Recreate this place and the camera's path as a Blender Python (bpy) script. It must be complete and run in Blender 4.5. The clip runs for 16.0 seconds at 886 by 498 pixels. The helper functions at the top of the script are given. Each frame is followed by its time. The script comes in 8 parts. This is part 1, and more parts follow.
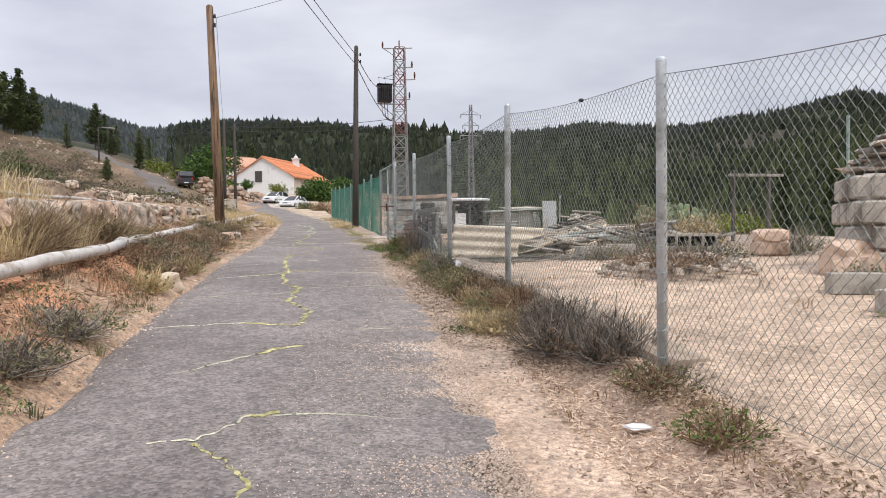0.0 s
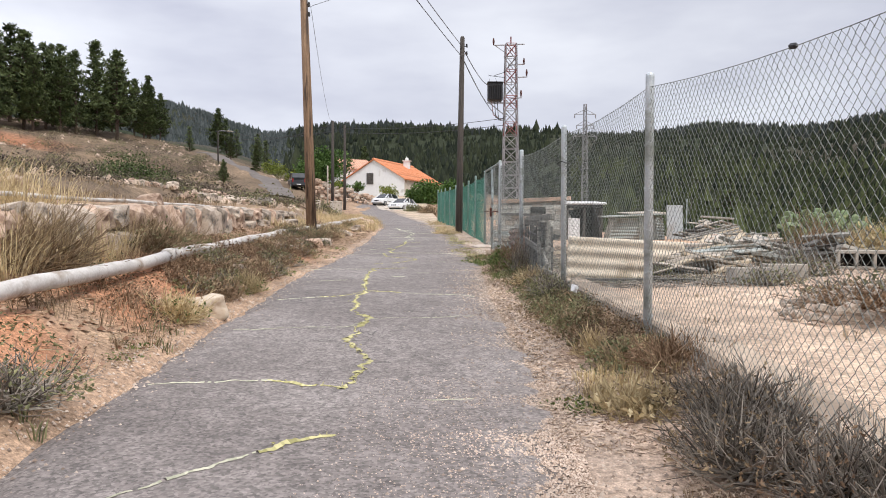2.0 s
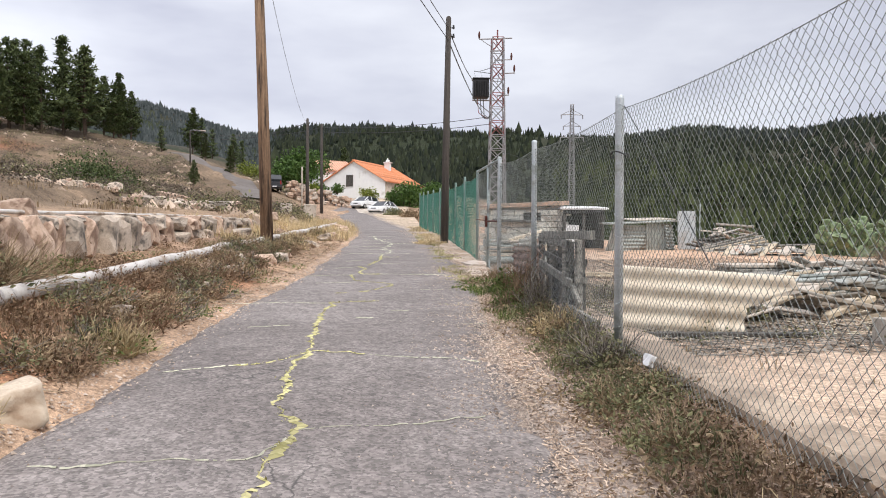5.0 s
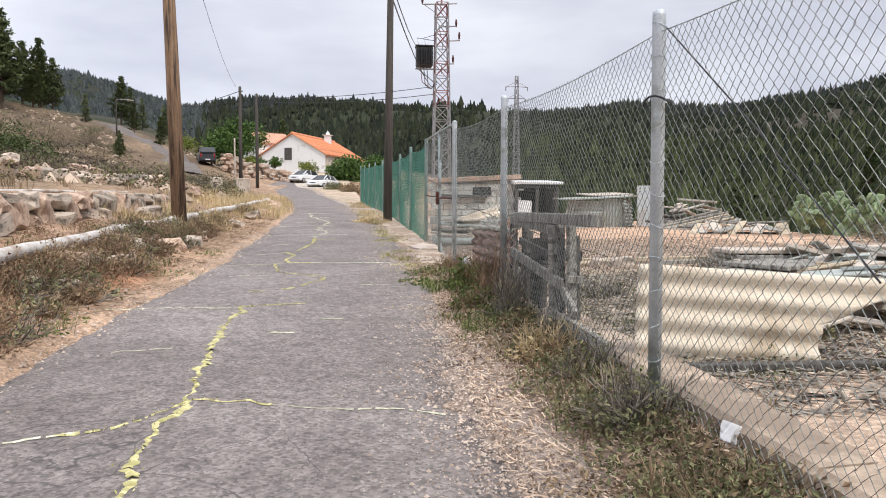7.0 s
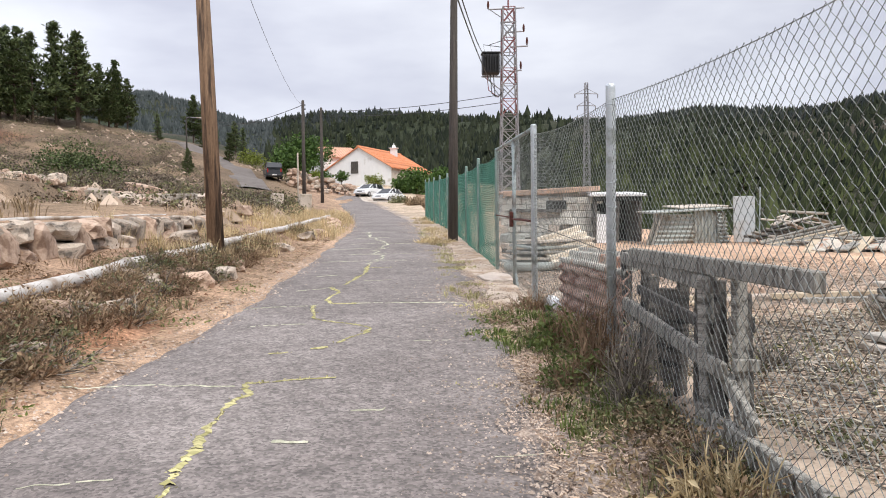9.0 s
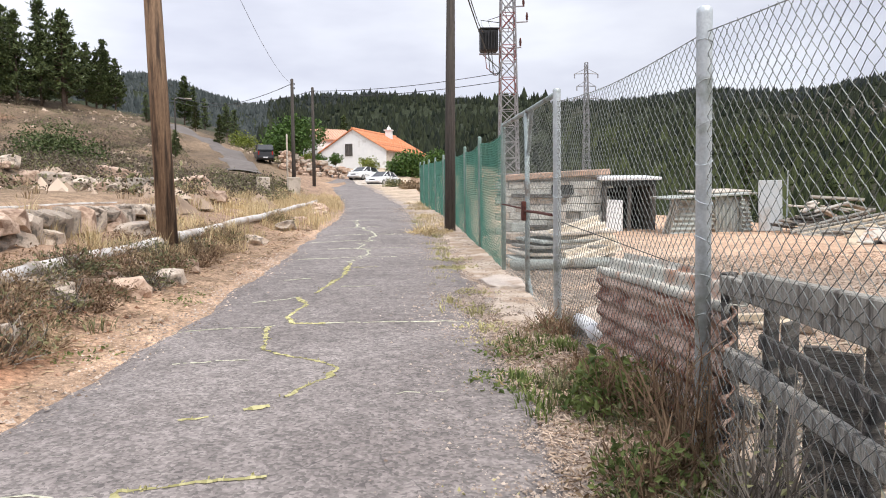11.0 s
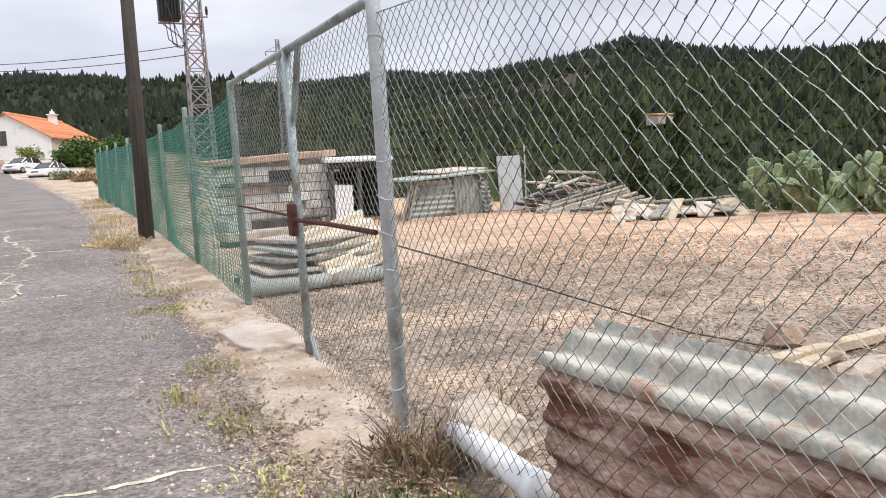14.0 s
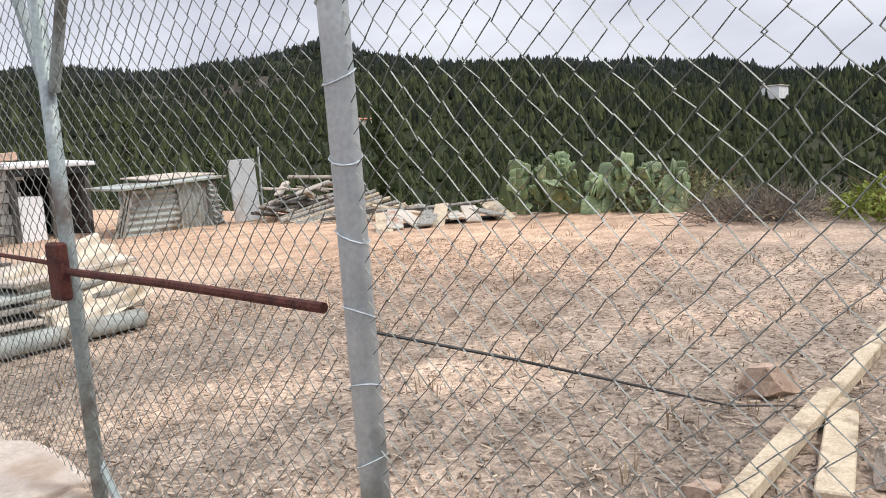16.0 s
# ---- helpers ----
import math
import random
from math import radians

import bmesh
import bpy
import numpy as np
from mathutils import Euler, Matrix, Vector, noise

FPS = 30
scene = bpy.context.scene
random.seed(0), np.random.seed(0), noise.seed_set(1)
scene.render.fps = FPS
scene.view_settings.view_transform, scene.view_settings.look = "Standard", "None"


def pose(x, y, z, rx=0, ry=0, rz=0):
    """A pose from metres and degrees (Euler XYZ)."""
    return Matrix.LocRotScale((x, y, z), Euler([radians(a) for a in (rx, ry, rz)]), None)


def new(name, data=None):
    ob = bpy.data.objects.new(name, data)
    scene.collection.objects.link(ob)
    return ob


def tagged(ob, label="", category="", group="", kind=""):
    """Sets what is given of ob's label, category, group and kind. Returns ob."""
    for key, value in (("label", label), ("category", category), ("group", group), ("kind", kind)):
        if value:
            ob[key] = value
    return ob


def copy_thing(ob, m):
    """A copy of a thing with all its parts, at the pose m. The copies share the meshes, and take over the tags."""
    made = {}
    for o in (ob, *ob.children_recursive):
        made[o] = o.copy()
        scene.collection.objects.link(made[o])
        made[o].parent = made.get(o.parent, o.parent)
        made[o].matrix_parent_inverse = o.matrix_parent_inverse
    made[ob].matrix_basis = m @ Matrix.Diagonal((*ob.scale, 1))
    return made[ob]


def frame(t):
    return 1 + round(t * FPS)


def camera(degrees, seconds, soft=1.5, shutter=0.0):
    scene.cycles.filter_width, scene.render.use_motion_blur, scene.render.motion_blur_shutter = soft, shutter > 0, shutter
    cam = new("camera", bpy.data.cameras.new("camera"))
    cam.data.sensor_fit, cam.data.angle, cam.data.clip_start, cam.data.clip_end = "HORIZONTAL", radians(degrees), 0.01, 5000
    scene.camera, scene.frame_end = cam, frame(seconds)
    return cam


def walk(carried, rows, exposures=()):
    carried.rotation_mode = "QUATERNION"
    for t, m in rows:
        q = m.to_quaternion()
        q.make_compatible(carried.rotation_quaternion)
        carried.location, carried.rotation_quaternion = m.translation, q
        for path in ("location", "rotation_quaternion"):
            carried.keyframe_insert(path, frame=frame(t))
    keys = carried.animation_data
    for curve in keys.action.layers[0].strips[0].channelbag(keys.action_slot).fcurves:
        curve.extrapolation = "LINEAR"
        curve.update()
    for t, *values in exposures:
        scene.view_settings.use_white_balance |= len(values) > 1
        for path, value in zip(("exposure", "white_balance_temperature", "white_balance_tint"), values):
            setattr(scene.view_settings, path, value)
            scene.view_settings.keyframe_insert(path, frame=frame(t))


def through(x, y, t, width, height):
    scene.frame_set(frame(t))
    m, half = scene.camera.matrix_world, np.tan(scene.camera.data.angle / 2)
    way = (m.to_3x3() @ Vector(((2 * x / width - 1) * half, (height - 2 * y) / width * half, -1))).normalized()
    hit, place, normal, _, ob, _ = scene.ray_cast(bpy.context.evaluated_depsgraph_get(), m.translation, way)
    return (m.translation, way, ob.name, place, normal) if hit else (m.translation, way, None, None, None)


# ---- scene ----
cam = camera(60.4, 16.0, 1.0)
METRES, EYE, TILT, LEAN, TURN = 17.0, 1.3, 0.0, 0.0, -10.7
ROWS = [
    (0.0, 0.0, 0.0, 0.0, -0.01, -1.12, 0.48),
    (0.5, 0.0041, 0.0314, 0.0008, 1.41, -1.49, 0.52),
    (1.0, 0.0058, 0.0646, 0.0031, 3.48, -1.6, 0.41),
    (1.5, 0.0052, 0.101, 0.0053, 6.14, -1.4, 0.15),
    (2.0, -0.0007, 0.1348, 0.0086, 8.3, -0.93, -0.19),
    (2.5, -0.0064, 0.1682, 0.0124, 9.74, -0.36, -0.45),
    (3.0, -0.0145, 0.1997, 0.0131, 10.18, 0.03, -0.58),
    (3.5, -0.0189, 0.2321, 0.0143, 9.51, 0.14, -0.66),
    (4.0, -0.0224, 0.2658, 0.0165, 8.33, -0.07, -0.69),
    (6.5, -0.0461, 0.4239, 0.0276, 4.32, -2.08, 0.22),
    (7.0, -0.0482, 0.4535, 0.0274, 2.57, -2.66, -0.12),
    (7.5, -0.0485, 0.4847, 0.03, 1.51, -3.05, -0.7),
    (8.0, -0.0518, 0.5127, 0.0327, 1.67, -2.96, -0.89),
    (8.5, -0.0538, 0.5427, 0.0357, 3.35, -2.7, -0.68),
    (9.0, -0.0599, 0.5745, 0.038, 7.61, -1.81, 0.64),
    (11.5, -0.0792, 0.7195, 0.0461, 7.03, -3.69, 0.71),
    (12.0, -0.0852, 0.7526, 0.048, 5.04, -4.34, 1.56),
    (12.5, -0.0932, 0.7834, 0.0486, 0.59, -4.89, 2.14),
    (13.0, -0.0985, 0.8134, 0.0495, -4.94, -5.05, 2.75),
    (13.5, -0.1015, 0.8468, 0.0518, -10.36, -5.07, 3.37),
    (14.0, -0.1044, 0.8766, 0.0529, -15.27, -5.22, 3.58),
    (14.5, -0.106, 0.9068, 0.0548, -20.0, -5.38, 3.8),
    (15.0, -0.111, 0.9333, 0.0554, -24.83, -5.63, 3.97),
    (15.5, -0.1139, 0.96, 0.0565, -30.55, -6.04, 4.09),
    (16.0, -0.1166, 0.9879, 0.0579, -37.93, -6.51, 4.27),
]
walk(cam, [(t, pose(0, 0, EYE, TILT, LEAN, TURN) @ pose(METRES * x, METRES * y, METRES * z, 90 + pitch, roll, yaw)) for t, x, y, z, yaw, pitch, roll in ROWS],
     [(0.0, -0.18, 6350, 10), (2.0, -0.08, 6350, 10), (9.0, -0.02, 6350, 10), (11.5, 0.13, 6350, 10), (12.5, 0.17, 6350, 10), (13.5, 0.06, 6350, 10), (14.5, -0.02, 6350, 10), (16.0, -0.04, 6350, 10)])

# ---- world and light: a bright overcast day ----
world = bpy.data.worlds.new("overcast_sky")
scene.world = world
world.use_nodes = True
wn, wl = world.node_tree.nodes, world.node_tree.links
wn.clear()
w_out = wn.new("ShaderNodeOutputWorld")
w_bg = wn.new("ShaderNodeBackground")
w_sky = wn.new("ShaderNodeTexSky")
w_sky.sky_type, w_sky.sun_disc = "NISHITA", False
w_sky.sun_elevation, w_sky.sun_rotation = radians(58), radians(150)
w_tc = wn.new("ShaderNodeTexCoord")
w_map = wn.new("ShaderNodeMapping")
w_map.inputs["Scale"].default_value = (1.6, 1.6, 5.0)
w_map.inputs["Location"].default_value = (0.9, 0.3, 0.0)
w_noise = wn.new("ShaderNodeTexNoise")
w_noise.inputs["Scale"].default_value = 1.5
w_noise.inputs["Detail"].default_value = 5
w_noise.inputs["Roughness"].default_value = 0.5
w_ramp = wn.new("ShaderNodeValToRGB")
w_ramp.color_ramp.elements[0].position, w_ramp.color_ramp.elements[0].color = 0.34, (0.55, 0.56, 0.65, 1)
w_ramp.color_ramp.elements[1].position, w_ramp.color_ramp.elements[1].color = 0.66, (0.86, 0.87, 0.92, 1)
w_dim = wn.new("ShaderNodeMixRGB")
w_dim.blend_type, w_dim.inputs[0].default_value, w_dim.inputs[2].default_value = "MULTIPLY", 1.0, (0.08, 0.08, 0.08, 1)
w_mix = wn.new("ShaderNodeMixRGB")
w_mix.inputs[0].default_value = 0.93
wl.new(w_tc.outputs["Generated"], w_map.inputs["Vector"])
wl.new(w_map.outputs[0], w_noise.inputs["Vector"])
wl.new(w_noise.outputs[0], w_ramp.inputs[0])
wl.new(w_sky.outputs[0], w_dim.inputs[1])
wl.new(w_dim.outputs[0], w_mix.inputs[1])
wl.new(w_ramp.outputs[0], w_mix.inputs[2])
w_bg.inputs[1].default_value = 1.15
# an overcast sky is brighter towards the zenith
w_sep = wn.new("ShaderNodeSeparateXYZ")
w_rise = wn.new("ShaderNodeMapRange")
w_rise.inputs["From Min"].default_value, w_rise.inputs["From Max"].default_value = 0.32, 0.85
w_rise.inputs["To Min"].default_value, w_rise.inputs["To Max"].default_value = 1.0, 1.6
w_zen = wn.new("ShaderNodeVectorMath")
w_zen.operation = "SCALE"
wl.new(w_tc.outputs["Generated"], w_sep.inputs[0])
wl.new(w_sep.outputs["Z"], w_rise.inputs["Value"])
wl.new(w_mix.outputs[0], w_zen.inputs[0])
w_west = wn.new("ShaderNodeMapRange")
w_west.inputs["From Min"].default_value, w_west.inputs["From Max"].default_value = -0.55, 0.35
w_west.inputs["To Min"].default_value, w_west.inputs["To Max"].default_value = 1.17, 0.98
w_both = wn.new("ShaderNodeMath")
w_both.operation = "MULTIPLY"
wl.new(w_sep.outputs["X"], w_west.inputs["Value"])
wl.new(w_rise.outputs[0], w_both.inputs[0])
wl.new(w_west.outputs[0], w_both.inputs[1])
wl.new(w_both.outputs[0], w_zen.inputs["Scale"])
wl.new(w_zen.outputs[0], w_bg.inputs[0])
wl.new(w_bg.outputs[0], w_out.inputs[0])

sun_data = bpy.data.lights.new("sun", "SUN")
sun_data.energy, sun_data.angle, sun_data.color = 2.6, radians(13), (1.0, 0.93, 0.82)
sun = new("sun", sun_data)
sun.rotation_euler = (radians(32), 0, radians(30))

# ---- materials ----
def nodes_of(name):
    m = bpy.data.materials.new(name)
    m.use_nodes = True
    t = m.node_tree
    return m, t.nodes, t.links, t.nodes["Principled BSDF"]


def rough_mat(name, a, b, size=6.0, rough=0.85, metal=0.0, bump=0.3, fine=60.0, stain=None, stain_size=1.2, amount=0.5, stretch=(1, 1, 1), per_piece=0.0, space="Object"):
    """A surface of two colours in large and fine grain, with an optional stain colour and a fine relief."""
    m, n, l, p = nodes_of(name)
    p.inputs["Roughness"].default_value, p.inputs["Metallic"].default_value = rough, metal
    if space == "World":
        vec = n.new("ShaderNodeNewGeometry").outputs["Position"]
    else:
        vec = n.new("ShaderNodeTexCoord").outputs["Object"]
    mp = n.new("ShaderNodeMapping")
    mp.inputs["Scale"].default_value = stretch
    l.new(vec, mp.inputs["Vector"])
    big, small = n.new("ShaderNodeTexNoise"), n.new("ShaderNodeTexNoise")
    for tex, sc, det in ((big, size, 4), (small, fine, 3)):
        tex.inputs["Scale"].default_value, tex.inputs["Detail"].default_value = sc, det
        l.new(mp.outputs[0], tex.inputs["Vector"])
    mixf = n.new("ShaderNodeMath")
    mixf.operation = "ADD"
    half = n.new("ShaderNodeMath")
    half.operation, half.inputs[1].default_value = "MULTIPLY", 0.5
    l.new(big.outputs[0], mixf.inputs[0])
    l.new(small.outputs[0], mixf.inputs[1])
    l.new(mixf.outputs[0], half.inputs[0])
    ramp = n.new("ShaderNodeValToRGB")
    ramp.color_ramp.elements[0].position, ramp.color_ramp.elements[0].color = 0.36, (*a, 1)
    ramp.color_ramp.elements[1].position, ramp.color_ramp.elements[1].color = 0.64, (*b, 1)
    l.new(half.outputs[0], ramp.inputs[0])
    col = ramp.outputs[0]
    if stain:
        sn = n.new("ShaderNodeTexNoise")
        sn.inputs["Scale"].default_value, sn.inputs["Detail"].default_value, sn.inputs["Roughness"].default_value = stain_size, 6, 0.65
        l.new(mp.outputs[0], sn.inputs["Vector"])
        sr = n.new("ShaderNodeValToRGB")
        sr.color_ramp.elements[0].position, sr.color_ramp.elements[1].position = 0.62 - 0.3 * amount, 0.74 - 0.3 * amount
        l.new(sn.outputs[0], sr.inputs[0])
        mx = n.new("ShaderNodeMixRGB")
        mx.inputs[2].default_value = (*stain, 1)
        l.new(sr.outputs[0], mx.inputs[0])
        l.new(col, mx.inputs[1])
        col = mx.outputs[0]
    if per_piece:
        info = n.new("ShaderNodeObjectInfo")
        rng = n.new("ShaderNodeMapRange")
        rng.inputs["To Min"].default_value, rng.inputs["To Max"].default_value = 1 - per_piece, 1 + per_piece
        l.new(info.outputs["Random"], rng.inputs["Value"])
        hs = n.new("ShaderNodeHueSaturation")
        l.new(rng.outputs[0], hs.inputs["Value"])
        l.new(col, hs.inputs["Color"])
        col = hs.outputs[0]
    l.new(col, p.inputs["Base Color"])
    if bump:
        bp = n.new("ShaderNodeBump")
        bp.inputs["Strength"].default_value, bp.inputs["Distance"].default_value = bump, 0.02
        l.new(half.outputs[0], bp.inputs["Height"])
        l.new(bp.outputs[0], p.inputs["Normal"])
    return m


def leaf_mat(name, a, b, rough=0.6, through=0.15):
    """Foliage that varies from leaf to leaf."""
    m, n, l, p = nodes_of(name)
    g = n.new("ShaderNodeNewGeometry")
    r = n.new("ShaderNodeValToRGB")
    r.color_ramp.elements[0].color, r.color_ramp.elements[1].color = (*a, 1), (*b, 1)
    l.new(g.outputs["Random Per Island"], r.inputs[0])
    tn = n.new("ShaderNodeTexNoise")
    tn.inputs["Scale"].default_value = 0.9
    l.new(g.outputs["Position"], tn.inputs["Vector"])
    rg = n.new("ShaderNodeMapRange")
    rg.inputs["From Min"].default_value, rg.inputs["From Max"].default_value = 0.3, 0.7
    rg.inputs["To Min"].default_value, rg.inputs["To Max"].default_value = 0.72, 1.3
    l.new(tn.outputs[0], rg.inputs["Value"])
    hs = n.new("ShaderNodeHueSaturation")
    l.new(rg.outputs[0], hs.inputs["Value"])
    l.new(r.outputs[0], hs.inputs["Color"])
    l.new(hs.outputs[0], p.inputs["Base Color"])
    p.inputs["Roughness"].default_value = rough
    p.inputs["Specular IOR Level"].default_value = 0.25
    if through:
        tr, ad, out = n.new("ShaderNodeBsdfTranslucent"), n.new("ShaderNodeMixShader"), n["Material Output"]
        ad.inputs[0].default_value = through
        l.new(hs.outputs[0], tr.inputs["Color"])
        l.new(p.outputs[0], ad.inputs[1])
        l.new(tr.outputs[0], ad.inputs[2])
        l.new(ad.outputs[0], out.inputs["Surface"])
    return m


def soil_mat():
    """The ground: soils laid down by the mesh's soil colours, broken up by clods, pebbles and straw."""
    m, n, l, p = nodes_of("soil")
    att = n.new("ShaderNodeAttribute")
    att.attribute_name = "soil"
    g = n.new("ShaderNodeNewGeometry")
    col = att.outputs["Color"]
    for sc, lo, hi, det in ((0.35, 0.8, 1.2, 4), (3.0, 0.72, 1.28, 5), (26.0, 0.62, 1.36, 4), (95.0, 0.7, 1.28, 2)):
        tn = n.new("ShaderNodeTexNoise")
        tn.inputs["Scale"].default_value, tn.inputs["Detail"].default_value = sc, det
        l.new(g.outputs["Position"], tn.inputs["Vector"])
        rg = n.new("ShaderNodeMapRange")
        rg.inputs["From Min"].default_value, rg.inputs["From Max"].default_value = 0.3, 0.7
        rg.inputs["To Min"].default_value, rg.inputs["To Max"].default_value = lo, hi
        l.new(tn.outputs[0], rg.inputs["Value"])
        hs = n.new("ShaderNodeHueSaturation")
        l.new(rg.outputs[0], hs.inputs["Value"])
        l.new(col, hs.inputs["Color"])
        col = hs.outputs[0]
        last = tn
    vor = n.new("ShaderNodeTexVoronoi")
    vor.inputs["Scale"].default_value = 38
    l.new(g.outputs["Position"], vor.inputs["Vector"])
    vr = n.new("ShaderNodeValToRGB")
    vr.color_ramp.elements[0].position, vr.color_ramp.elements[0].color = 0.08, (1, 1, 1, 1)
    vr.color_ramp.elements[1].position, vr.color_ramp.elements[1].color = 0.22, (0, 0, 0, 1)
    l.new(vor.outputs["Distance"], vr.inputs[0])
    mx = n.new("ShaderNodeMixRGB")
    mx.inputs[2].default_value = (0.5, 0.43, 0.36, 1)
    dim = n.new("ShaderNodeMath")
    dim.operation, dim.inputs[1].default_value = "MULTIPLY", 0.3
    l.new(vr.outputs[0], dim.inputs[0])
    l.new(dim.outputs[0], mx.inputs[0])
    l.new(col, mx.inputs[1])
    l.new(mx.outputs[0], p.inputs["Base Color"])
    p.inputs["Roughness"].default_value = 0.95
    p.inputs["Specular IOR Level"].default_value = 0.15
    bp = n.new("ShaderNodeBump")
    bp.inputs["Strength"].default_value, bp.inputs["Distance"].default_value = 0.7, 0.03
    ht = n.new("ShaderNodeTexNoise")
    ht.inputs["Scale"].default_value, ht.inputs["Detail"].default_value = 22, 8
    l.new(g.outputs["Position"], ht.inputs["Vector"])
    l.new(ht.outputs[0], bp.inputs["Height"])
    l.new(bp.outputs[0], p.inputs["Normal"])
    return m


def asphalt_mat():
    """Weathered asphalt: fine pale and dark chippings, wear patches, hairline crazing."""
    m, n, l, p = nodes_of("asphalt")
    g = n.new("ShaderNodeNewGeometry")
    pos = g.outputs["Position"]

    def tex(kind, scale, **kw):
        t = n.new(kind)
        t.inputs["Scale"].default_value = scale
        for k, v in kw.items():
            t.inputs[k].default_value = v
        l.new(pos, t.inputs["Vector"])
        return t
    chips = tex("ShaderNodeTexVoronoi", 58)
    wear = tex("ShaderNodeTexNoise", 0.7, Detail=6, Roughness=0.6)
    mid = tex("ShaderNodeTexNoise", 9, Detail=6, Roughness=0.7)
    r1 = n.new("ShaderNodeValToRGB")
    r1.color_ramp.elements[0].position, r1.color_ramp.elements[0].color = 0.3, (0.15, 0.129, 0.12, 1)
    r1.color_ramp.elements[1].position, r1.color_ramp.elements[1].color = 0.7, (0.245, 0.216, 0.203, 1)
    l.new(wear.outputs[0], r1.inputs[0])
    bw = n.new("ShaderNodeSeparateColor")
    l.new(chips.outputs["Color"], bw.inputs[0])
    rg = n.new("ShaderNodeMapRange")
    rg.inputs["To Min"].default_value, rg.inputs["To Max"].default_value = 0.6, 1.42
    l.new(bw.outputs[0], rg.inputs["Value"])
    hs = n.new("ShaderNodeHueSaturation")
    l.new(rg.outputs[0], hs.inputs["Value"])
    l.new(r1.outputs[0], hs.inputs["Color"])
    rg2 = n.new("ShaderNodeMapRange")
    rg2.inputs["From Min"].default_value, rg2.inputs["From Max"].default_value = 0.3, 0.7
    rg2.inputs["To Min"].default_value, rg2.inputs["To Max"].default_value = 0.66, 1.32
    l.new(mid.outputs[0], rg2.inputs["Value"])
    hs2 = n.new("ShaderNodeHueSaturation")
    l.new(rg2.outputs[0], hs2.inputs["Value"])
    l.new(hs.outputs[0], hs2.inputs["Color"])
    cells = n.new("ShaderNodeTexVoronoi")
    cells.feature = "DISTANCE_TO_EDGE"
    cells.inputs["Scale"].default_value = 1.7
    warp = n.new("ShaderNodeMixRGB")
    warp.inputs[0].default_value = 0.22
    wv = tex("ShaderNodeTexNoise", 2.5, Detail=4)
    l.new(pos, warp.inputs[1])
    l.new(wv.outputs["Color"], warp.inputs[2])
    l.new(warp.outputs[0], cells.inputs["Vector"])
    cr = n.new("ShaderNodeValToRGB")
    cr.color_ramp.elements[0].position, cr.color_ramp.elements[0].color = 0.0, (1, 1, 1, 1)
    cr.color_ramp.elements[1].position, cr.color_ramp.elements[1].color = 0.008, (0, 0, 0, 1)
    l.new(cells.outputs["Distance"], cr.inputs[0])
    where = tex("ShaderNodeTexNoise", 0.55, Detail=3)
    wr = n.new("ShaderNodeValToRGB")
    wr.color_ramp.elements[0].position, wr.color_ramp.elements[1].position = 0.5, 0.62
    l.new(where.outputs[0], wr.inputs[0])
    cm = n.new("ShaderNodeMath")
    cm.operation = "MULTIPLY"
    l.new(cr.outputs[0], cm.inputs[0])
    l.new(wr.outputs[0], cm.inputs[1])
    mx = n.new("ShaderNodeMixRGB")
    mx.inputs[2].default_value = (0.07, 0.063, 0.06, 1)
    l.new(cm.outputs[0], mx.inputs[0])
    l.new(hs2.outputs[0], mx.inputs[1])
    l.new(mx.outputs[0], p.inputs["Base Color"])
    p.inputs["Roughness"].default_value = 0.86
    bp = n.new("ShaderNodeBump")
    bp.inputs["Strength"].default_value, bp.inputs["Distance"].default_value = 0.35, 0.006
    l.new(chips.outputs["Distance"], bp.inputs["Height"])
    l.new(bp.outputs[0], p.inputs["Normal"])
    return m


SOIL = soil_mat()
ASPHALT = asphalt_mat()
GALV = rough_mat("galvanised_steel", (0.48, 0.53, 0.56), (0.66, 0.71, 0.74), 9, 0.5, 0.35, 0.1, 80, (0.3, 0.33, 0.31), 3, 0.3)
GATE_STEEL = rough_mat("weathered_gate_steel", (0.26, 0.31, 0.31), (0.42, 0.48, 0.48), 8, 0.55, 0.3, 0.1, 70, (0.17, 0.15, 0.13), 3, 0.35)
GALV_GREEN = rough_mat("faded_green_steel", (0.22, 0.31, 0.29), (0.38, 0.46, 0.44), 8, 0.6, 0.2, 0.1, 70, (0.2, 0.3, 0.26), 3, 0.4)
WIRE_GREY = rough_mat("dull_wire", (0.12, 0.13, 0.122), (0.28, 0.3, 0.285), 4, 0.55, 0.4, 0, 40)
WIRE_GREEN = rough_mat("green_coated_wire", (0.03, 0.13, 0.095), (0.07, 0.22, 0.165), 4, 0.6, 0, 0, 40)
RUST = rough_mat("rust", (0.045, 0.014, 0.012), (0.14, 0.045, 0.032), 14, 0.85, 0.1, 0.4, 90)
CONCRETE = rough_mat("weathered_concrete", (0.34, 0.31, 0.27), (0.52, 0.48, 0.42), 3, 0.9, 0, 0.4, 45, (0.2, 0.18, 0.15), 1.4, 0.45)
PALE_CONCRETE = rough_mat("pale_concrete", (0.46, 0.4, 0.34), (0.62, 0.55, 0.47), 3, 0.92, 0, 0.4, 45, (0.33, 0.28, 0.22), 1.6, 0.4)
STONE = rough_mat("field_stone", (0.36, 0.29, 0.23), (0.62, 0.53, 0.44), 5, 0.92, 0, 0.6, 40, (0.14, 0.12, 0.1), 2.5, 0.35, per_piece=0.3)
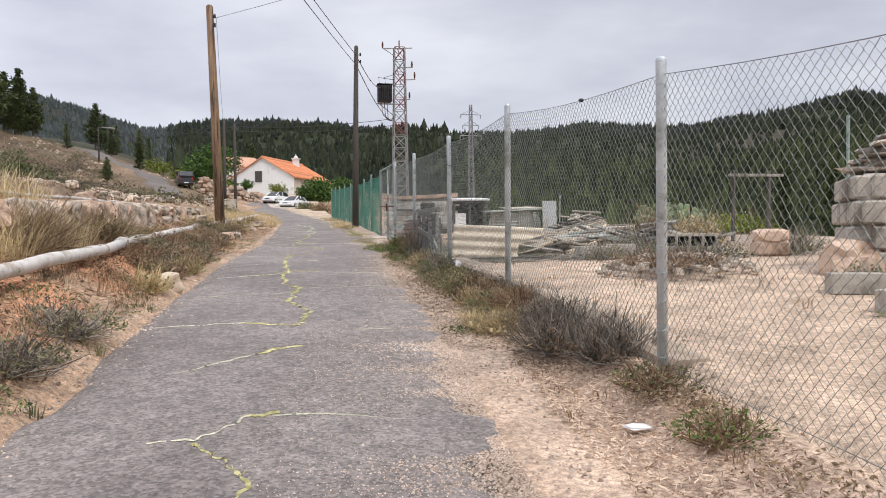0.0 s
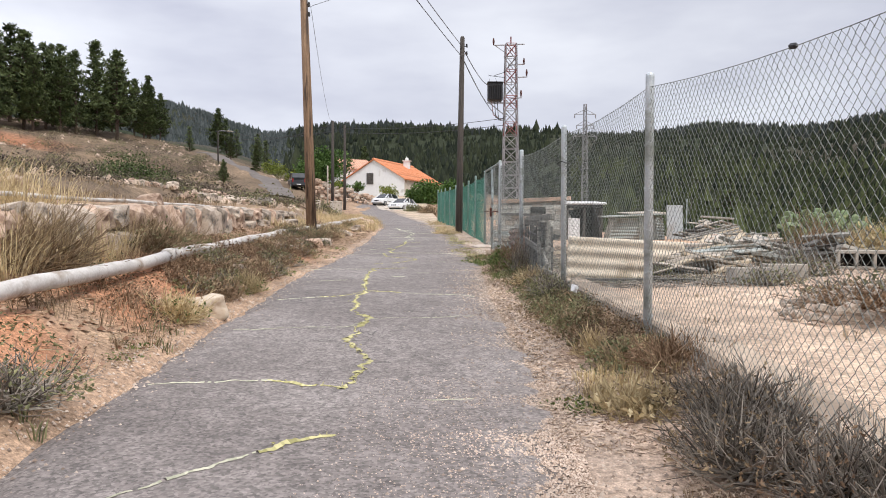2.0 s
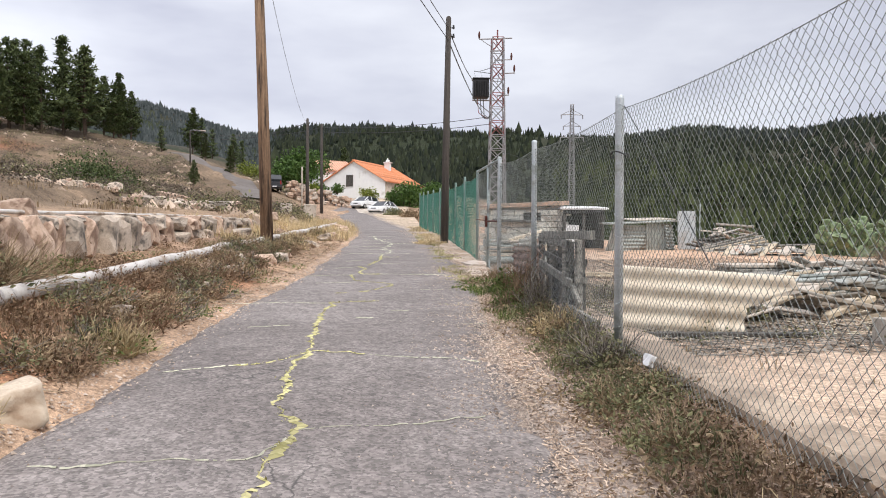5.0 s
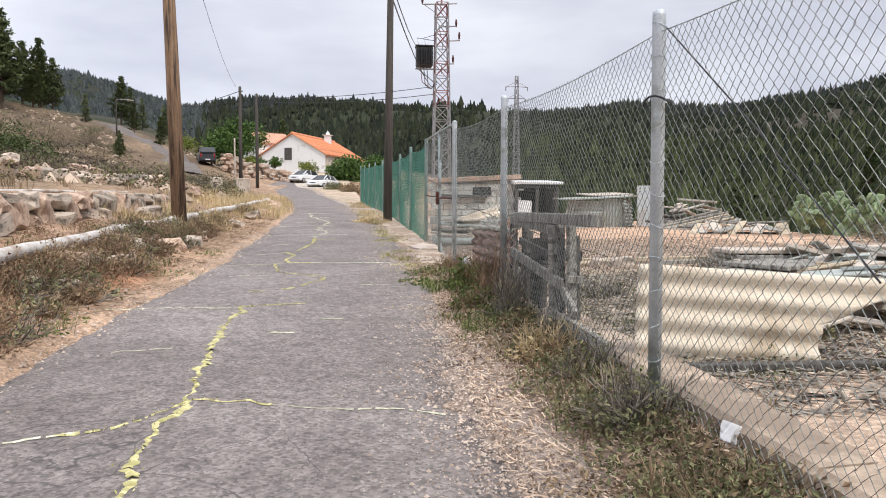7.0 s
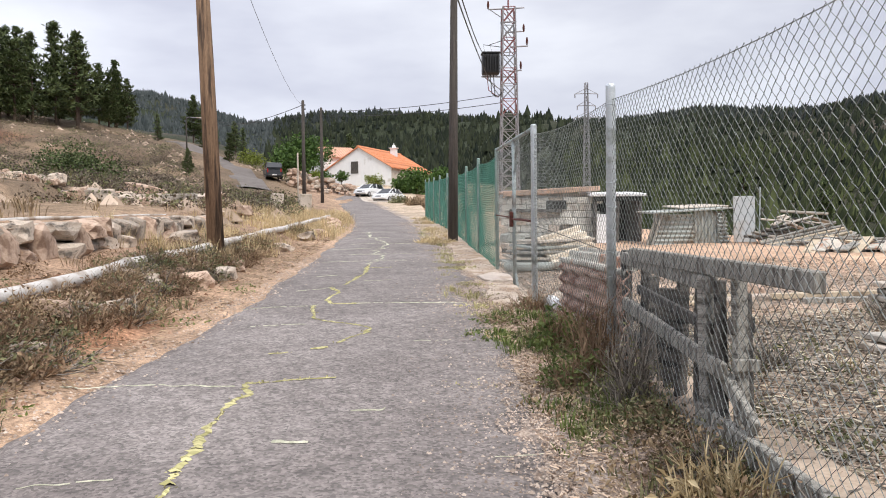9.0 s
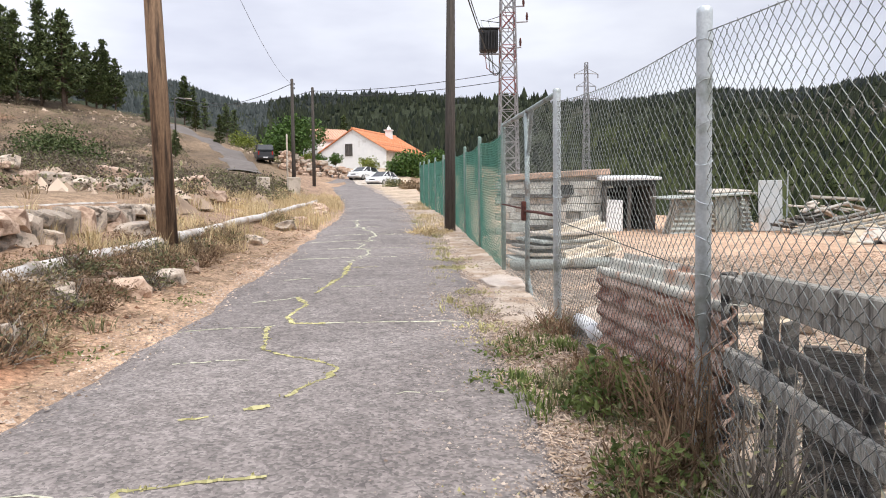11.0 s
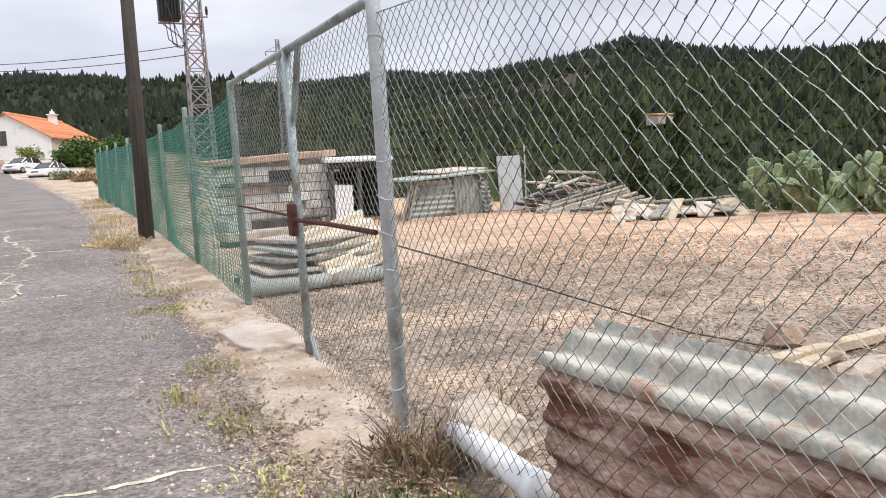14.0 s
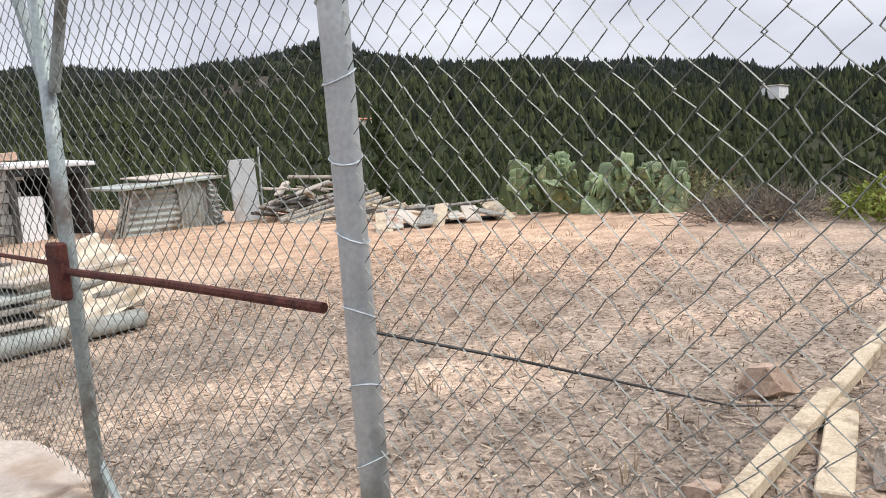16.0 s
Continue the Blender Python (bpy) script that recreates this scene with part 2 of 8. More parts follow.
STONE_PINK = rough_mat("pinkish_stone", (0.42, 0.29, 0.21), (0.6, 0.46, 0.36), 4, 0.92, 0, 0.6, 40, (0.26, 0.17, 0.12), 2.5, 0.4, per_piece=0.2)
POLE_WOOD = rough_mat("tarred_pole_wood", (0.15, 0.09, 0.055), (0.38, 0.25, 0.155), 5, 0.85, 0, 0.5, 30, (0.06, 0.04, 0.03), 2, 0.4, (6, 6, 0.35))
DARK_POLE = rough_mat("dark_pole_wood", (0.045, 0.04, 0.037), (0.11, 0.095, 0.083), 5, 0.85, 0, 0.5, 30, None, 2, 0.4, (6, 6, 0.35))
GREY_WOOD = rough_mat("bleached_grey_wood", (0.2, 0.19, 0.17), (0.46, 0.44, 0.39), 6, 0.9, 0, 0.6, 40, (0.1, 0.09, 0.08), 2, 0.4, (9, 9, 0.8))
DARK_WOOD = rough_mat("dark_old_wood", (0.05, 0.045, 0.04), (0.17, 0.155, 0.14), 6, 0.9, 0, 0.6, 40, (0.03, 0.03, 0.03), 2, 0.4, (8, 8, 0.8))
PALE_WOOD = rough_mat("pale_timber", (0.42, 0.34, 0.24), (0.64, 0.54, 0.4), 5, 0.85, 0, 0.4, 40, (0.25, 0.19, 0.13), 2, 0.35, (2, 2, 2))
PALE_STONE = rough_mat("pale_boulder", (0.5, 0.4, 0.3), (0.7, 0.6, 0.48), 5, 0.92, 0, 0.5, 40, (0.36, 0.26, 0.18), 2.5, 0.35)
PIPE_MAT = rough_mat("dusty_pipe", (0.5, 0.47, 0.44), (0.68, 0.65, 0.62), 5, 0.7, 0, 0.2, 60, (0.33, 0.26, 0.2), 2, 0.4)
CREAM_SHEET = rough_mat("cream_fibre_cement", (0.62, 0.53, 0.41), (0.8, 0.72, 0.6), 4, 0.85, 0, 0.4, 60, (0.48, 0.39, 0.28), 2.2, 0.35)
RUSTY_SHEET = rough_mat("rust_stained_sheet", (0.34, 0.17, 0.11), (0.74, 0.6, 0.5), 9, 0.9, 0, 0.5, 45, (0.17, 0.062, 0.034), 4.5, 0.52, stretch=(0.6, 1, 2.4))
RUSTY_TOP = rough_mat("grey_sheet_with_rust", (0.38, 0.38, 0.33), (0.64, 0.61, 0.54), 6, 0.85, 0, 0.4, 50, (0.36, 0.2, 0.13), 3.5, 0.45)
GREY_SHEET = rough_mat("grey_corrugated_sheet", (0.3, 0.33, 0.31), (0.5, 0.53, 0.5), 3, 0.75, 0.1, 0.3, 50, (0.2, 0.17, 0.13), 1.5, 0.4)
# near-black colour standing in for the shade inside openings and hollows
SHADE_VOID = rough_mat("painted_interior_shade", (0.015, 0.015, 0.015), (0.03, 0.03, 0.028), 4, 0.95, 0, 0.1, 40)
WHITE_WALL = rough_mat("white_limewash", (0.82, 0.82, 0.82), (0.9, 0.9, 0.89), 2, 0.85, 0, 0.1, 20, (0.62, 0.6, 0.56), 0.6, 0.2)
TILE = rough_mat("clay_tiles", (0.55, 0.19, 0.08), (0.74, 0.33, 0.17), 5, 0.85, 0, 0.3, 30, (0.4, 0.16, 0.08), 0.8, 0.3, per_piece=0.12)
CAR_WHITE = rough_mat("white_car_paint", (0.76, 0.77, 0.78), (0.8, 0.81, 0.82), 1, 0.25, 0, 0, 10)
CAR_DARK = rough_mat("dark_grey_car_paint", (0.05, 0.055, 0.065), (0.075, 0.08, 0.09), 1, 0.3, 0.3, 0, 10)
GLASS_DARK = rough_mat("dark_car_glass", (0.02, 0.022, 0.025), (0.035, 0.04, 0.045), 1, 0.08, 0, 0, 10)
TYRE = rough_mat("tyre_rubber", (0.015, 0.015, 0.015), (0.03, 0.03, 0.03), 8, 0.8, 0, 0.1, 60)
CHROME = rough_mat("dull_chrome", (0.5, 0.5, 0.5), (0.65, 0.65, 0.65), 4, 0.3, 0.9, 0, 30)
RED_LAMP = rough_mat("red_lamp_glass", (0.35, 0.02, 0.02), (0.45, 0.04, 0.03), 4, 0.2, 0, 0, 30)
BLACK = rough_mat("black_plastic", (0.012, 0.012, 0.014), (0.028, 0.028, 0.03), 6, 0.55, 0, 0.1, 40)
STEEL_TOWER = rough_mat("galvanised_lattice", (0.24, 0.23, 0.24), (0.4, 0.39, 0.4), 3, 0.55, 0.3, 0, 20)
STEEL_RED = rough_mat("red_oxide_steel", (0.2, 0.06, 0.06), (0.33, 0.13, 0.13), 3, 0.65, 0.1, 0, 20)
CABLE = rough_mat("cable", (0.02, 0.02, 0.022), (0.04, 0.04, 0.042), 4, 0.6, 0, 0, 20)
MOSS = leaf_mat("crack_moss", (0.28, 0.26, 0.11), (0.6, 0.55, 0.29), 0.85, 0)
DUST = leaf_mat("crack_dust", (0.36, 0.36, 0.27), (0.6, 0.58, 0.46), 0.9, 0)
STRAW = leaf_mat("dry_straw", (0.44, 0.33, 0.17), (0.72, 0.6, 0.38), 0.8, 0.2)
STRAW_DULL = leaf_mat("dull_dead_stems", (0.16, 0.11, 0.07), (0.42, 0.32, 0.2), 0.85, 0.1)
TWIG_GREY = leaf_mat("grey_dead_twigs", (0.06, 0.05, 0.042), (0.36, 0.32, 0.27), 0.9, 0)
TWIG_BROWN = leaf_mat("brown_dead_leaves", (0.13, 0.08, 0.05), (0.36, 0.25, 0.16), 0.9, 0.05)
GREEN_WEED = leaf_mat("weed_green", (0.06, 0.095, 0.028), (0.22, 0.26, 0.085), 0.7, 0.2)
OLIVE_WEED = leaf_mat("olive_scrub", (0.08, 0.09, 0.045), (0.28, 0.27, 0.14), 0.75, 0.15)
PINE_LEAF = leaf_mat("pine_needles", (0.03, 0.045, 0.018), (0.125, 0.155, 0.058), 0.7, 0.1)
PINE_BARK = rough_mat("pine_bark", (0.05, 0.035, 0.025), (0.13, 0.09, 0.065), 4, 0.95, 0, 0.6, 20)
BROAD_LEAF = leaf_mat("broad_leaves", (0.035, 0.075, 0.015), (0.12, 0.2, 0.05), 0.6, 0.15)
YELLOW_LEAF = leaf_mat("yellow_green_leaves", (0.1, 0.13, 0.02), (0.27, 0.31, 0.06), 0.6, 0.15)
FAR_LEAF = leaf_mat("far_forest", (0.008, 0.014, 0.008), (0.034, 0.042, 0.019), 0.8, 0)
# skyline trees, with distance haze mixed into the leaf colour
HAZY_LEAF = leaf_mat("hazy_distant_forest", (0.02, 0.026, 0.025), (0.045, 0.053, 0.05), 0.8, 0)
HILL_LEAF = leaf_mat("dull_bush_leaves", (0.035, 0.055, 0.02), (0.13, 0.165, 0.065), 0.75, 0.1)
VALLEY_LEAF = leaf_mat("valley_woods_leaves", (0.015, 0.023, 0.009), (0.07, 0.084, 0.03), 0.8, 0)
TILE_PALE = rough_mat("faded_clay_tiles", (0.55, 0.3, 0.2), (0.7, 0.45, 0.33), 5, 0.85, 0, 0.3, 30, (0.4, 0.22, 0.15), 0.8, 0.3)
# ridge trees, lightened to grey-blue to paint in haze
HAZE_BLUE_LEAF = leaf_mat("haze_tinted_ridge_trees", (0.04, 0.05, 0.05), (0.085, 0.098, 0.096), 0.8, 0)
DUSTY_KERB = rough_mat("dusty_kerb", (0.36, 0.28, 0.21), (0.54, 0.43, 0.33), 3, 0.95, 0, 0.5, 40, (0.27, 0.21, 0.16), 1.6, 0.5, space="World")
CACTUS = rough_mat("cactus_pad", (0.1, 0.155, 0.07), (0.27, 0.34, 0.18), 6, 0.6, 0, 0.2, 40, (0.4, 0.38, 0.2), 3, 0.25, per_piece=0.3)
PAPER = rough_mat("white_paper", (0.75, 0.75, 0.76), (0.85, 0.85, 0.86), 6, 0.8, 0, 0.1, 30)

# ---- mesh tools ----
class Shape:
    """Collects vertices and faces of one mesh."""

    def __init__(self):
        self.v, self.f = [], []

    def add(self, verts, faces, m=None):
        k = len(self.v)
        self.v += [tuple(m @ Vector(p)) for p in verts] if m else [tuple(p) for p in verts]
        self.f += [tuple(i + k for i in f) for f in faces]
        return self

    def box(self, sx, sy, sz, m=None, bevel=0.0):
        """A box centred on the origin of m, with chamfered edges."""
        b = min(bevel, 0.45 * min(sx, sy, sz))
        x, y, z = sx / 2, sy / 2, sz / 2
        if b <= 0:
            vs = [(i * x, j * y, k * z) for i in (-1, 1) for j in (-1, 1) for k in (-1, 1)]
            return self.add(vs, [(0, 1, 3, 2), (4, 6, 7, 5), (0, 4, 5, 1), (2, 3, 7, 6), (0, 2, 6, 4), (1, 5, 7, 3)], m)
        bm = bmesh.new()
        for i in (-1, 1):
            for j in (-1, 1):
                for k in (-1, 1):
                    bm.verts.new((i * (x - b), j * (y - b), k * z))
                    bm.verts.new((i * (x - b), j * y, k * (z - b)))
                    bm.verts.new((i * x, j * (y - b), k * (z - b)))
        res = bmesh.ops.convex_hull(bm, input=bm.verts)
        bm.verts.index_update()
        self.add([v.co[:] for v in bm.verts], [[v.index for v in f.verts] for f in bm.faces], m)
        bm.free()
        return self

    def tube(self, pts, radii, n=8, caps=True):
        """A tube through points, with a radius for each."""
        pts = [Vector(p) for p in pts]
        if not hasattr(radii, "__len__"):
            radii = [radii] * len(pts)
        k = len(self.v)
        for i, p in enumerate(pts):
            d = (pts[min(i + 1, len(pts) - 1)] - pts[max(i - 1, 0)]).normalized()
            a = d.orthogonal().normalized() if abs(d.z) < 0.99 else Vector((1, 0, 0))
            if abs(d.z) < 0.99:
                a = d.cross(Vector((0, 0, 1))).normalized()
            b = d.cross(a)
            for j in range(n):
                t = 2 * math.pi * j / n
                self.v.append(tuple(p + radii[i] * (a * math.cos(t) + b * math.sin(t))))
        for i in range(len(pts) - 1):
            for j in range(n):
                self.f.append((k + i * n + j, k + i * n + (j + 1) % n, k + (i + 1) * n + (j + 1) % n, k + (i + 1) * n + j))
        if caps:
            self.f.append(tuple(k + j for j in reversed(range(n))))
            self.f.append(tuple(k + (len(pts) - 1) * n + j for j in range(n)))
        return self

    def rock(self, sx, sy, sz, m=None, seed=0, cuts=2, rough=0.22):
        """A stone: a knocked-about ball, flattened in places."""
        bm = bmesh.new()
        bmesh.ops.create_icosphere(bm, subdivisions=cuts, radius=1)
        for v in bm.verts:
            c = v.co
            k = 1 + rough * noise.noise(c * 1.3 + Vector((seed * 3.7, seed, 0))) + 0.4 * rough * noise.noise(c * 3.1 + Vector((0, seed * 2.3, seed)))
            w = Vector((max(-0.78, min(0.78, c.x * k)), max(-0.78, min(0.78, c.y * k)), max(-0.75, min(0.75, c.z * k))))
            v.co = Vector((w.x * sx / 1.5, w.y * sy / 1.5, w.z * sz / 1.5))
        bm.verts.index_update()
        self.add([v.co[:] for v in bm.verts], [[v.index for v in f.verts] for f in bm.faces], m)
        bm.free()
        return self

    def mesh(self, name, smooth=False):
        me = bpy.data.meshes.new(name)
        me.from_pydata(self.v, [], self.f)
        if smooth:
            me.polygons.foreach_set("use_smooth", [True] * len(me.polygons))
        me.update()
        return me


def part(name, shape, material, parent=None, label="", smooth=False):
    """Links a shape as one mesh object, under a thing or a part if one is given."""
    me = shape if isinstance(shape, bpy.types.Mesh) else shape.mesh(name, smooth)
    if not me.materials:
        me.materials.append(material)
    ob = new(name, me)
    if parent:
        ob.parent = parent
    return tagged(ob, label)


def thing(name, label, category, m=None, group="", kind=""):
    """An empty at a thing's base."""
    ob = new(name)
    ob.empty_display_size = 0.1
    if m:
        ob.matrix_basis = m
    return tagged(ob, label, category, group, kind)


def smoothstep(a, b, x):
    t = np.clip((np.asarray(x, float) - a) / (b - a), 0, 1)
    return t * t * (3 - 2 * t)


def wob(x, y, s, seed=0.0):
    """A smooth wobble between about -1 and 1, for scalars."""
    return noise.noise(Vector((x * s + seed * 13.1, y * s - seed * 7.7, seed)))


# ---- lie of the land ----
FENCE_X = 2.27


def road_z(y):
    return np.interp(y, [-40, 0, 20, 30, 46, 62, 75, 85, 95, 130, 200], [-2.2, 0, 1.17, 1.68, 2.28, 3.0, 3.85, 4.4, 5.5, 8.3, 14])


def road_left(y):
    return np.interp(y, [-40, 0, 10, 14, 18, 24, 33, 39, 46, 62, 75, 97, 125], [-1.7, -1.6, -1.5, -1.4, -1.0, -0.8, -0.75, -1.0, -1.5, -3.07, -4.6, -7.7, -14])


def road_right(y):
    return np.interp(y, [-40, 0, 4.2, 6.5, 7.5, 12, 15.5, 23, 28, 33, 38, 46, 62, 75, 97, 125], [0.75, 0.75, 0.95, 1.25, 1.32, 1.45, 1.68, 1.74, 1.46, 1.41, 1.2, 0.9, -0.18, -1.6, -4.1, -9])


def yard_z(y):
    return np.interp(y, [-40, 0, 4, 8, 12, 18, 30, 45, 60], [-1.2, 0.1, 0.43, 0.79, 0.89, 1.06, 1.2, 1.5, 1.6])


def skyline(az):
    """The height in degrees of the wooded ridges around, by compass bearing from the road."""
    return np.interp(az, [-180, -60, -30, -18, -14, -11, -9, -5, 2, 7, 12, 20, 28, 35, 39, 44, 48, 52, 60, 66, 70, 79, 120, 180],
                     [5, 7, 9.2, 8.8, 8.0, 6.9, 6.9, 7.4, 7.9, 7.4, 7.1, 6.9, 7.1, 8.0, 8.2, 7.2, 6.2, 6.5, 6.0, 5.0, 3.7, 3.3, 3.3, 5])


def land_z(x, y):
    """Height of the ground."""
    x, y = np.asarray(x, float), np.asarray(y, float)
    base = road_z(y)
    d = road_left(np.minimum(y, 125)) - x
    hill = np.interp(d, [0, 0.3, 0.8, 1.6, 3, 6, 10, 16, 30, 41, 66, 115, 300], [0, 0.05, 0.25, 0.42, 0.85, 1.7, 2.9, 4.8, 7.2, 8.6, 11.2, 17, 24]) * (lambda k, w: k + np.maximum(0, 1 - k) * w)(np.interp(y, [27, 45, 68, 85, 95, 102, 118, 145], [0.5, 0.42, 0.4, 0.68, 1, 1, 1.27, 1.3]), smoothstep(24, 50, d))
    lip = np.interp(-x, [1.45, 1.7, 2.0, 2.35, 2.6, 3.05, 3.3, 3.45, 6, 14, 22, 42, 66, 115, 300], [0, 0.07, 0.2, 0.37, 0.42, 0.55, 0.6, 1.04, 1.25, 2.15, 4.3, 9, 14.5, 21, 26])
    lip = lip * np.where(-x < 8, np.interp(y, [0, 12, 23, 40], [1.1, 1.05, 0.8, 0.7]), 1) + np.where(-x < 1.45, 0.04 * np.clip(d, 0, 1), 0)
    s = smoothstep(27, 40, y)
    bank = np.where(d > 0, lip * (1 - s) + hill * s, 0) * smoothstep(-60, -5, y)
    left = base + bank
    drop = np.interp(x, [13.0, 14.5, 40, 90, 160], [0, -0.6, -9, -20, -22])
    yard = yard_z(y) + 0.02 * np.clip(x - 3, 0, 9)
    past = smoothstep(40, 60, y)
    yard = yard * (1 - past) + (base - 0.6) * past
    left = left + 0.65 * np.maximum(0, yard - left) * smoothstep(FENCE_X - 0.5, FENCE_X + 0.04, x) * (1 - smoothstep(15, 18, y)) * (x < FENCE_X + 0.4)
    k = smoothstep(FENCE_X + 0.09, FENCE_X + 0.2, x) * (1 - smoothstep(75, 100, y))
    near = left * (1 - k) + yard * k + drop * (1 - smoothstep(95, 130, y) * (1 - smoothstep(12, 30, x)))
    r = np.hypot(x, y)
    az = np.degrees(np.arctan2(x, y))
    f = np.clip((r - 120) / 480, 0, 1.15)
    far = 1.3 + np.tan(np.radians(skyline(az))) * 600 * f * np.where(r > 600, np.maximum(0.6, 1 - (r - 600) / 2500), 1)
    far = far + np.clip((r - 150) / 200, 0, 1) * (7 * np.sin(x * 0.021 + 1.3 * np.sin(y * 0.017)) * np.sin(y * 0.019 + 0.7) + 3.5 * np.sin(x * 0.055 + y * 0.02) * np.sin(y * 0.048 - x * 0.017))
    near = near + (x < -4) * np.clip((r - 15) / 40, 0, 1.5) * 0.22 * np.sin(x * 0.7 + np.sin(y * 0.31)) * np.sin(y * 0.53 + 0.4 * x)
    b = smoothstep(130, 300, r)
    return near * (1 - b) + far * b


def gz(x, y):
    return float(land_z(x, y))

# ---- ground ----
def spread(lo, fine_lo, fine_hi, hi, step, grow=1.16):
    out = list(np.arange(fine_lo, fine_hi + 1e-6, step))
    s, p = step, fine_hi
    while p < hi:
        s *= grow
        p += s
        out.append(p)
    s, p, left = step, fine_lo, []
    while p > lo:
        s *= grow
        p -= s
        left.append(p)
    return np.array(left[::-1] + out)


def blend(c, to, w):
    return c * (1 - w[..., None]) + np.array(to) * w[..., None]


def make_ground():
    xs = np.unique(np.concatenate([spread(-1600, -5.0, 4.2, 1800, 0.11), [FENCE_X + 0.09, FENCE_X + 0.2]]))
    ys = spread(-500, -1.0, 30.0, 2200, 0.13, 1.05)
    X, Y = np.meshgrid(xs, ys)
    Z = land_z(X, Y)
    flat = np.stack([X.ravel(), Y.ravel()], 1)
    n1 = np.array([noise.noise(Vector((a * 0.9, b * 0.9, 0))) for a, b in flat]).reshape(X.shape)
    n2 = np.array([noise.noise(Vector((a * 4.3, b * 4.3, 5))) for a, b in flat]).reshape(X.shape)
    n3 = np.array([noise.noise(Vector((a * 0.12, b * 0.12, 9))) for a, b in flat]).reshape(X.shape)
    n4 = np.array([noise.noise(Vector((a * 0.012, b * 0.012, 2))) for a, b in flat]).reshape(X.shape)
    dl, dr = road_left(Y) - X, X - road_right(Y)
    off = np.maximum(dl, dr)
    inside = off < 0
    yardm = (X > FENCE_X) & (Y < 60)
    rough = np.clip(off / 0.6, 0, 1)
    r = np.hypot(X, Y)
    Z = Z + rough * np.where(yardm, 0.3, 1.0) * (0.05 * n1 + 0.025 * n2) * (r < 140)
    Z = np.where(inside, Z - 0.03, Z)
    # soils
    C = np.zeros(X.shape + (3,)) + np.array((0.36, 0.25, 0.17))
    C = blend(C, (0.42, 0.215, 0.125), smoothstep(0.15, 0.5, dl) * (1 - smoothstep(1.1, 2.0, dl)) * smoothstep(-0.5, 0.2, n1) * (1 - smoothstep(15, 20, Y)))
    C = blend(C, (0.3, 0.205, 0.145), smoothstep(0.5, 1.0, dl) * (1 - smoothstep(2.0, 3.5, dl)) * smoothstep(14, 20, Y) * 0.8)
    C = blend(C, (0.25, 0.18, 0.12), smoothstep(2.0, 4.0, dl) * 0.9)
    C = blend(C, (0.15, 0.11, 0.076), smoothstep(3, 8, dl) * smoothstep(-0.45, 0.05, n3 + 0.3 * n1))
    C = blend(C, (0.34, 0.16, 0.09), smoothstep(20, 30, dl) * smoothstep(0.15, 0.4, n3))
    C = blend(C, (0.42, 0.29, 0.2), (1 - smoothstep(0.02, 0.25, dl)) * (off > -0.1) * (dl > dr))
    verge = smoothstep(0.0, 0.2, dr) * (X < FENCE_X + 0.05)
    C = blend(C, (0.52, 0.39, 0.3), verge * (1 - smoothstep(7, 9, Y)) * 0.9)
    C = blend(C, (0.25, 0.17, 0.12), verge * smoothstep(7, 9, Y) * (1 - smoothstep(17, 18.5, Y)) * smoothstep(0.1, 0.35, dr))
    C = blend(C, (0.5, 0.4, 0.3), verge * smoothstep(17.5, 19, Y))
    C = blend(C, (0.335, 0.285, 0.25), smoothstep(-0.3, 0.0, dr) * (1 - smoothstep(0.1, 0.6, dr + 0.35 * n1 + 0.3 * n2)) * (X < FENCE_X) * smoothstep(4.5, 7.5, Y))
    yc = smoothstep(FENCE_X, FENCE_X + 0.1, X) * (Y < 70)
    C = blend(C, (0.5, 0.38, 0.287), yc)
    C = blend(C, (0.31, 0.25, 0.2), yc * smoothstep(11.5, 13.5, Y) * (1 - smoothstep(21, 24, Y)) * smoothstep(-0.45, 0.15, n1 + 0.5 * n2))
    C = blend(C, (0.56, 0.37, 0.25), yc * smoothstep(18, 24, Y) * smoothstep(4, 8, X) * 0.8)
    C = blend(C, (0.08, 0.09, 0.045), smoothstep(13.4, 16, X) * (1 - smoothstep(200, 300, r) * 0.3))
    far = smoothstep(115, 170, r)
    C = blend(C, (0.03, 0.038, 0.02), far)
    C = blend(C, (0.075, 0.062, 0.05), far * smoothstep(0.1, 0.45, n4) * 0.8)
    nx, ny = len(xs), len(ys)
    me = bpy.data.meshes.new("ground")
    idx = np.arange(nx * ny).reshape(ny, nx)
    quads = np.stack([idx[:-1, :-1], idx[:-1, 1:], idx[1:, 1:], idx[1:, :-1]], -1).reshape(-1, 4)
    me.from_pydata(np.stack([X.ravel(), Y.ravel(), Z.ravel()], 1).tolist(), [], quads.tolist())
    att = me.color_attributes.new("soil", "FLOAT_COLOR", "POINT")
    att.data.foreach_set("color", np.concatenate([C.reshape(-1, 3), np.ones((nx * ny, 1))], 1).ravel().astype(np.float32))
    me.polygons.foreach_set("use_smooth", [True] * len(me.polygons))
    ob = part("ground", me, SOIL)
    return tagged(ob, "dry dusty earth with stones and straw, rising to wooded hills", "ground", kind="structure")


ground = make_ground()


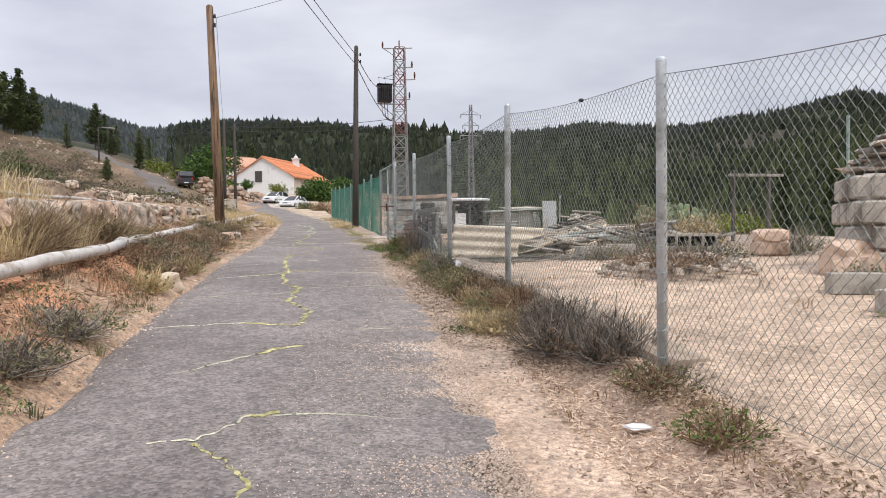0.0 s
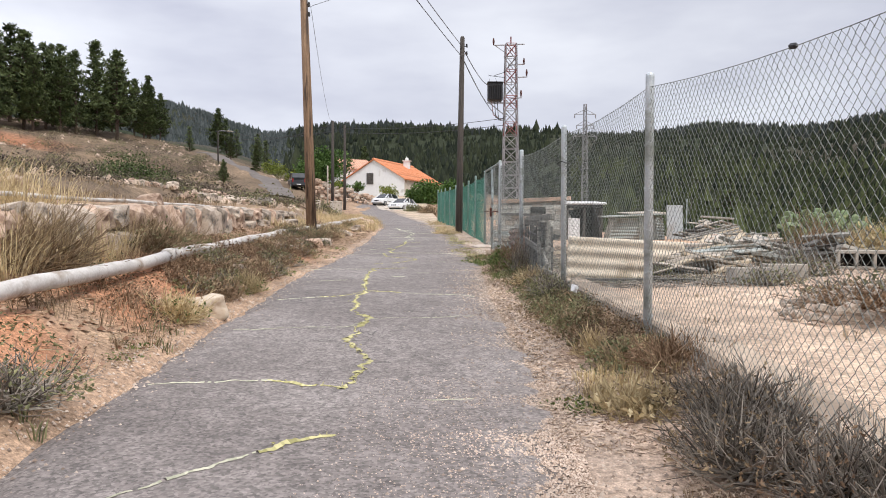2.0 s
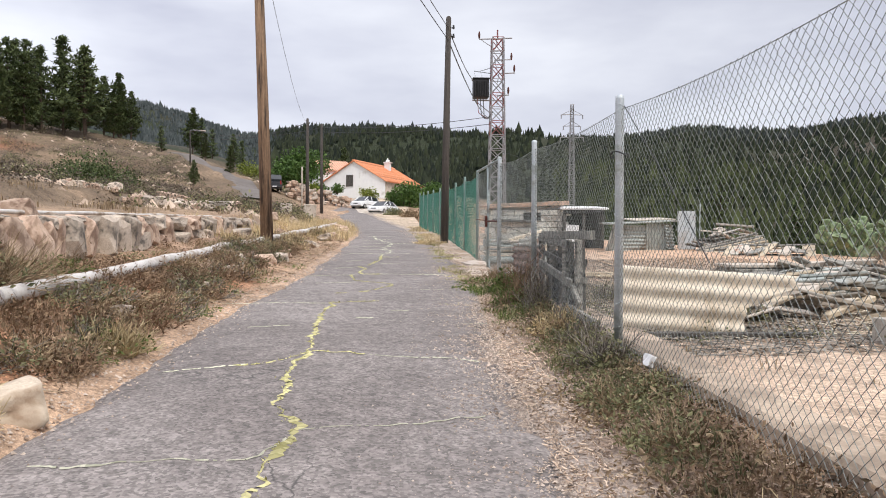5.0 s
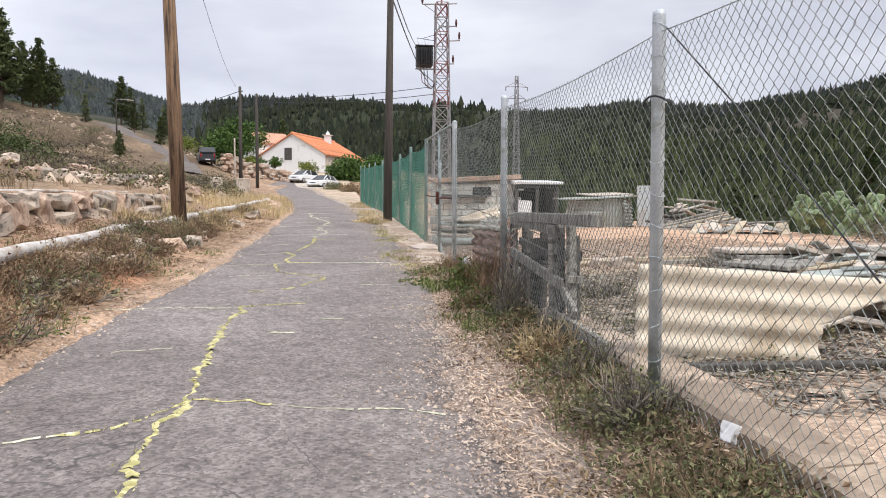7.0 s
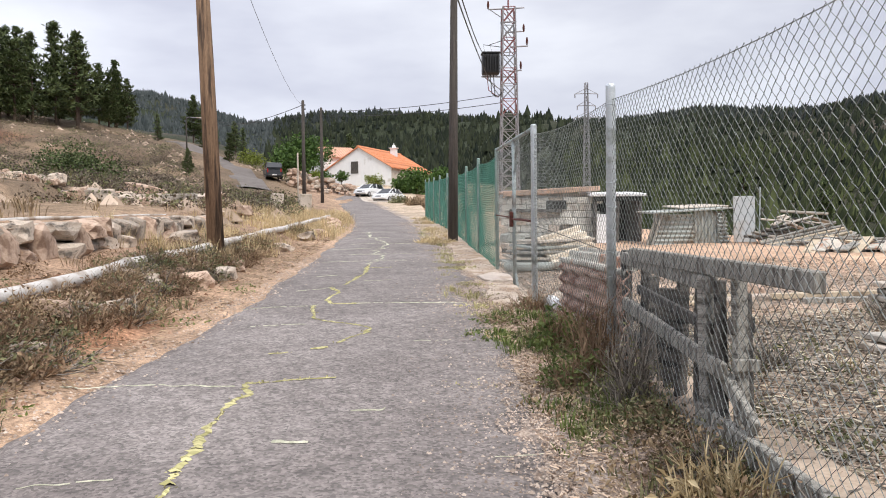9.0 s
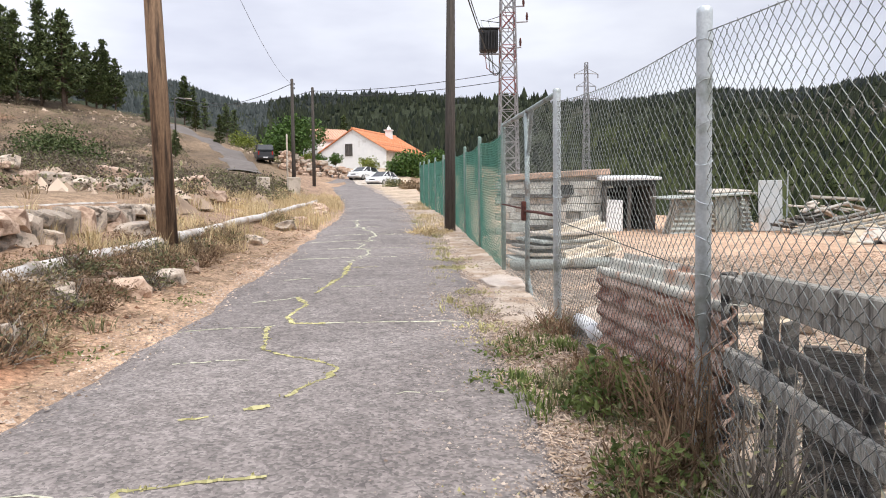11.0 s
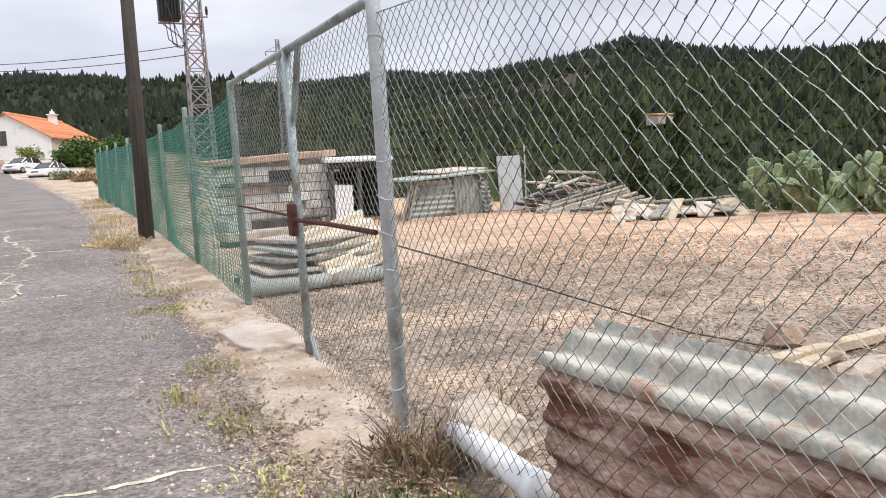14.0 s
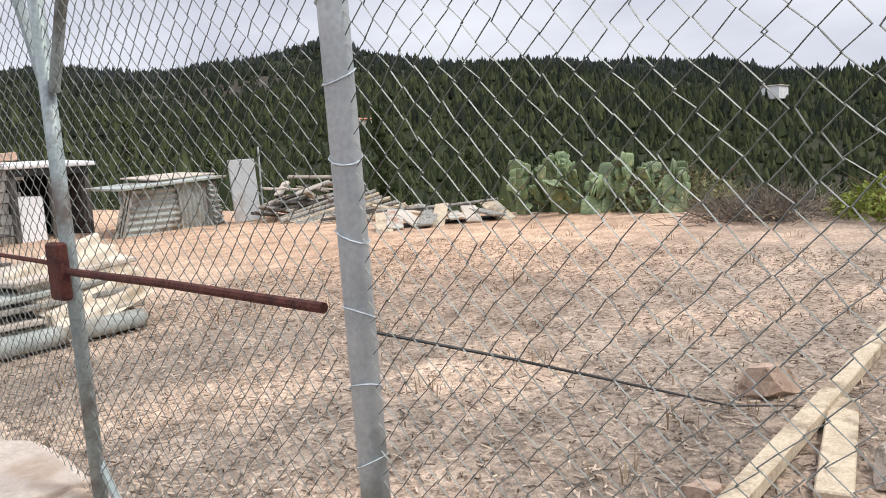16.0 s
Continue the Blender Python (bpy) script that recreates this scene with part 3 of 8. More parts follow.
def strip(y0, y1, step, left, right, lift, ragged, cols=14, crown=0.03):
    """A sheet of road between two edges that are worn ragged."""
    s = Shape()
    ys = np.arange(y0, y1 + 1e-6, step)
    for y in ys:
        a = left(y) + ragged * (wob(0, y, 0.8, 1) + 0.6 * wob(0, y, 3.1, 2))
        b = right(y) + ragged * 1.6 * (wob(0, y, 0.7, 3) + 0.9 * wob(0, y, 2.3, 4) + 0.7 * wob(0, y, 6.5, 6))
        for j in range(cols + 1):
            t = j / cols
            x = a + (b - a) * t
            edge = -0.05 if j in (0, cols) else 0.0
            s.v.append((x, y, float(road_z(y)) + lift + crown * (1 - (2 * t - 1) ** 2) + edge + 0.008 * wob(x, y, 1.3, 5)))
    for i in range(len(ys) - 1):
        for j in range(cols):
            k = i * (cols + 1) + j
            s.f.append((k, k + 1, k + cols + 2, k + cols + 1))
    return s


road = tagged(part("road", strip(-12, 124, 0.08, road_left, road_right, 0.012, 0.13), ASPHALT, smooth=True), "narrow cracked grey asphalt lane climbing towards a house", "road", kind="structure")


def top_of_road(x, y):
    a, b = float(road_left(y)), float(road_right(y))
    t = (x - a) / (b - a)
    return float(road_z(y)) + 0.012 + 0.03 * (1 - (2 * t - 1) ** 2) + 0.008 * wob(x, y, 1.3, 5)


LANE = [(-12.4, 81), (-13.8, 85), (-15.2, 89), (-16.6, 93), (-18.6, 98), (-21.6, 104.5), (-25, 110), (-30.5, 118)]

UPPER_ASPHALT = rough_mat("worn_lane", (0.12, 0.105, 0.095), (0.2, 0.175, 0.16), 1.2, 0.95, 0, 0.3, 12, (0.15, 0.13, 0.12), 0.4, 0.4)


def upper_lane():
    """The lane that climbs the hillside beyond the houses."""
    s = Shape()
    pts = LANE
    out = []
    for i in range(len(pts) - 1):
        for k in range(10):
            t = k / 10
            out.append((pts[i][0] * (1 - t) + pts[i + 1][0] * t, pts[i][1] * (1 - t) + pts[i + 1][1] * t))
    for x, y in out:
        for j, (dx, dz) in enumerate(((-2.1, -0.9), (-1.7, 0.16), (-0.85, 0.2), (0, 0.22), (0.85, 0.2), (1.7, 0.16), (2.1, -0.9))):
            s.v.append((x + dx, y, 0.4 * gz(x, y) + 0.6 * gz(x + dx, y) + dz))
    for i in range(len(out) - 1):
        for j in range(6):
            k = i * 7 + j
            s.f.append((k, k + 1, k + 8, k + 7))
    return tagged(part("upper_road", s, UPPER_ASPHALT, smooth=True), "pale lane climbing the scrubby hillside", "road", kind="structure")


upper_lane()

# ---- chain-link fence ----
POSTS = [(0.9, 0.22, 2.05), (4.5, 0.42, 2.4), (8.15, 0.55, 2.72), (11.45, 0.75, 2.79), (15.02, 0.95, 2.9), (18.115, 1.02, 3.03), (21.4, 1.2, 3.1), (24.15, 1.38, 3.19), (26.9, 1.52, 3.25), (29.7, 1.65, 3.37),
         (32.9, 1.78, 3.5), (36.2, 1.9, 3.65), (39.5, 2.02, 3.8), (42.8, 2.1, 3.95), (46.0, 2.15, 4.1)]


def fence_x(y):
    return float(np.interp(y, [30, 46], [FENCE_X, 1.95]))


def chain_link(a, b, zb, zt, name, material, parent, pitch=0.033, wire=0.0022, seed=0):
    """A woven panel from a to b (x, y), with its foot at zb and top at zt (pairs)."""
    ax, ay = a
    bx, by = b
    length = math.hypot(bx - ax, by - ay)
    n = max(2, int(length / pitch))
    rng = np.random.RandomState(seed + 11)
    h = min(zt[0] - zb[0], zt[1] - zb[1])
    rows = int(h / pitch)
    i = np.arange(n)[:, None]
    k = np.arange(rows + 1)[None, :]
    side = np.where((i + k) % 2 == 0, -0.5, 0.5)
    s = (i + 0.5 + side * 0.96) * pitch + rng.normal(0, 0.0025, (n, rows + 1))
    u = np.clip(s / length, 0, 1)
    sag = -0.05 * np.sin(math.pi * u)
    foot = zb[0] * (1 - u) + zb[1] * u
    top = zt[0] * (1 - u) + zt[1] * u + sag
    z = foot + (top - foot) * k / rows + rng.normal(0, 0.0025, s.shape)
    bulge = 0.03 * np.sin(math.pi * u) * np.sin(k / rows * 5 + seed)
    nx, ny = -(by - ay) / length, (bx - ax) / length
    x = ax + (bx - ax) * u + nx * (bulge + 0.003 * side)
    y = ay + (by - ay) * u + ny * (bulge + 0.003 * side)
    P = np.stack([x, y, z], -1)
    tx, ty = (bx - ax) / length, (by - ay) / length
    offs = wire * np.array([(nx, ny, 0), (0.87 * tx - 0.5 * nx, 0.87 * ty - 0.5 * ny, 0), (-0.87 * tx - 0.5 * nx, -0.87 * ty - 0.5 * ny, 0)])
    V = (P[:, :, None, :] + offs[None, None]).reshape(-1, 3)
    base = (np.arange(n)[:, None, None] * (rows + 1) + np.arange(rows)[None, :, None]) * 3
    j = np.arange(3)[None, None, :]
    q = np.stack([base + j, base + (j + 1) % 3, base + 3 + (j + 1) % 3, base + 3 + j], -1).reshape(-1, 4)
    me = bpy.data.meshes.new(name)
    me.from_pydata(V.tolist(), [], q.tolist())
    ob = part(name, me, material, parent)
    return ob


def post(x, y, z0, z1, material, parent, r=0.031):
    s = Shape()
    lean = 0.012 * wob(x, y, 3, 8)
    s.tube([(x, y, z0 - 0.25), (x + lean, y, z1 - 0.02), (x + lean, y, z1), (x + lean, y, z1 + 0.012)], [r, r, r, r * 0.6], 14)
    for k in range(int((z1 - z0) / 0.17)):
        z = z0 + 0.1 + 0.17 * k
        ring = [(x + lean * 0.5 + (r + 0.003) * math.cos(t), y + (r + 0.003) * math.sin(t), z + 0.018 * math.sin(t + k)) for t in np.linspace(0, 2 * math.pi, 11)]
        s.tube(ring, 0.0022, 4, False)
    return part("post", s, material, parent, smooth=True)


fence = thing("chain_link_fence", "galvanised chain-link fence on steel posts, green beyond the gate", "fence", pose(FENCE_X, 1.0, 0.2))


def under(ob, parent):
    """Keeps a part where it was built, in the world, under a thing that stands elsewhere."""
    ob.matrix_parent_inverse = parent.matrix_basis.inverted()
    return ob


for i, (y, z0, z1) in enumerate(POSTS):
    under(post(fence_x(y), y, z0, z1, GALV if y < 20 else GALV_GREEN, fence, 0.034 if y < 19 else 0.03), fence)
for i in range(len(POSTS) - 1):
    if i == 5:
        continue
    (ya, za, ta), (yb, zb_, tb) = POSTS[i], POSTS[i + 1]
    green = ya > 21
    under(chain_link((fence_x(ya), ya), (fence_x(yb), yb), (za, zb_), (ta - 0.1, tb - 0.1), "wire_mesh", WIRE_GREEN if green else WIRE_GREY, fence, 0.036 if green else 0.033, 0.003 if green else 0.0018, i), fence)
    for f in (0.0, 1.0):
        line = []
        for k in range(9):
            u = k / 8
            z = (za + (ta - 0.1 - za) * (0.02 + 0.98 * f)) * (1 - u) + (zb_ + (tb - 0.1 - zb_) * (0.02 + 0.98 * f)) * u - 0.05 * math.sin(math.pi * u) * f
            line.append((fence_x(ya + (yb - ya) * u), ya + (yb - ya) * u, z))
        under(part("line_wire", Shape().tube(line, 0.0025, 5), WIRE_GREEN if green else WIRE_GREY, fence), fence)

ring = Shape().tube([(FENCE_X + 0.075 * math.cos(a), 11.45 + 0.075 * math.sin(a), 2.34 + 0.02 * math.sin(2 * a)) for a in np.linspace(0, 6.283, 15)], 0.006, 6)
under(part("cable_loop", ring, CABLE, fence, "black cable loop round a post"), fence)
under(part("stay_wire", Shape().tube([(FENCE_X + 0.03, 11.45, 2.72), (FENCE_X + 0.05, 10.6, 2.1), (FENCE_X + 0.06, 9.9, 1.55)], 0.004, 5), CABLE, fence), fence)
under(part("clip", Shape().box(0.03, 0.06, 0.03, pose(FENCE_X, 5.9, 2.38, 10, 0, 8), 0.012), BLACK, fence, "black clip on the top wire"), fence)

# double gate in the fence
gate = thing("gate", "closed double chain-link gate with a rusty bolt and bar", "gate", pose(FENCE_X, 18.2, 1.02))
for y, z0, z1 in ((19.6, 1.04, 3.04),):
    under(part("gate_post", Shape().tube([(FENCE_X, y, z0), (FENCE_X, y, z1)], 0.026, 12), GATE_STEEL, gate, smooth=True), gate)
    under(part("brace", Shape().tube([(FENCE_X + 0.01, y - 0.03, z1 - 0.42), (FENCE_X + 0.01, y - 0.24, z1 - 0.02)], 0.02, 8), GATE_STEEL, gate), gate)
    under(part("brace", Shape().tube([(FENCE_X + 0.01, y + 0.03, z1 - 0.42), (FENCE_X + 0.01, y + 0.2, z1 - 0.02)], 0.02, 8), GATE_STEEL, gate), gate)
    under(part("brace", Shape().tube([(FENCE_X + 0.01, y + 0.02, z0 + 0.3), (FENCE_X + 0.03, y - 0.2, z0 - 0.02)], 0.016, 8), GATE_STEEL, gate), gate)
under(part("top_rail", Shape().tube([(FENCE_X, 18.2, 3.0), (FENCE_X, 21.36, 3.08)], 0.024, 10), GATE_STEEL, gate, smooth=True), gate)
under(part("bottom_rail", Shape().tube([(FENCE_X, 18.2, 1.03), (FENCE_X, 19.6, 1.05)], 0.024, 10), GATE_STEEL, gate, smooth=True), gate)
for a, b, sd in ((18.2, 19.6, 40), (19.62, 21.38, 41)):
    under(chain_link((FENCE_X, a), (FENCE_X, b), (1.06, 1.12), (2.99, 3.05), "wire_mesh", WIRE_GREY, gate, 0.033, 0.0017, sd), gate)
under(part("bolt_bar", Shape().tube([(FENCE_X - 0.03, 18.2, 1.98), (FENCE_X - 0.03, 18.9, 2.0), (FENCE_X - 0.03, 19.65, 2.01)], 0.0135, 8), RUST, gate, "rusty red sliding bar"), gate)
under(part("lock_plate", Shape().box(0.04, 0.1, 0.2, pose(FENCE_X - 0.04, 19.6, 2.01), 0.008), RUST, gate, "rusty lock box"), gate)
under(part("far_bar", Shape().tube([(FENCE_X - 0.02, 19.65, 2.03), (FENCE_X - 0.02, 21.36, 2.09)], 0.009, 6), RUST, gate), gate)
lump = tagged(part("concrete_lump", Shape().rock(0.42, 0.8, 0.1, None, 73, 4, 0.35), rough_mat("pale_lime_concrete", (0.5, 0.42, 0.35), (0.7, 0.61, 0.53), 4, 0.95, 0, 0.6, 40, (0.45, 0.35, 0.27), 2.5, 0.35), smooth=True), "smooth pale lump of concrete at the gate's foot", "concrete")
lump.matrix_basis = pose(2.1, 20.15, gz(2.1, 20.15) + 0.015, 3, -3, 4)
# slack wire from the gate post into the yard
under(part("slack_wire", Shape().tube([(FENCE_X + 0.03, 18.1, 1.92), (2.58, 17.95, 1.81), (3.2, 17.9, 1.57), (3.8, 17.9, 1.34), (4.4, 17.86, 1.17)], 0.004, 5), CABLE, gate), gate)

# ---- plants: builders ----
def tuft(s, x, y, z, h, n, spread, w, rng, bend=0.5):
    """Grass blades from one root."""
    for _ in range(n):
        a = rng.uniform(0, 2 * math.pi)
        r = spread * rng.uniform(0, 0.5)
        bx, by = x + r * math.cos(a), y + r * math.sin(a)
        hh = h * rng.uniform(0.5, 1.1)
        t = a + rng.uniform(-0.8, 0.8)
        lx, ly = bend * hh * rng.uniform(0.2, 1) * math.cos(t), bend * hh * rng.uniform(0.2, 1) * math.sin(t)
        px, py = -math.sin(t) * w, math.cos(t) * w
        k = len(s.v)
        s.v += [(bx - px, by - py, z - 0.03), (bx + px, by + py, z - 0.03), (bx + lx * 0.4 + px * 0.8, by + ly * 0.4 + py * 0.8, z + hh * 0.6), (bx + lx * 0.4 - px * 0.8, by + ly * 0.4 - py * 0.8, z + hh * 0.6), (bx + lx, by + ly, z + hh)]
        s.f += [(k, k + 1, k + 2, k + 3), (k + 3, k + 2, k + 4)]


def twig(s, p, d, length, r, rng, fork=2):
    """A bent dead twig with side shoots."""
    p, d = Vector(p), Vector(d).normalized()
    side = d.orthogonal().normalized()
    q = p + d * length * 0.55 + side * length * rng.uniform(-0.12, 0.12)
    e = p + d * length + Vector((rng.uniform(-1, 1), rng.uniform(-1, 1), rng.uniform(-0.6, 1))) * length * 0.14
    s.tube([p, q, e], [r, r * 0.7, r * 0.25], 3, False)
    for _ in range(fork):
        t = rng.uniform(0.35, 0.9)
        o = p.lerp(e, t)
        dd = (d + Vector((rng.uniform(-1, 1), rng.uniform(-1, 1), rng.uniform(-0.5, 1))) * 0.8).normalized()
        s.tube([o, o + dd * length * rng.uniform(0.2, 0.45)], [r * 0.5, r * 0.2], 3, False)


def leaf(s, p, size, rng, ratio=0.5):
    """One leaf: a bent diamond of four points and a rib."""
    d = Vector((rng.uniform(-1, 1), rng.uniform(-1, 1), rng.uniform(-0.6, 1))).normalized()
    a = d.orthogonal().normalized()
    a.rotate(Matrix.Rotation(rng.uniform(0, 6.28), 3, d))
    p = Vector(p)
    k = len(s.v)
    up = d.cross(a) * size * 0.12
    s.v += [tuple(p), tuple(p + d * size * 0.5 + a * size * ratio * 0.5 + up), tuple(p + d * size), tuple(p + d * size * 0.5 - a * size * ratio * 0.5 + up)]
    s.f += [(k, k + 1, k + 2), (k, k + 2, k + 3)]


def shrub(name, label, x, y, z, radius, height, twigs, leaves, twig_mat, leaf_mat_, seed, leaf_size=0.04, category="shrub", group="", lean=(0, 0), spread=1.0):
    """A shrub: a tangle of twigs with leaves on the outer parts."""
    rng = random.Random(seed)
    t = thing(name, label, category, pose(x, y, z), group)
    s, g = Shape(), Shape()
    for _ in range(twigs):
        a = rng.uniform(0, 6.283)
        up = rng.uniform(0.1, 1.0)
        d = Vector((math.cos(a) * (1.1 - up * 0.7) * radius * spread, math.sin(a) * (1.1 - up * 0.7) * radius, up * height)) + Vector((lean[0], lean[1], 0)) * height
        L = rng.uniform(0.55, 1.0)
        o = Vector((rng.uniform(-1, 1) * radius * 0.45 * spread, rng.uniform(-1, 1) * radius * 0.45, -0.03))
        twig(s, o, d, d.length * L, 0.0045 + 0.004 * rng.random(), rng, 3)
    for _ in range(leaves):
        a = rng.uniform(0, 6.283)
        rr = math.sqrt(rng.random()) * radius
        zz = height * (1 - (rr / radius) ** 2 * 0.7) * rng.uniform(0.15, 1.0) * (0.75 + 0.35 * wob(math.cos(a) * 2, math.sin(a) * 2, 1, seed))
        leaf(g, (rr * math.cos(a) * spread + lean[0] * zz, rr * math.sin(a) + lean[1] * zz, zz), leaf_size * rng.uniform(0.6, 1.4), rng)
    if twigs:
        part("branchwork", s, twig_mat, t)
    if leaves:
        part("foliage", g, leaf_mat_, t)
    return t


def clump_card(s, p, size, rng, n=6, flat=0.5):
    """A spray of needles: narrow blades from one point."""
    p = Vector(p)
    for _ in range(n):
        d = Vector((rng.uniform(-1, 1), rng.uniform(-1, 1), rng.uniform(-flat, 1))).normalized()
        a = d.orthogonal().normalized() * size * 0.16
        k = len(s.v)
        m = p + d * size * 0.6
        s.v += [tuple(p - d * 0.1 * size), tuple(m + a), tuple(p + d * size * rng.uniform(0.8, 1.2)), tuple(m - a)]
        s.f += [(k, k + 1, k + 2, k + 3)]


def pine(name, label, height, seed, x=0, y=0, z=0, group="", slim=1.0):
    """A pine with whorls of limbs and clumps of needles, ragged and gappy."""
    rng = random.Random(seed)
    t = thing(name, label, "pine tree", pose(x, y, z), group)
    trunk, crown = Shape(), Shape()
    bendx, bendy = rng.uniform(-0.3, 0.3), rng.uniform(-0.3, 0.3)
    trunk.tube([(0, 0, -0.6), (bendx * 0.4, bendy * 0.4, height * 0.4), (bendx, bendy, height * 0.75), (bendx * 1.1, bendy, height * 0.97)], [height * 0.022, height * 0.016, height * 0.008, 0.02], 7)
    k = 0
    h = height * 0.12
    while h < height * 0.97:
        f = (h / height - 0.12) / 0.88
        reach = slim * height * (0.23 * (1 - f) ** 0.8 + 0.03) * rng.uniform(0.7, 1.25)
        for b in range(rng.randint(5, 7)):
            if rng.random() < 0.22:
                continue
            a = k * 1.3 + b * 6.283 / 5 + rng.uniform(-0.4, 0.4)
            L = reach * rng.uniform(0.55, 1.1)
            o = Vector((bendx * h / height, bendy * h / height, h))
            tip = o + Vector((math.cos(a) * L, math.sin(a) * L, L * rng.uniform(0.0, 0.5)))
            trunk.tube([o, o.lerp(tip, 0.5) - Vector((0, 0, 0.06 * L)), tip], [0.05, 0.035, 0.012], 4, False)
            for c in range(max(2, int(L / 0.42))):
                u = 0.35 + 0.7 * (c + rng.random() * 0.6) / max(2, int(L / 0.42))
                q = o.lerp(tip, min(u, 1.02)) + Vector((rng.uniform(-0.3, 0.3), rng.uniform(-0.3, 0.3), rng.uniform(-0.15, 0.25)))
                clump_card(crown, q, rng.uniform(0.45, 0.8), rng, 9)
        h += height * rng.uniform(0.032, 0.052)
        k += 1
    for c in range(8):
        clump_card(crown, (bendx * 1.1, bendy, height * (0.93 + 0.01 * c)), 0.4, rng, 6)
    part("trunk", trunk, PINE_BARK, t)
    part("crown", crown, PINE_LEAF, t)
    return t


def broad_tree(name, label, x, y, z, height, radius, mat, seed, leaves=1800, size=0.3, trunk_h=0.35, category="tree", blobs=9):
    """A round-headed tree: a forked trunk and a lumpy crown of single leaves with gaps."""
    rng = random.Random(seed)
    t = thing(name, label, category, pose(x, y, z))
    tr, cr = Shape(), Shape()
    heads = []
    for i in range(blobs):
        a = i * 2.4 + rng.uniform(-0.3, 0.3)
        r = radius * (0.62 * math.sqrt((i + 0.3) / blobs))
        heads.append((Vector((r * math.cos(a), r * math.sin(a), height * (trunk_h + (1 - trunk_h) * rng.uniform(0.3, 0.75) * (1.1 - 0.5 * r / radius)))), radius * rng.uniform(0.32, 0.5)))
    tr.tube([(0, 0, -0.5), (0.05, 0, height * trunk_h * 0.6), (0.1, 0.05, height * trunk_h)], [0.05 * height * 0.6, 0.04 * height * 0.6, 0.03 * height * 0.6], 8)
    for c, r in heads:
        tr.tube([(0.1, 0.05, height * trunk_h * 0.9), c * 0.6 + Vector((0, 0, height * trunk_h * 0.3)), c], [0.02 * height, 0.012 * height, 0.005 * height], 5, False)
        for _ in range(leaves // blobs):
            d = Vector((rng.gauss(0, 1), rng.gauss(0, 1), rng.gauss(0, 0.8))).normalized()
            leaf(cr, c + d * r * rng.uniform(0.55, 1.08), size * rng.uniform(0.6, 1.3), rng, 0.7)
    part("trunk", tr, PINE_BARK, t)
    part("crown", cr, mat, t)
    return t

# ---- left of the lane: pipe, dry-stone wall, pole, stones ----
def slump(y):
    return 0.02 * math.sin(y * 1.7) + 0.012 * math.sin(y * 4.1)


def long_pipe():
    t = thing("pipeline", "dusty grey-white pipe lying along the earth bank", "pipe", pose(-2.45, 5, gz(-2.45, 5)))
    stretches = [(2.0, 11.2, -2.5, -2.42, 0.068), (11.45, 18.9, -2.48, -2.42, 0.07), (18.9, 22.6, -2.42, -2.25, 0.07), (22.8, 30.5, -2.25, -2.05, 0.065), (30.6, 38.5, -2.05, -1.9, 0.06)]
    for a, b, xa, xb, r in stretches:
        pts = []
        for k in range(13):
            u = k / 12
            y = a + (b - a) * u
            pts.append((xa + (xb - xa) * u + 0.02 * math.sin(y * 0.9), y, 0.735 + 0.041 * y + 0.5 * slump(y)))
        under(part("pipe_length", Shape().tube(pts, r, 14), PIPE_MAT, t, smooth=True), t)
        under(part("joint", Shape().tube([pts[0], Vector(pts[0]).lerp(Vector(pts[1]), 0.25)], r + 0.013, 14), PIPE_MAT, t, smooth=True), t)
    return t


long_pipe()


def second_pipe():
    s = Shape()
    s.tube([(-3.62 + 0.02 * math.sin(y), y, 1.62 + 0.0235 * y + 0.008 * math.sin(2 * y)) for y in np.linspace(4, 25.5, 22)], 0.026, 9)
    return tagged(part("thin_pipe", s, PIPE_MAT, smooth=True), "thin pale water pipe lying on the stone wall", "pipe")


second_pipe()

ROCKS = [Shape().rock(1, 1, 1, None, k + 1, 2, 0.6).mesh("stone") for k in range(6)]
ROCKS_PINK = [Shape().rock(1, 1, 1, None, k + 21, 2, 0.6).mesh("stone") for k in range(3)]
for me in ROCKS:
    me.materials.append(STONE)
for me in ROCKS_PINK:
    me.materials.append(STONE_PINK)


def stone(parent, x, y, z, sx, sy, sz, rng, pick=ROCKS):
    ob = new("stone", rng.choice(pick))
    ob.matrix_basis = pose(x, y, z, rng.uniform(-14, 14), rng.uniform(-14, 14), rng.uniform(-20, 20)) @ Matrix.Diagonal((sx, sy, sz, 1))
    if parent:
        ob.parent = parent
        ob.matrix_parent_inverse = parent.matrix_basis.inverted()
    return ob


def dry_wall():
    rng = random.Random(5)
    t = thing("stone_wall", "low dry-stone retaining wall of rough pale blocks", "wall", pose(-3.2, 8, gz(-3.1, 8)), kind="structure")
    y = 7.0
    while y < 25.6:
        L = rng.uniform(0.28, 0.56)
        low, high = gz(-3.1, y), float(np.interp(y, [7, 11.4, 16, 20, 23, 26], [1.58, 1.76, 1.92, 2.02, 2.08, 2.14]))
        h = (high - low + 0.1) / 2
        tall = rng.random() < 0.55
        for c in range(1 if tall else 2):
            hh = h * (2 if tall else 1)
            stone(t, -3.3 + rng.uniform(-0.07, 0.07), y + L / 2, low - 0.05 + hh * (c + 0.5), 0.42, L * 0.98, hh * rng.uniform(0.9, 1.04), rng, ROCKS if rng.random() < 0.6 else ROCKS_PINK)
        if rng.random() < 0.5:
            stone(t, -3.32, y + L / 2, high - 0.02, 0.34, L * 0.9, 0.14, rng)
        y += L * 0.95
    return t


dry_wall()

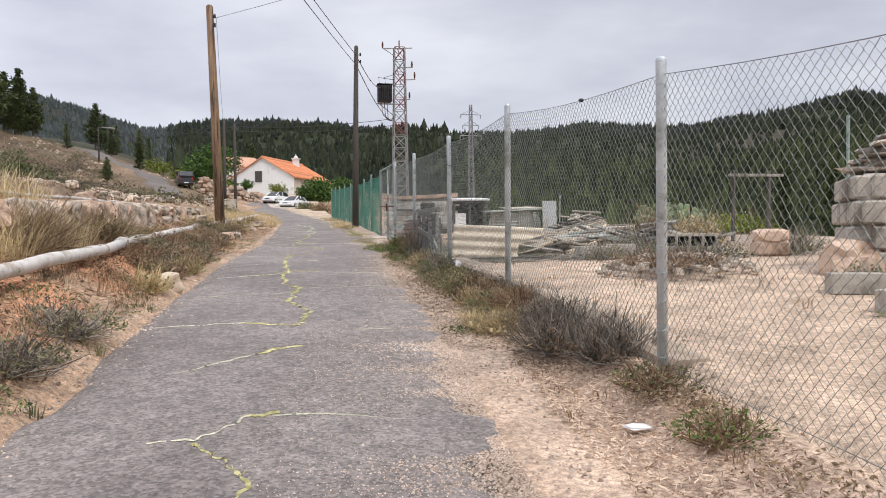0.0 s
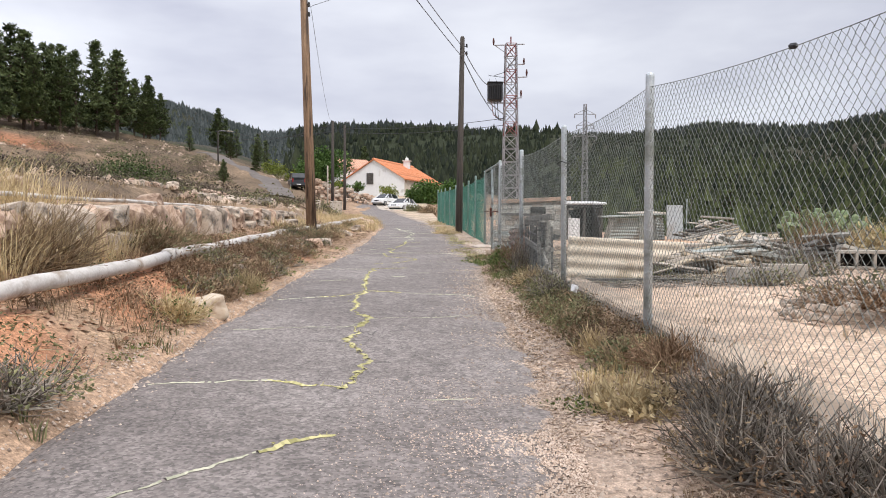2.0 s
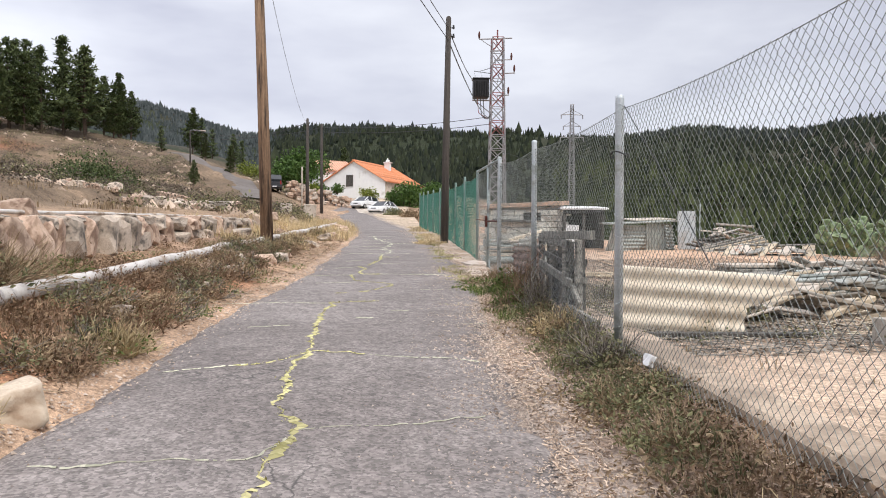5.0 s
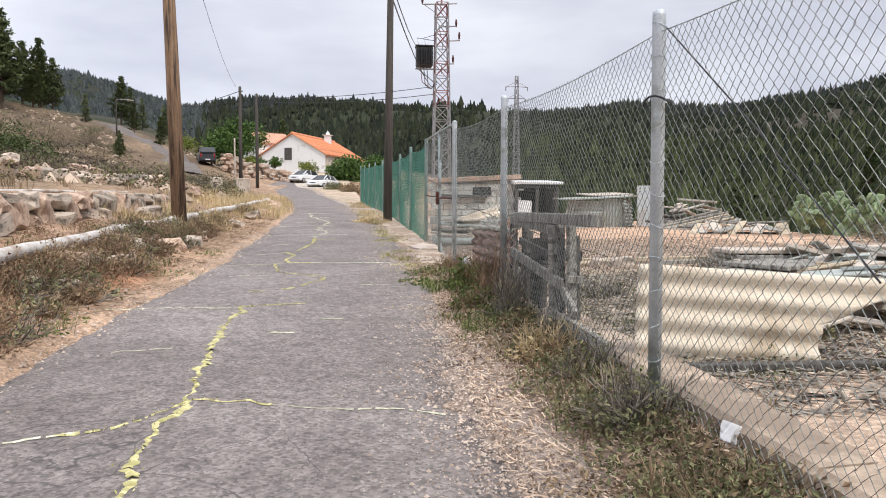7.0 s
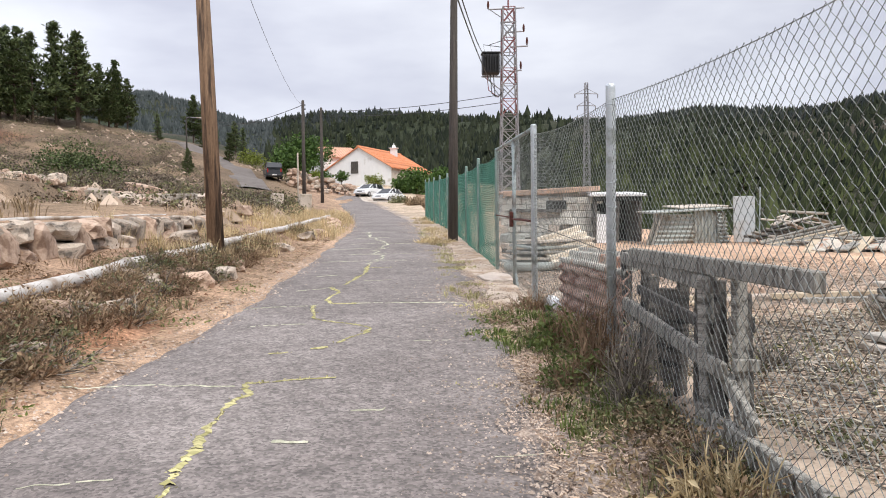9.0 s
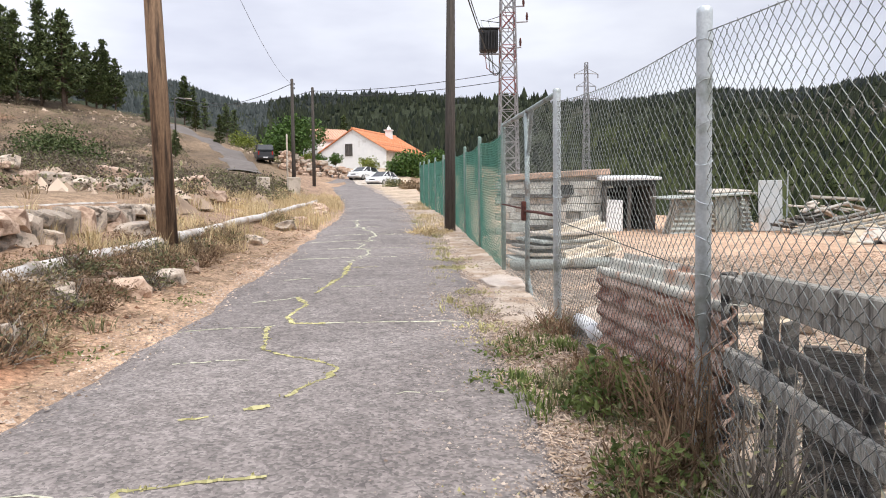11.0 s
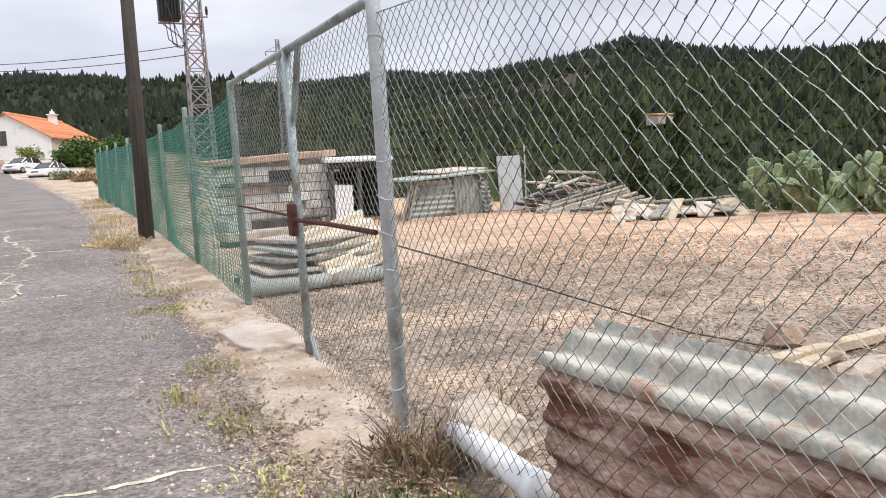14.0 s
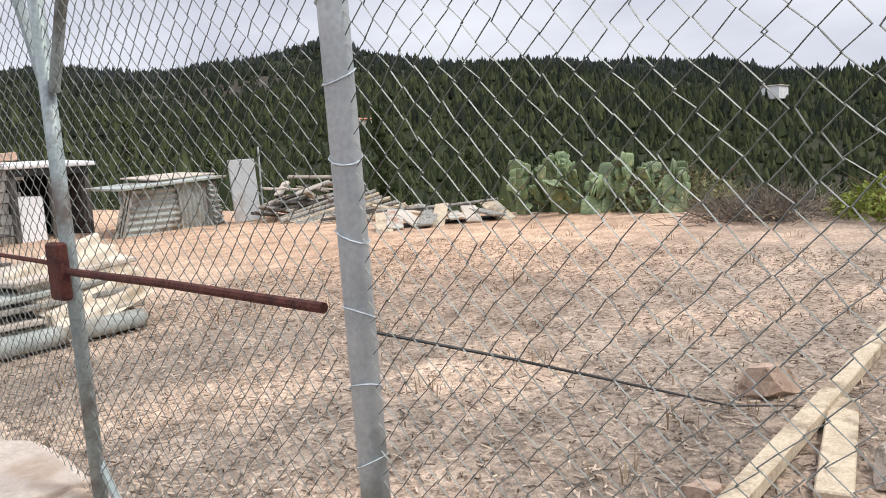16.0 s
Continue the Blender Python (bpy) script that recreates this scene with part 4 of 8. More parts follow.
# pale slab capping behind the wall, loose stones
rng = random.Random(9)
boulder = tagged(part("boulder", Shape().rock(0.36, 0.4, 0.25, None, 4, 3, 0.6), PALE_STONE, smooth=True), "pale beige boulder beside the asphalt", "boulder")
boulder.matrix_basis = pose(-1.71, 10.2, 0.685, 4, -8, 30)
for x, y, sx, sy, sz in ((-3.75, 14.6, 0.38, 0.4, 0.26), (-4.6, 11.6, 0.8, 0.6, 0.34), (-2.9, 22.9, 0.5, 0.45, 0.22), (-2.0, 12.9, 0.2, 0.18, 0.12), (-2.15, 16.4, 0.3, 0.26, 0.18), (-1.9, 17.2, 0.26, 0.2, 0.16),
                         (-1.65, 20.4, 0.3, 0.35, 0.22), (-1.75, 19.5, 0.34, 0.3, 0.24), (-1.7, 21.3, 0.3, 0.3, 0.2), (-1.55, 25.1, 0.34, 0.4, 0.2), (-1.5, 28.4, 0.4, 0.5, 0.22), (-1.45, 30.3, 0.45, 0.6, 0.24), (-1.3, 32.6, 0.5, 0.5, 0.24), (-1.5, 35.3, 0.6, 0.5, 0.26), (-1.35, 34.0, 0.4, 0.4, 0.2), (-1.75, 37.2, 0.6, 0.6, 0.3), (-3.4, 30, 0.6, 0.5, 0.3), (-5.5, 33, 0.9, 0.8, 0.4), (-9, 40, 1.6, 1.2, 0.7), (-11.5, 47, 2.0, 1.4, 0.7), (-7.6, 44, 1.3, 1, 0.5)):
    ob = stone(None, x, y, gz(x, y) + sz * 0.22, sx, sy, sz, rng, ROCKS_PINK if rng.random() < 0.6 else ROCKS)
    tagged(ob, "rough pale stone half sunk in dry earth", "stone", "loose stones on the bank")


# tumbled stones below the wall, and a second low row in the field
rng = random.Random(29)
row = thing("stone_row", "tumbled row of rough beige stones along the bank", "stones", pose(-2.1, 18, gz(-2.1, 18)))
for k in range(60):
    y = rng.uniform(15.0, 21.4)
    x = -2.12 + rng.gauss(0, 0.13)
    d = rng.uniform(0.07, 0.19)
    stone(row, x, y, gz(x, y) + d * 0.1, d, d * rng.uniform(0.8, 1.3), d * rng.uniform(0.55, 0.8), rng, ROCKS if rng.random() < 0.55 else ROCKS_PINK)
row = thing("stone_row", "low second row of pale stones across the field", "stones", pose(-8, 31, gz(-8, 31)))
for k in range(70):
    u = k / 69
    x, y = -4.6 - 9 * u + rng.gauss(0, 0.1), 27.5 + 7 * u + rng.gauss(0, 0.25)
    d = rng.uniform(0.2, 0.42)
    stone(row, x, y, gz(x, y) + d * 0.3, d, d, d * rng.uniform(0.6, 0.9), rng, ROCKS if rng.random() < 0.7 else ROCKS_PINK)


def wooden_pole(name, label, x, y, z0, z1, r0, r1, mat, lean=(0, 0), fittings=True):
    t = thing(name, label, "utility pole", pose(x, y, z0))
    h = z1 - z0
    s = Shape().tube([(0, 0, -0.4), (lean[0] * 0.5, lean[1] * 0.5, h * 0.5), (lean[0], lean[1], h - 0.05), (lean[0], lean[1], h)], [r0, (r0 + r1) / 2, r1, r1 * 0.6], 12)
    part("shaft", s, mat, t, smooth=True)
    if fittings:
        for k, dz in enumerate((0.35, 0.6)):
            f = Shape().tube([(lean[0], lean[1], h - dz), (lean[0] + 0.14, lean[1] - 0.04, h - dz + 0.02)], 0.012, 6).tube([(lean[0] + 0.14, lean[1] - 0.04, h - dz - 0.02), (lean[0] + 0.14, lean[1] - 0.04, h - dz + 0.09)], [0.035, 0.025], 8)
            part("insulator", f, BLACK, t)
    return t


wooden_pole("utility_pole", "tall weathered brown wooden pole on the grassy bank", -2.16, 22.2, gz(-2.12, 22.2), 7.75, 0.14, 0.095, POLE_WOOD, (-0.22, 0))
wooden_pole("utility_pole", "dark wooden pole standing outside the green fence", 2.0, 27.6, gz(2.0, 27.6), 8.1, 0.12, 0.075, DARK_POLE, (0.1, 0))
wooden_pole("utility_pole", "thin dark pole beside the bend of the lane", -5.4, 59, 3.2, 10.0, 0.13, 0.09, DARK_POLE)
wooden_pole("utility_pole", "thin dark pole at the roadside near the house", -5.9, 75, 3.6, 12.0, 0.15, 0.11, DARK_POLE)
wooden_pole("service_post", "slim pale post beside the dark pole", -5.7, 58.4, 3.2, 6.6, 0.06, 0.05, PALE_CONCRETE, fittings=False)
for x, y, h in ((-4.2, 50, 1.0), (-4.6, 52.5, 0.9), (-5.2, 47, 0.85)):
    tagged(part("marker_block", Shape().box(0.6, 0.25, h, pose(x, y, gz(x, y) + h / 2 - 0.1, 3, 2, 15), 0.03), PALE_CONCRETE), "pale upright concrete block in dry grass", "concrete block", "roadside concrete blocks")
hb = thing("hollow_block", "grey hollow concrete block lying on the terrace", "concrete block", pose(-5.3, 31.2, gz(-5.3, 31.2) + 0.1))
part("body", Shape().box(0.9, 0.3, 0.34, None, 0.02), CONCRETE, hb)


def cable(name, label, a, b, sag, r=0.012):
    pts = []
    for k in range(17):
        u = k / 16
        p = Vector(a).lerp(Vector(b), u)
        pts.append(p - Vector((0, 0, sag * 4 * u * (1 - u))))
    return tagged(part(name, Shape().tube(pts, r, 5), CABLE), label, "cable")


TOWER = (7.55, 57.0)
P1, P2, P3, P4 = Vector((-2.2, 22.2, 7.4)), Vector((2.1, 27.6, 7.75)), Vector((-5.4, 59, 9.7)), Vector((-5.9, 75, 11.7))
cable("overhead_cable", "thin black overhead cable between pole and tower", P2, (TOWER[0] - 1.4, TOWER[1], 12.3), 0.35, 0.018)
cable("overhead_cable", "thin black overhead cable between pole and tower", P2 - Vector((0, 0, 0.35)), (TOWER[0] - 0.4, TOWER[1], 9.8), 0.5, 0.018)
cable("overhead_cable", "thin black overhead cable running back above the lane", P2, (-5.9, -6.4, 7.9), 0.35)
cable("overhead_cable", "thin black overhead cable running back above the lane", P2 - Vector((0, 0, 0.35)), (-5.9, -6.4, 7.6), 0.35)
cable("overhead_cable", "thin black cable from the wooden pole into the sky", P1, (16, 5.5, 9.4), 0.35, 0.006)
cable("overhead_cable", "thin black cable from the wooden pole along the lane", P1, P3, 0.7, 0.006)
cable("overhead_cable", "thin black overhead cable crossing to the tower", P4, (TOWER[0] - 0.4, TOWER[1], 10.0), 0.3, 0.022)
cable("overhead_cable", "thin black overhead cable crossing to the tower", P4 - Vector((0, 0, 0.4)), (TOWER[0] - 0.4, TOWER[1], 9.5), 0.3, 0.022)
cable("overhead_cable", "thin black overhead cable along the lane", P4, (-24.3, 101, 15.0), 0.9, 0.022)
cable("overhead_cable", "thin black overhead cable along the lane", P3, (-24.3, 101, 14.6), 1.0, 0.022)
cable("overhead_cable", "thin black overhead cable leaving the tower", (TOWER[0] + 0.4, TOWER[1], 7.6), (30, 75, 6.5), 0.6)

# ---- lattice tower with transformer, pylon ----
def lattice(t, x0, h, w0, w1, bays, bar, mat_low, mat_high):
    """Four legs and crossed bracing, as parts of a tower."""
    legs = [Shape() for _ in range(4)]
    corners = [(-1, -1), (1, -1), (1, 1), (-1, 1)]

    def at(i, z):
        w = (w0 + (w1 - w0) * z / h) / 2
        return Vector((corners[i % 4][0] * w, corners[i % 4][1] * w, z))
    for i in range(4):
        part("leg", legs[i].tube([at(i, -0.4), at(i, h)], bar, 5), mat_low, t)
    for k in range(bays):
        za, zb = h * k / bays, h * (k + 1) / bays
        mt = mat_high if k > bays * 0.45 and k % 2 else mat_low
        for i in range(4):
            part("brace", Shape().tube([at(i, za), at(i + 1, zb)], bar * 0.6, 4, False), mt, t)
            part("brace", Shape().tube([at(i + 1, za), at(i, zb)], bar * 0.6, 4, False), mt, t)
            part("rung", Shape().tube([at(i, zb), at(i + 1, zb)], bar * 0.55, 4, False), mt, t)


tower_base = gz(*TOWER)
tower = thing("lattice_tower", "grey and red steel lattice tower carrying a black transformer", "electricity tower", pose(TOWER[0], TOWER[1], tower_base))
TH = 15.3 - tower_base
lattice(tower, 0, TH, 1.15, 0.75, 14, 0.045, STEEL_TOWER, STEEL_RED)
part("peak", Shape().tube([(0, 0, TH), (0, 0, TH + 0.55)], 0.05, 6), STEEL_RED, tower)
for dz, a, b in ((-0.1, -1.25, 0.2), (-0.05, -0.1, 1.0), (-1.5, -0.2, 0.95), (-2.4, 0.1, 1.2), (-3.9, 0.0, 0.8), (-0.9, -0.5, 0.5)):
    part("cross_arm", Shape().tube([(a, 0, TH + dz), (b, 0, TH + dz + 0.08)], 0.045, 5).tube([(a * 0.9, 0, TH + dz - 0.02), (a * 0.2, 0, TH + dz - 0.6)], 0.025, 4), STEEL_TOWER, tower)
for a, dz in ((-1.25, 0.0), (0.95, -1.4), (0.75, -3.7), (1.15, -2.2)):
    part("insulator", Shape().tube([(a, 0, TH + dz - 0.05), (a, 0, TH + dz + 0.2), (a, 0, TH + dz + 0.42)], [0.05, 0.08, 0.04], 7), RUST, tower)
tz = TH - 3.5
part("transformer", Shape().box(1.05, 0.8, 1.25, pose(-1.15, -0.2, tz), 0.06).box(1.15, 0.9, 0.08, pose(-1.15, -0.2, tz + 0.66), 0.02), BLACK, tower, "black transformer box")
for k in range(6):
    part("cooling_fin", Shape().box(0.05, 0.16, 1.0, pose(-1.55 + 0.16 * k, -0.66, tz), 0.01), BLACK, tower)
part("bracket", Shape().tube([(-1.7, 0, tz - 0.72), (0.4, 0, tz - 0.72)], 0.05, 5).tube([(-1.5, 0, tz - 0.75), (-0.3, 0, tz - 1.7)], 0.035, 5), STEEL_TOWER, tower)
for k in range(3):
    part("hanging_cable", Shape().tube([(-1.4 + 0.2 * k, -0.3, tz - 0.6), (-1.3 + 0.2 * k, -0.3, tz - 1.6 - 0.2 * k), (-0.7, -0.2, tz - 2.0), (-0.3, -0.1, tz - 1.5)], 0.03, 5), CABLE if k else STEEL_RED, tower)
for k in range(2):
    part("jumper", Shape().tube([(-1.5 + 0.5 * k, -0.2, tz + 0.65), (-1.6 + 0.4 * k, -0.2, tz + 1.2), (-0.4, 0, tz + 1.1 + 0.4 * k)], 0.022, 5), CABLE, tower)

PX, PY = 21.0, 92.0
pyl = thing("pylon", "distant grey steel power pylon beyond the yard", "pylon", pose(PX, PY, gz(PX, PY)))
PH = 17.2 - gz(PX, PY)
lattice(pyl, 0, PH, 0.8, 0.3, 13, 0.035, STEEL_TOWER, STEEL_TOWER)
for w, d in ((1.25, 1.2), (1.0, 2.5), (1.35, 3.8)):
    part("cross_arm", Shape().tube([(-w, 0, PH - d), (0, 0, PH - d + 0.05), (w, 0, PH - d)], 0.05, 5).tube([(-w, 0, PH - d), (0, 0, PH - d + 0.6), (w, 0, PH - d)], 0.03, 5), STEEL_TOWER, pyl)
    for a in (-w, w):
        part("insulator", Shape().tube([(a, 0, PH - d - 0.45), (a, 0, PH - d)], 0.06, 6), STEEL_TOWER, pyl)

# ---- street lamp ----
lx, ly = -24.3, 101.0
lamp = thing("street_lamp", "slim grey street lamp with a curved arm on the hillside", "street lamp", pose(lx, ly, gz(lx, ly)))
LH = 14.9 - gz(lx, ly)
part("pole", Shape().tube([(0, 0, -0.3), (0, 0, LH * 0.6), (0, 0, LH)], [0.11, 0.08, 0.06], 8), DARK_POLE, lamp, smooth=True)
part("arm", Shape().tube([(0, 0, LH - 0.1), (0.3, 0, LH + 0.02), (0.9, 0, LH - 0.02), (1.3, 0, LH - 0.06)], 0.045, 6), STEEL_TOWER, lamp)
part("head", Shape().box(0.75, 0.25, 0.14, pose(1.55, 0, LH - 0.07, 0, 4, 0), 0.05), PALE_CONCRETE, lamp)


# ---- white house ----
def house():
    axis = math.degrees(math.atan2(0.42, 0.906))
    x0, y0, z0 = -5.9, 131.2, 8.1
    t = thing("house", "white single-storey house with an orange clay-tile roof", "house", pose(x0, y0, z0, 0, 0, -axis))
    W, L, H, R = 11.4, 15.5, 2.95, 3.3
    w = W / 2
    body = Shape().add([(-w, 0, -2), (w, 0, -2), (w, 0, H), (0, 0, H + R), (-w, 0, H), (-w, L, -2), (w, L, -2), (w, L, H), (0, L, H + R), (-w, L, H)],
                       [(0, 1, 2, 3, 4), (6, 5, 9, 8, 7), (1, 6, 7, 2), (5, 0, 4, 9)])
    part("wall", body, WHITE_WALL, t)
    part("side_wall", Shape().box(0.05, L - 0.1, 2.6, pose(w + 0.02, L / 2, 1.4)), PALE_CONCRETE, t, "ochre side wall")
    ang = math.degrees(math.atan2(R, w))
    for sgn in (1, -1):
        sl = math.hypot(w, R) + 0.55
        roof = part("roof", Shape().box(sl, L + 0.5, 0.12, pose(sgn * (w / 2 + 0.2), L / 2, H + R / 2 - 0.03, 0, sgn * ang, 0), 0.02), TILE, t, "orange clay-tile roof")
        n = 44
        for k in range(n):
            y = -0.15 + (L + 0.3) * (k + 0.5) / n
            m = pose(sgn * (w / 2 + 0.2), y, H + R / 2 + 0.05, 0, sgn * ang, 0)
            r = part("tile_ridge", Shape().tube([(-sl / 2, 0, 0), (sl / 2, 0, 0)], 0.11, 6, False), TILE, roof)
            r.matrix_basis = m
    part("ridge", Shape().tube([(0, -0.25, H + R + 0.15), (0, L + 0.25, H + R + 0.15)], 0.2, 8), TILE, t)
    ch = part("chimney", Shape().box(0.95, 0.95, 1.6, pose(1.2, 10.5, H + R - 0.1), 0.03), WHITE_WALL, t)
    part("chimney_cap", Shape().box(1.25, 1.25, 0.14, pose(1.2, 10.5, H + R + 0.75), 0.02).box(0.55, 0.55, 0.5, pose(1.2, 10.5, H + R + 1.0), 0.1).box(0.16, 0.16, 0.4, pose(1.2, 10.5, H + R + 1.35), 0.03), WHITE_WALL, ch)
    d = part("shutter", Shape().box(1.3, 0.1, 1.9, pose(-0.7, -0.04, 3.1), 0.02), DARK_WOOD, t, "dark wooden shutter")
    for k in range(4):
        part("board", Shape().box(0.28, 0.05, 1.75, pose(-1.18 + 0.32 * k, -0.11, 3.1), 0.01), DARK_WOOD, d)
    part("frame", Shape().box(1.5, 0.06, 2.1, pose(-0.7, -0.01, 3.1), 0.01), WHITE_WALL, t)
    return t


house()


def annex():
    t = thing("annex", "smaller white house wing with a clay-tile roof", "house", pose(-13.6, 141, 10.8, 0, 0, -60))
    W, L, H, R = 6, 6.5, 2.8, 1.8
    w = W / 2
    part("wall", Shape().add([(-w, 0, -2), (w, 0, -2), (w, 0, H), (0, 0, H + R), (-w, 0, H), (-w, L, -2), (w, L, -2), (w, L, H), (0, L, H + R), (-w, L, H)], [(0, 1, 2, 3, 4), (6, 5, 9, 8, 7), (1, 6, 7, 2), (5, 0, 4, 9)]), WHITE_WALL, t)
    ang = math.degrees(math.atan2(R, w))
    for sgn in (1, -1):
        sl = math.hypot(w, R) + 0.5
        roof = part("roof", Shape().box(sl, L + 0.5, 0.12, pose(sgn * (w / 2 + 0.15), L / 2, H + R / 2, 0, sgn * ang, 0), 0.02), TILE_PALE, t)
        for k in range(14):
            r = part("tile_ridge", Shape().tube([(-sl / 2, 0, 0), (sl / 2, 0, 0)], 0.12, 6, False), TILE_PALE, roof)
            r.matrix_basis = pose(sgn * (w / 2 + 0.15), -0.1 + (L + 0.2) * (k + 0.5) / 14, H + R / 2 + 0.06, 0, sgn * ang, 0)
    part("window", Shape().box(0.08, 1.1, 1.2, pose(w + 0.03, 3, 1.7), 0.02), SHADE_VOID, t)
    return t


annex()


# ---- cars ----
def loft(sections):
    """A body lofted through half-profiles: (x, half width low, half width high, z low, z belt, z top, half roof)."""
    s = Shape()
    for x, wl, wb, zl, zb, zt, wt in sections:
        s.v += [(x, -wl, zl), (x, -wb, (zl + zb) / 2), (x, -wb * 0.98, zb), (x, -wt, zt), (x, wt, zt), (x, wb * 0.98, zb), (x, wb, (zl + zb) / 2), (x, wl, zl)]
    n = 8
    for i in range(len(sections) - 1):
        for j in range(n):
            s.f.append((i * n + j, i * n + (j + 1) % n, (i + 1) * n + (j + 1) % n, (i + 1) * n + j))
    s.f.append(tuple(reversed(range(n))))
    s.f.append(tuple((len(sections) - 1) * n + j for j in range(n)))
    return s


def wheel(t, x, y, r):
    m = pose(x, y, r, 90, 0, 0)
    sgn = -1 if y < 0 else 1
    ty = part("wheel", Shape().tube([(x, y - 0.1, r), (x, y - 0.07, r), (x, y + 0.07, r), (x, y + 0.1, r)], [r * 0.9, r, r, r * 0.9], 18), TYRE, t, smooth=True)
    part("rim", Shape().tube([(x, y + sgn * 0.08, r), (x, y + sgn * 0.112, r)], [r * 0.62, r * 0.55], 14), CHROME, ty)


def car(name, label, m, paint, kind):
    """A car heading along its own +x."""
    t = thing(name, label, "car", m)
    if kind == "sedan":
        L, h, wb, r = 4.25, 1.42, 0.85, 0.3
        lower = [(-2.1, .7, .76, .4, .82, .86, .7), (-1.95, .8, .84, .26, .88, .93, .74), (-1.3, .82, .86, .22, .9, .96, .76), (-.2, .82, .86, .2, .9, .97, .76), (.75, .82, .86, .22, .88, .93, .75), (1.5, .8, .84, .24, .78, .83, .7), (1.98, .74, .78, .28, .66, .72, .62), (2.12, .62, .66, .4, .58, .62, .52)]
        cabin = [(-1.75, .7, .72, .9, .93, .95, .66), (-1.05, .72, .73, .9, 1.05, 1.36, .56), (-.35, .72, .73, .9, 1.05, h, .58), (.25, .72, .73, .9, 1.05, 1.38, .57), (1.1, .7, .7, .86, .9, .92, .64)]
        ax = (-1.28, 1.32)
    elif kind == "hatch":
        L, h, wb, r = 3.8, 1.46, 0.82, 0.29
        lower = [(-1.85, .7, .76, .36, .86, .92, .7), (-1.7, .78, .82, .25, .9, .97, .72), (0, .8, .83, .2, .92, .98, .74), (.8, .8, .83, .22, .9, .95, .73), (1.5, .76, .8, .25, .76, .84, .66), (1.85, .66, .7, .36, .62, .68, .56)]
        cabin = [(-1.8, .7, .72, .92, .98, 1.0, .64), (-1.45, .71, .72, .9, 1.1, 1.38, .58), (-.4, .72, .73, .9, 1.1, h, .58), (.3, .72, .73, .9, 1.08, 1.4, .57), (1.05, .7, .7, .88, .93, .95, .64)]
        ax = (-1.2, 1.2)
    else:
        L, h, wb, r = 4.4, 1.85, 0.9, 0.32
        lower = [(-2.2, .8, .86, .4, .98, 1.04, .8), (-2.1, .84, .9, .28, 1.0, 1.08, .82), (0, .86, .9, .24, 1.0, 1.08, .82), (1.2, .86, .9, .26, .98, 1.05, .8), (1.9, .8, .86, .3, .88, .95, .74), (2.2, .7, .76, .42, .75, .8, .6)]
        cabin = [(-2.18, .8, .83, 1.0, 1.2, 1.3, .78), (-2.0, .8, .83, 1.0, 1.3, h - .06, .7), (-.5, .8, .83, 1.0, 1.3, h, .72), (.6, .8, .83, 1.0, 1.3, h - .05, .7), (1.5, .76, .78, 1.0, 1.05, 1.08, .7)]
        ax = (-1.35, 1.4)
    body = part("body", loft(lower), paint, t, smooth=False)
    glass = part("glasshouse", loft(cabin), GLASS_DARK, t, "dark tinted windows")
    top = [c for c in cabin if c[5] > 1.2]
    roof = Shape()
    roof.v += [(c[0], sy * (c[6] + 0.02), c[5] + 0.02) for c in top for sy in (-1, 1)]
    for i in range(len(top) - 1):
        roof.f.append((2 * i, 2 * i + 2, 2 * i + 3, 2 * i + 1))
    part("roof", roof, paint, t)
    for sy in (-1, 1):
        for i in (0, len(cabin) // 2, len(cabin) - 2):
            a, b = cabin[i], cabin[i + 1]
            if i == len(cabin) // 2:
                p, q = (a[0] + 0.1, sy * a[2] * 1.0, a[4] - 0.1), (a[0] + 0.05, sy * (a[6] + 0.01), a[5])
            else:
                p, q = (a[0], sy * (a[6] + 0.02), a[5] + 0.015), (b[0], sy * (b[6] + 0.02), b[5] + 0.015)
            part("pillar", Shape().tube([p, q], 0.045, 5), paint, t)
        part("headlight", Shape().box(0.12, 0.34, 0.15, pose(lower[-1][0] - 0.1, sy * 0.5, 0.62 if kind != "van" else 0.78, 0, -20, -sy * 14), 0.03), CHROME, t)
        part("tail_light", Shape().box(0.08, 0.14, 0.42 if kind == "van" else 0.2, pose(lower[0][0] + 0.03, sy * 0.7, 0.95 if kind == "van" else 0.75, 0, 0, sy * 12), 0.02), RED_LAMP, t)
        part("mirror", Shape().box(0.12, 0.16, 0.13, pose(cabin[-1][0] - 0.25, sy * 0.92, 1.0), 0.03), paint, t)
        part("sill", Shape().box(L * 0.5, 0.03, 0.05, pose(0, sy * (lower[2][2] + 0.01), 0.55), 0.01), BLACK, t)
    part("bumper", Shape().box(0.12, 1.5, 0.16, pose(lower[-1][0] + 0.0, 0, 0.42), 0.04), BLACK if kind == "van" else paint, t)
    part("grille", Shape().box(0.05, 0.6, 0.12, pose(lower[-1][0] + 0.0, 0, 0.55), 0.02), BLACK, t)
    part("rear_bumper", Shape().box(0.14, 1.55, 0.2, pose(lower[0][0] - 0.0, 0, 0.45), 0.05), BLACK if kind == "van" else paint, t)
    part("number_plate", Shape().box(0.02, 0.5, 0.11, pose(lower[0][0] - 0.08, 0, 0.5), 0.005), PAPER, t)
    part("number_plate", Shape().box(0.02, 0.5, 0.11, pose(lower[-1][0] + 0.07, 0, 0.42), 0.005), PAPER, t)
    for x in ax:
        for y in (-wb + 0.1, wb - 0.1):
            wheel(t, x, y, r)
    return t


def on_ground(x, y, turn, lift=0.02):
    return pose(x, y, gz(x, y) + lift, 0, 0, turn)


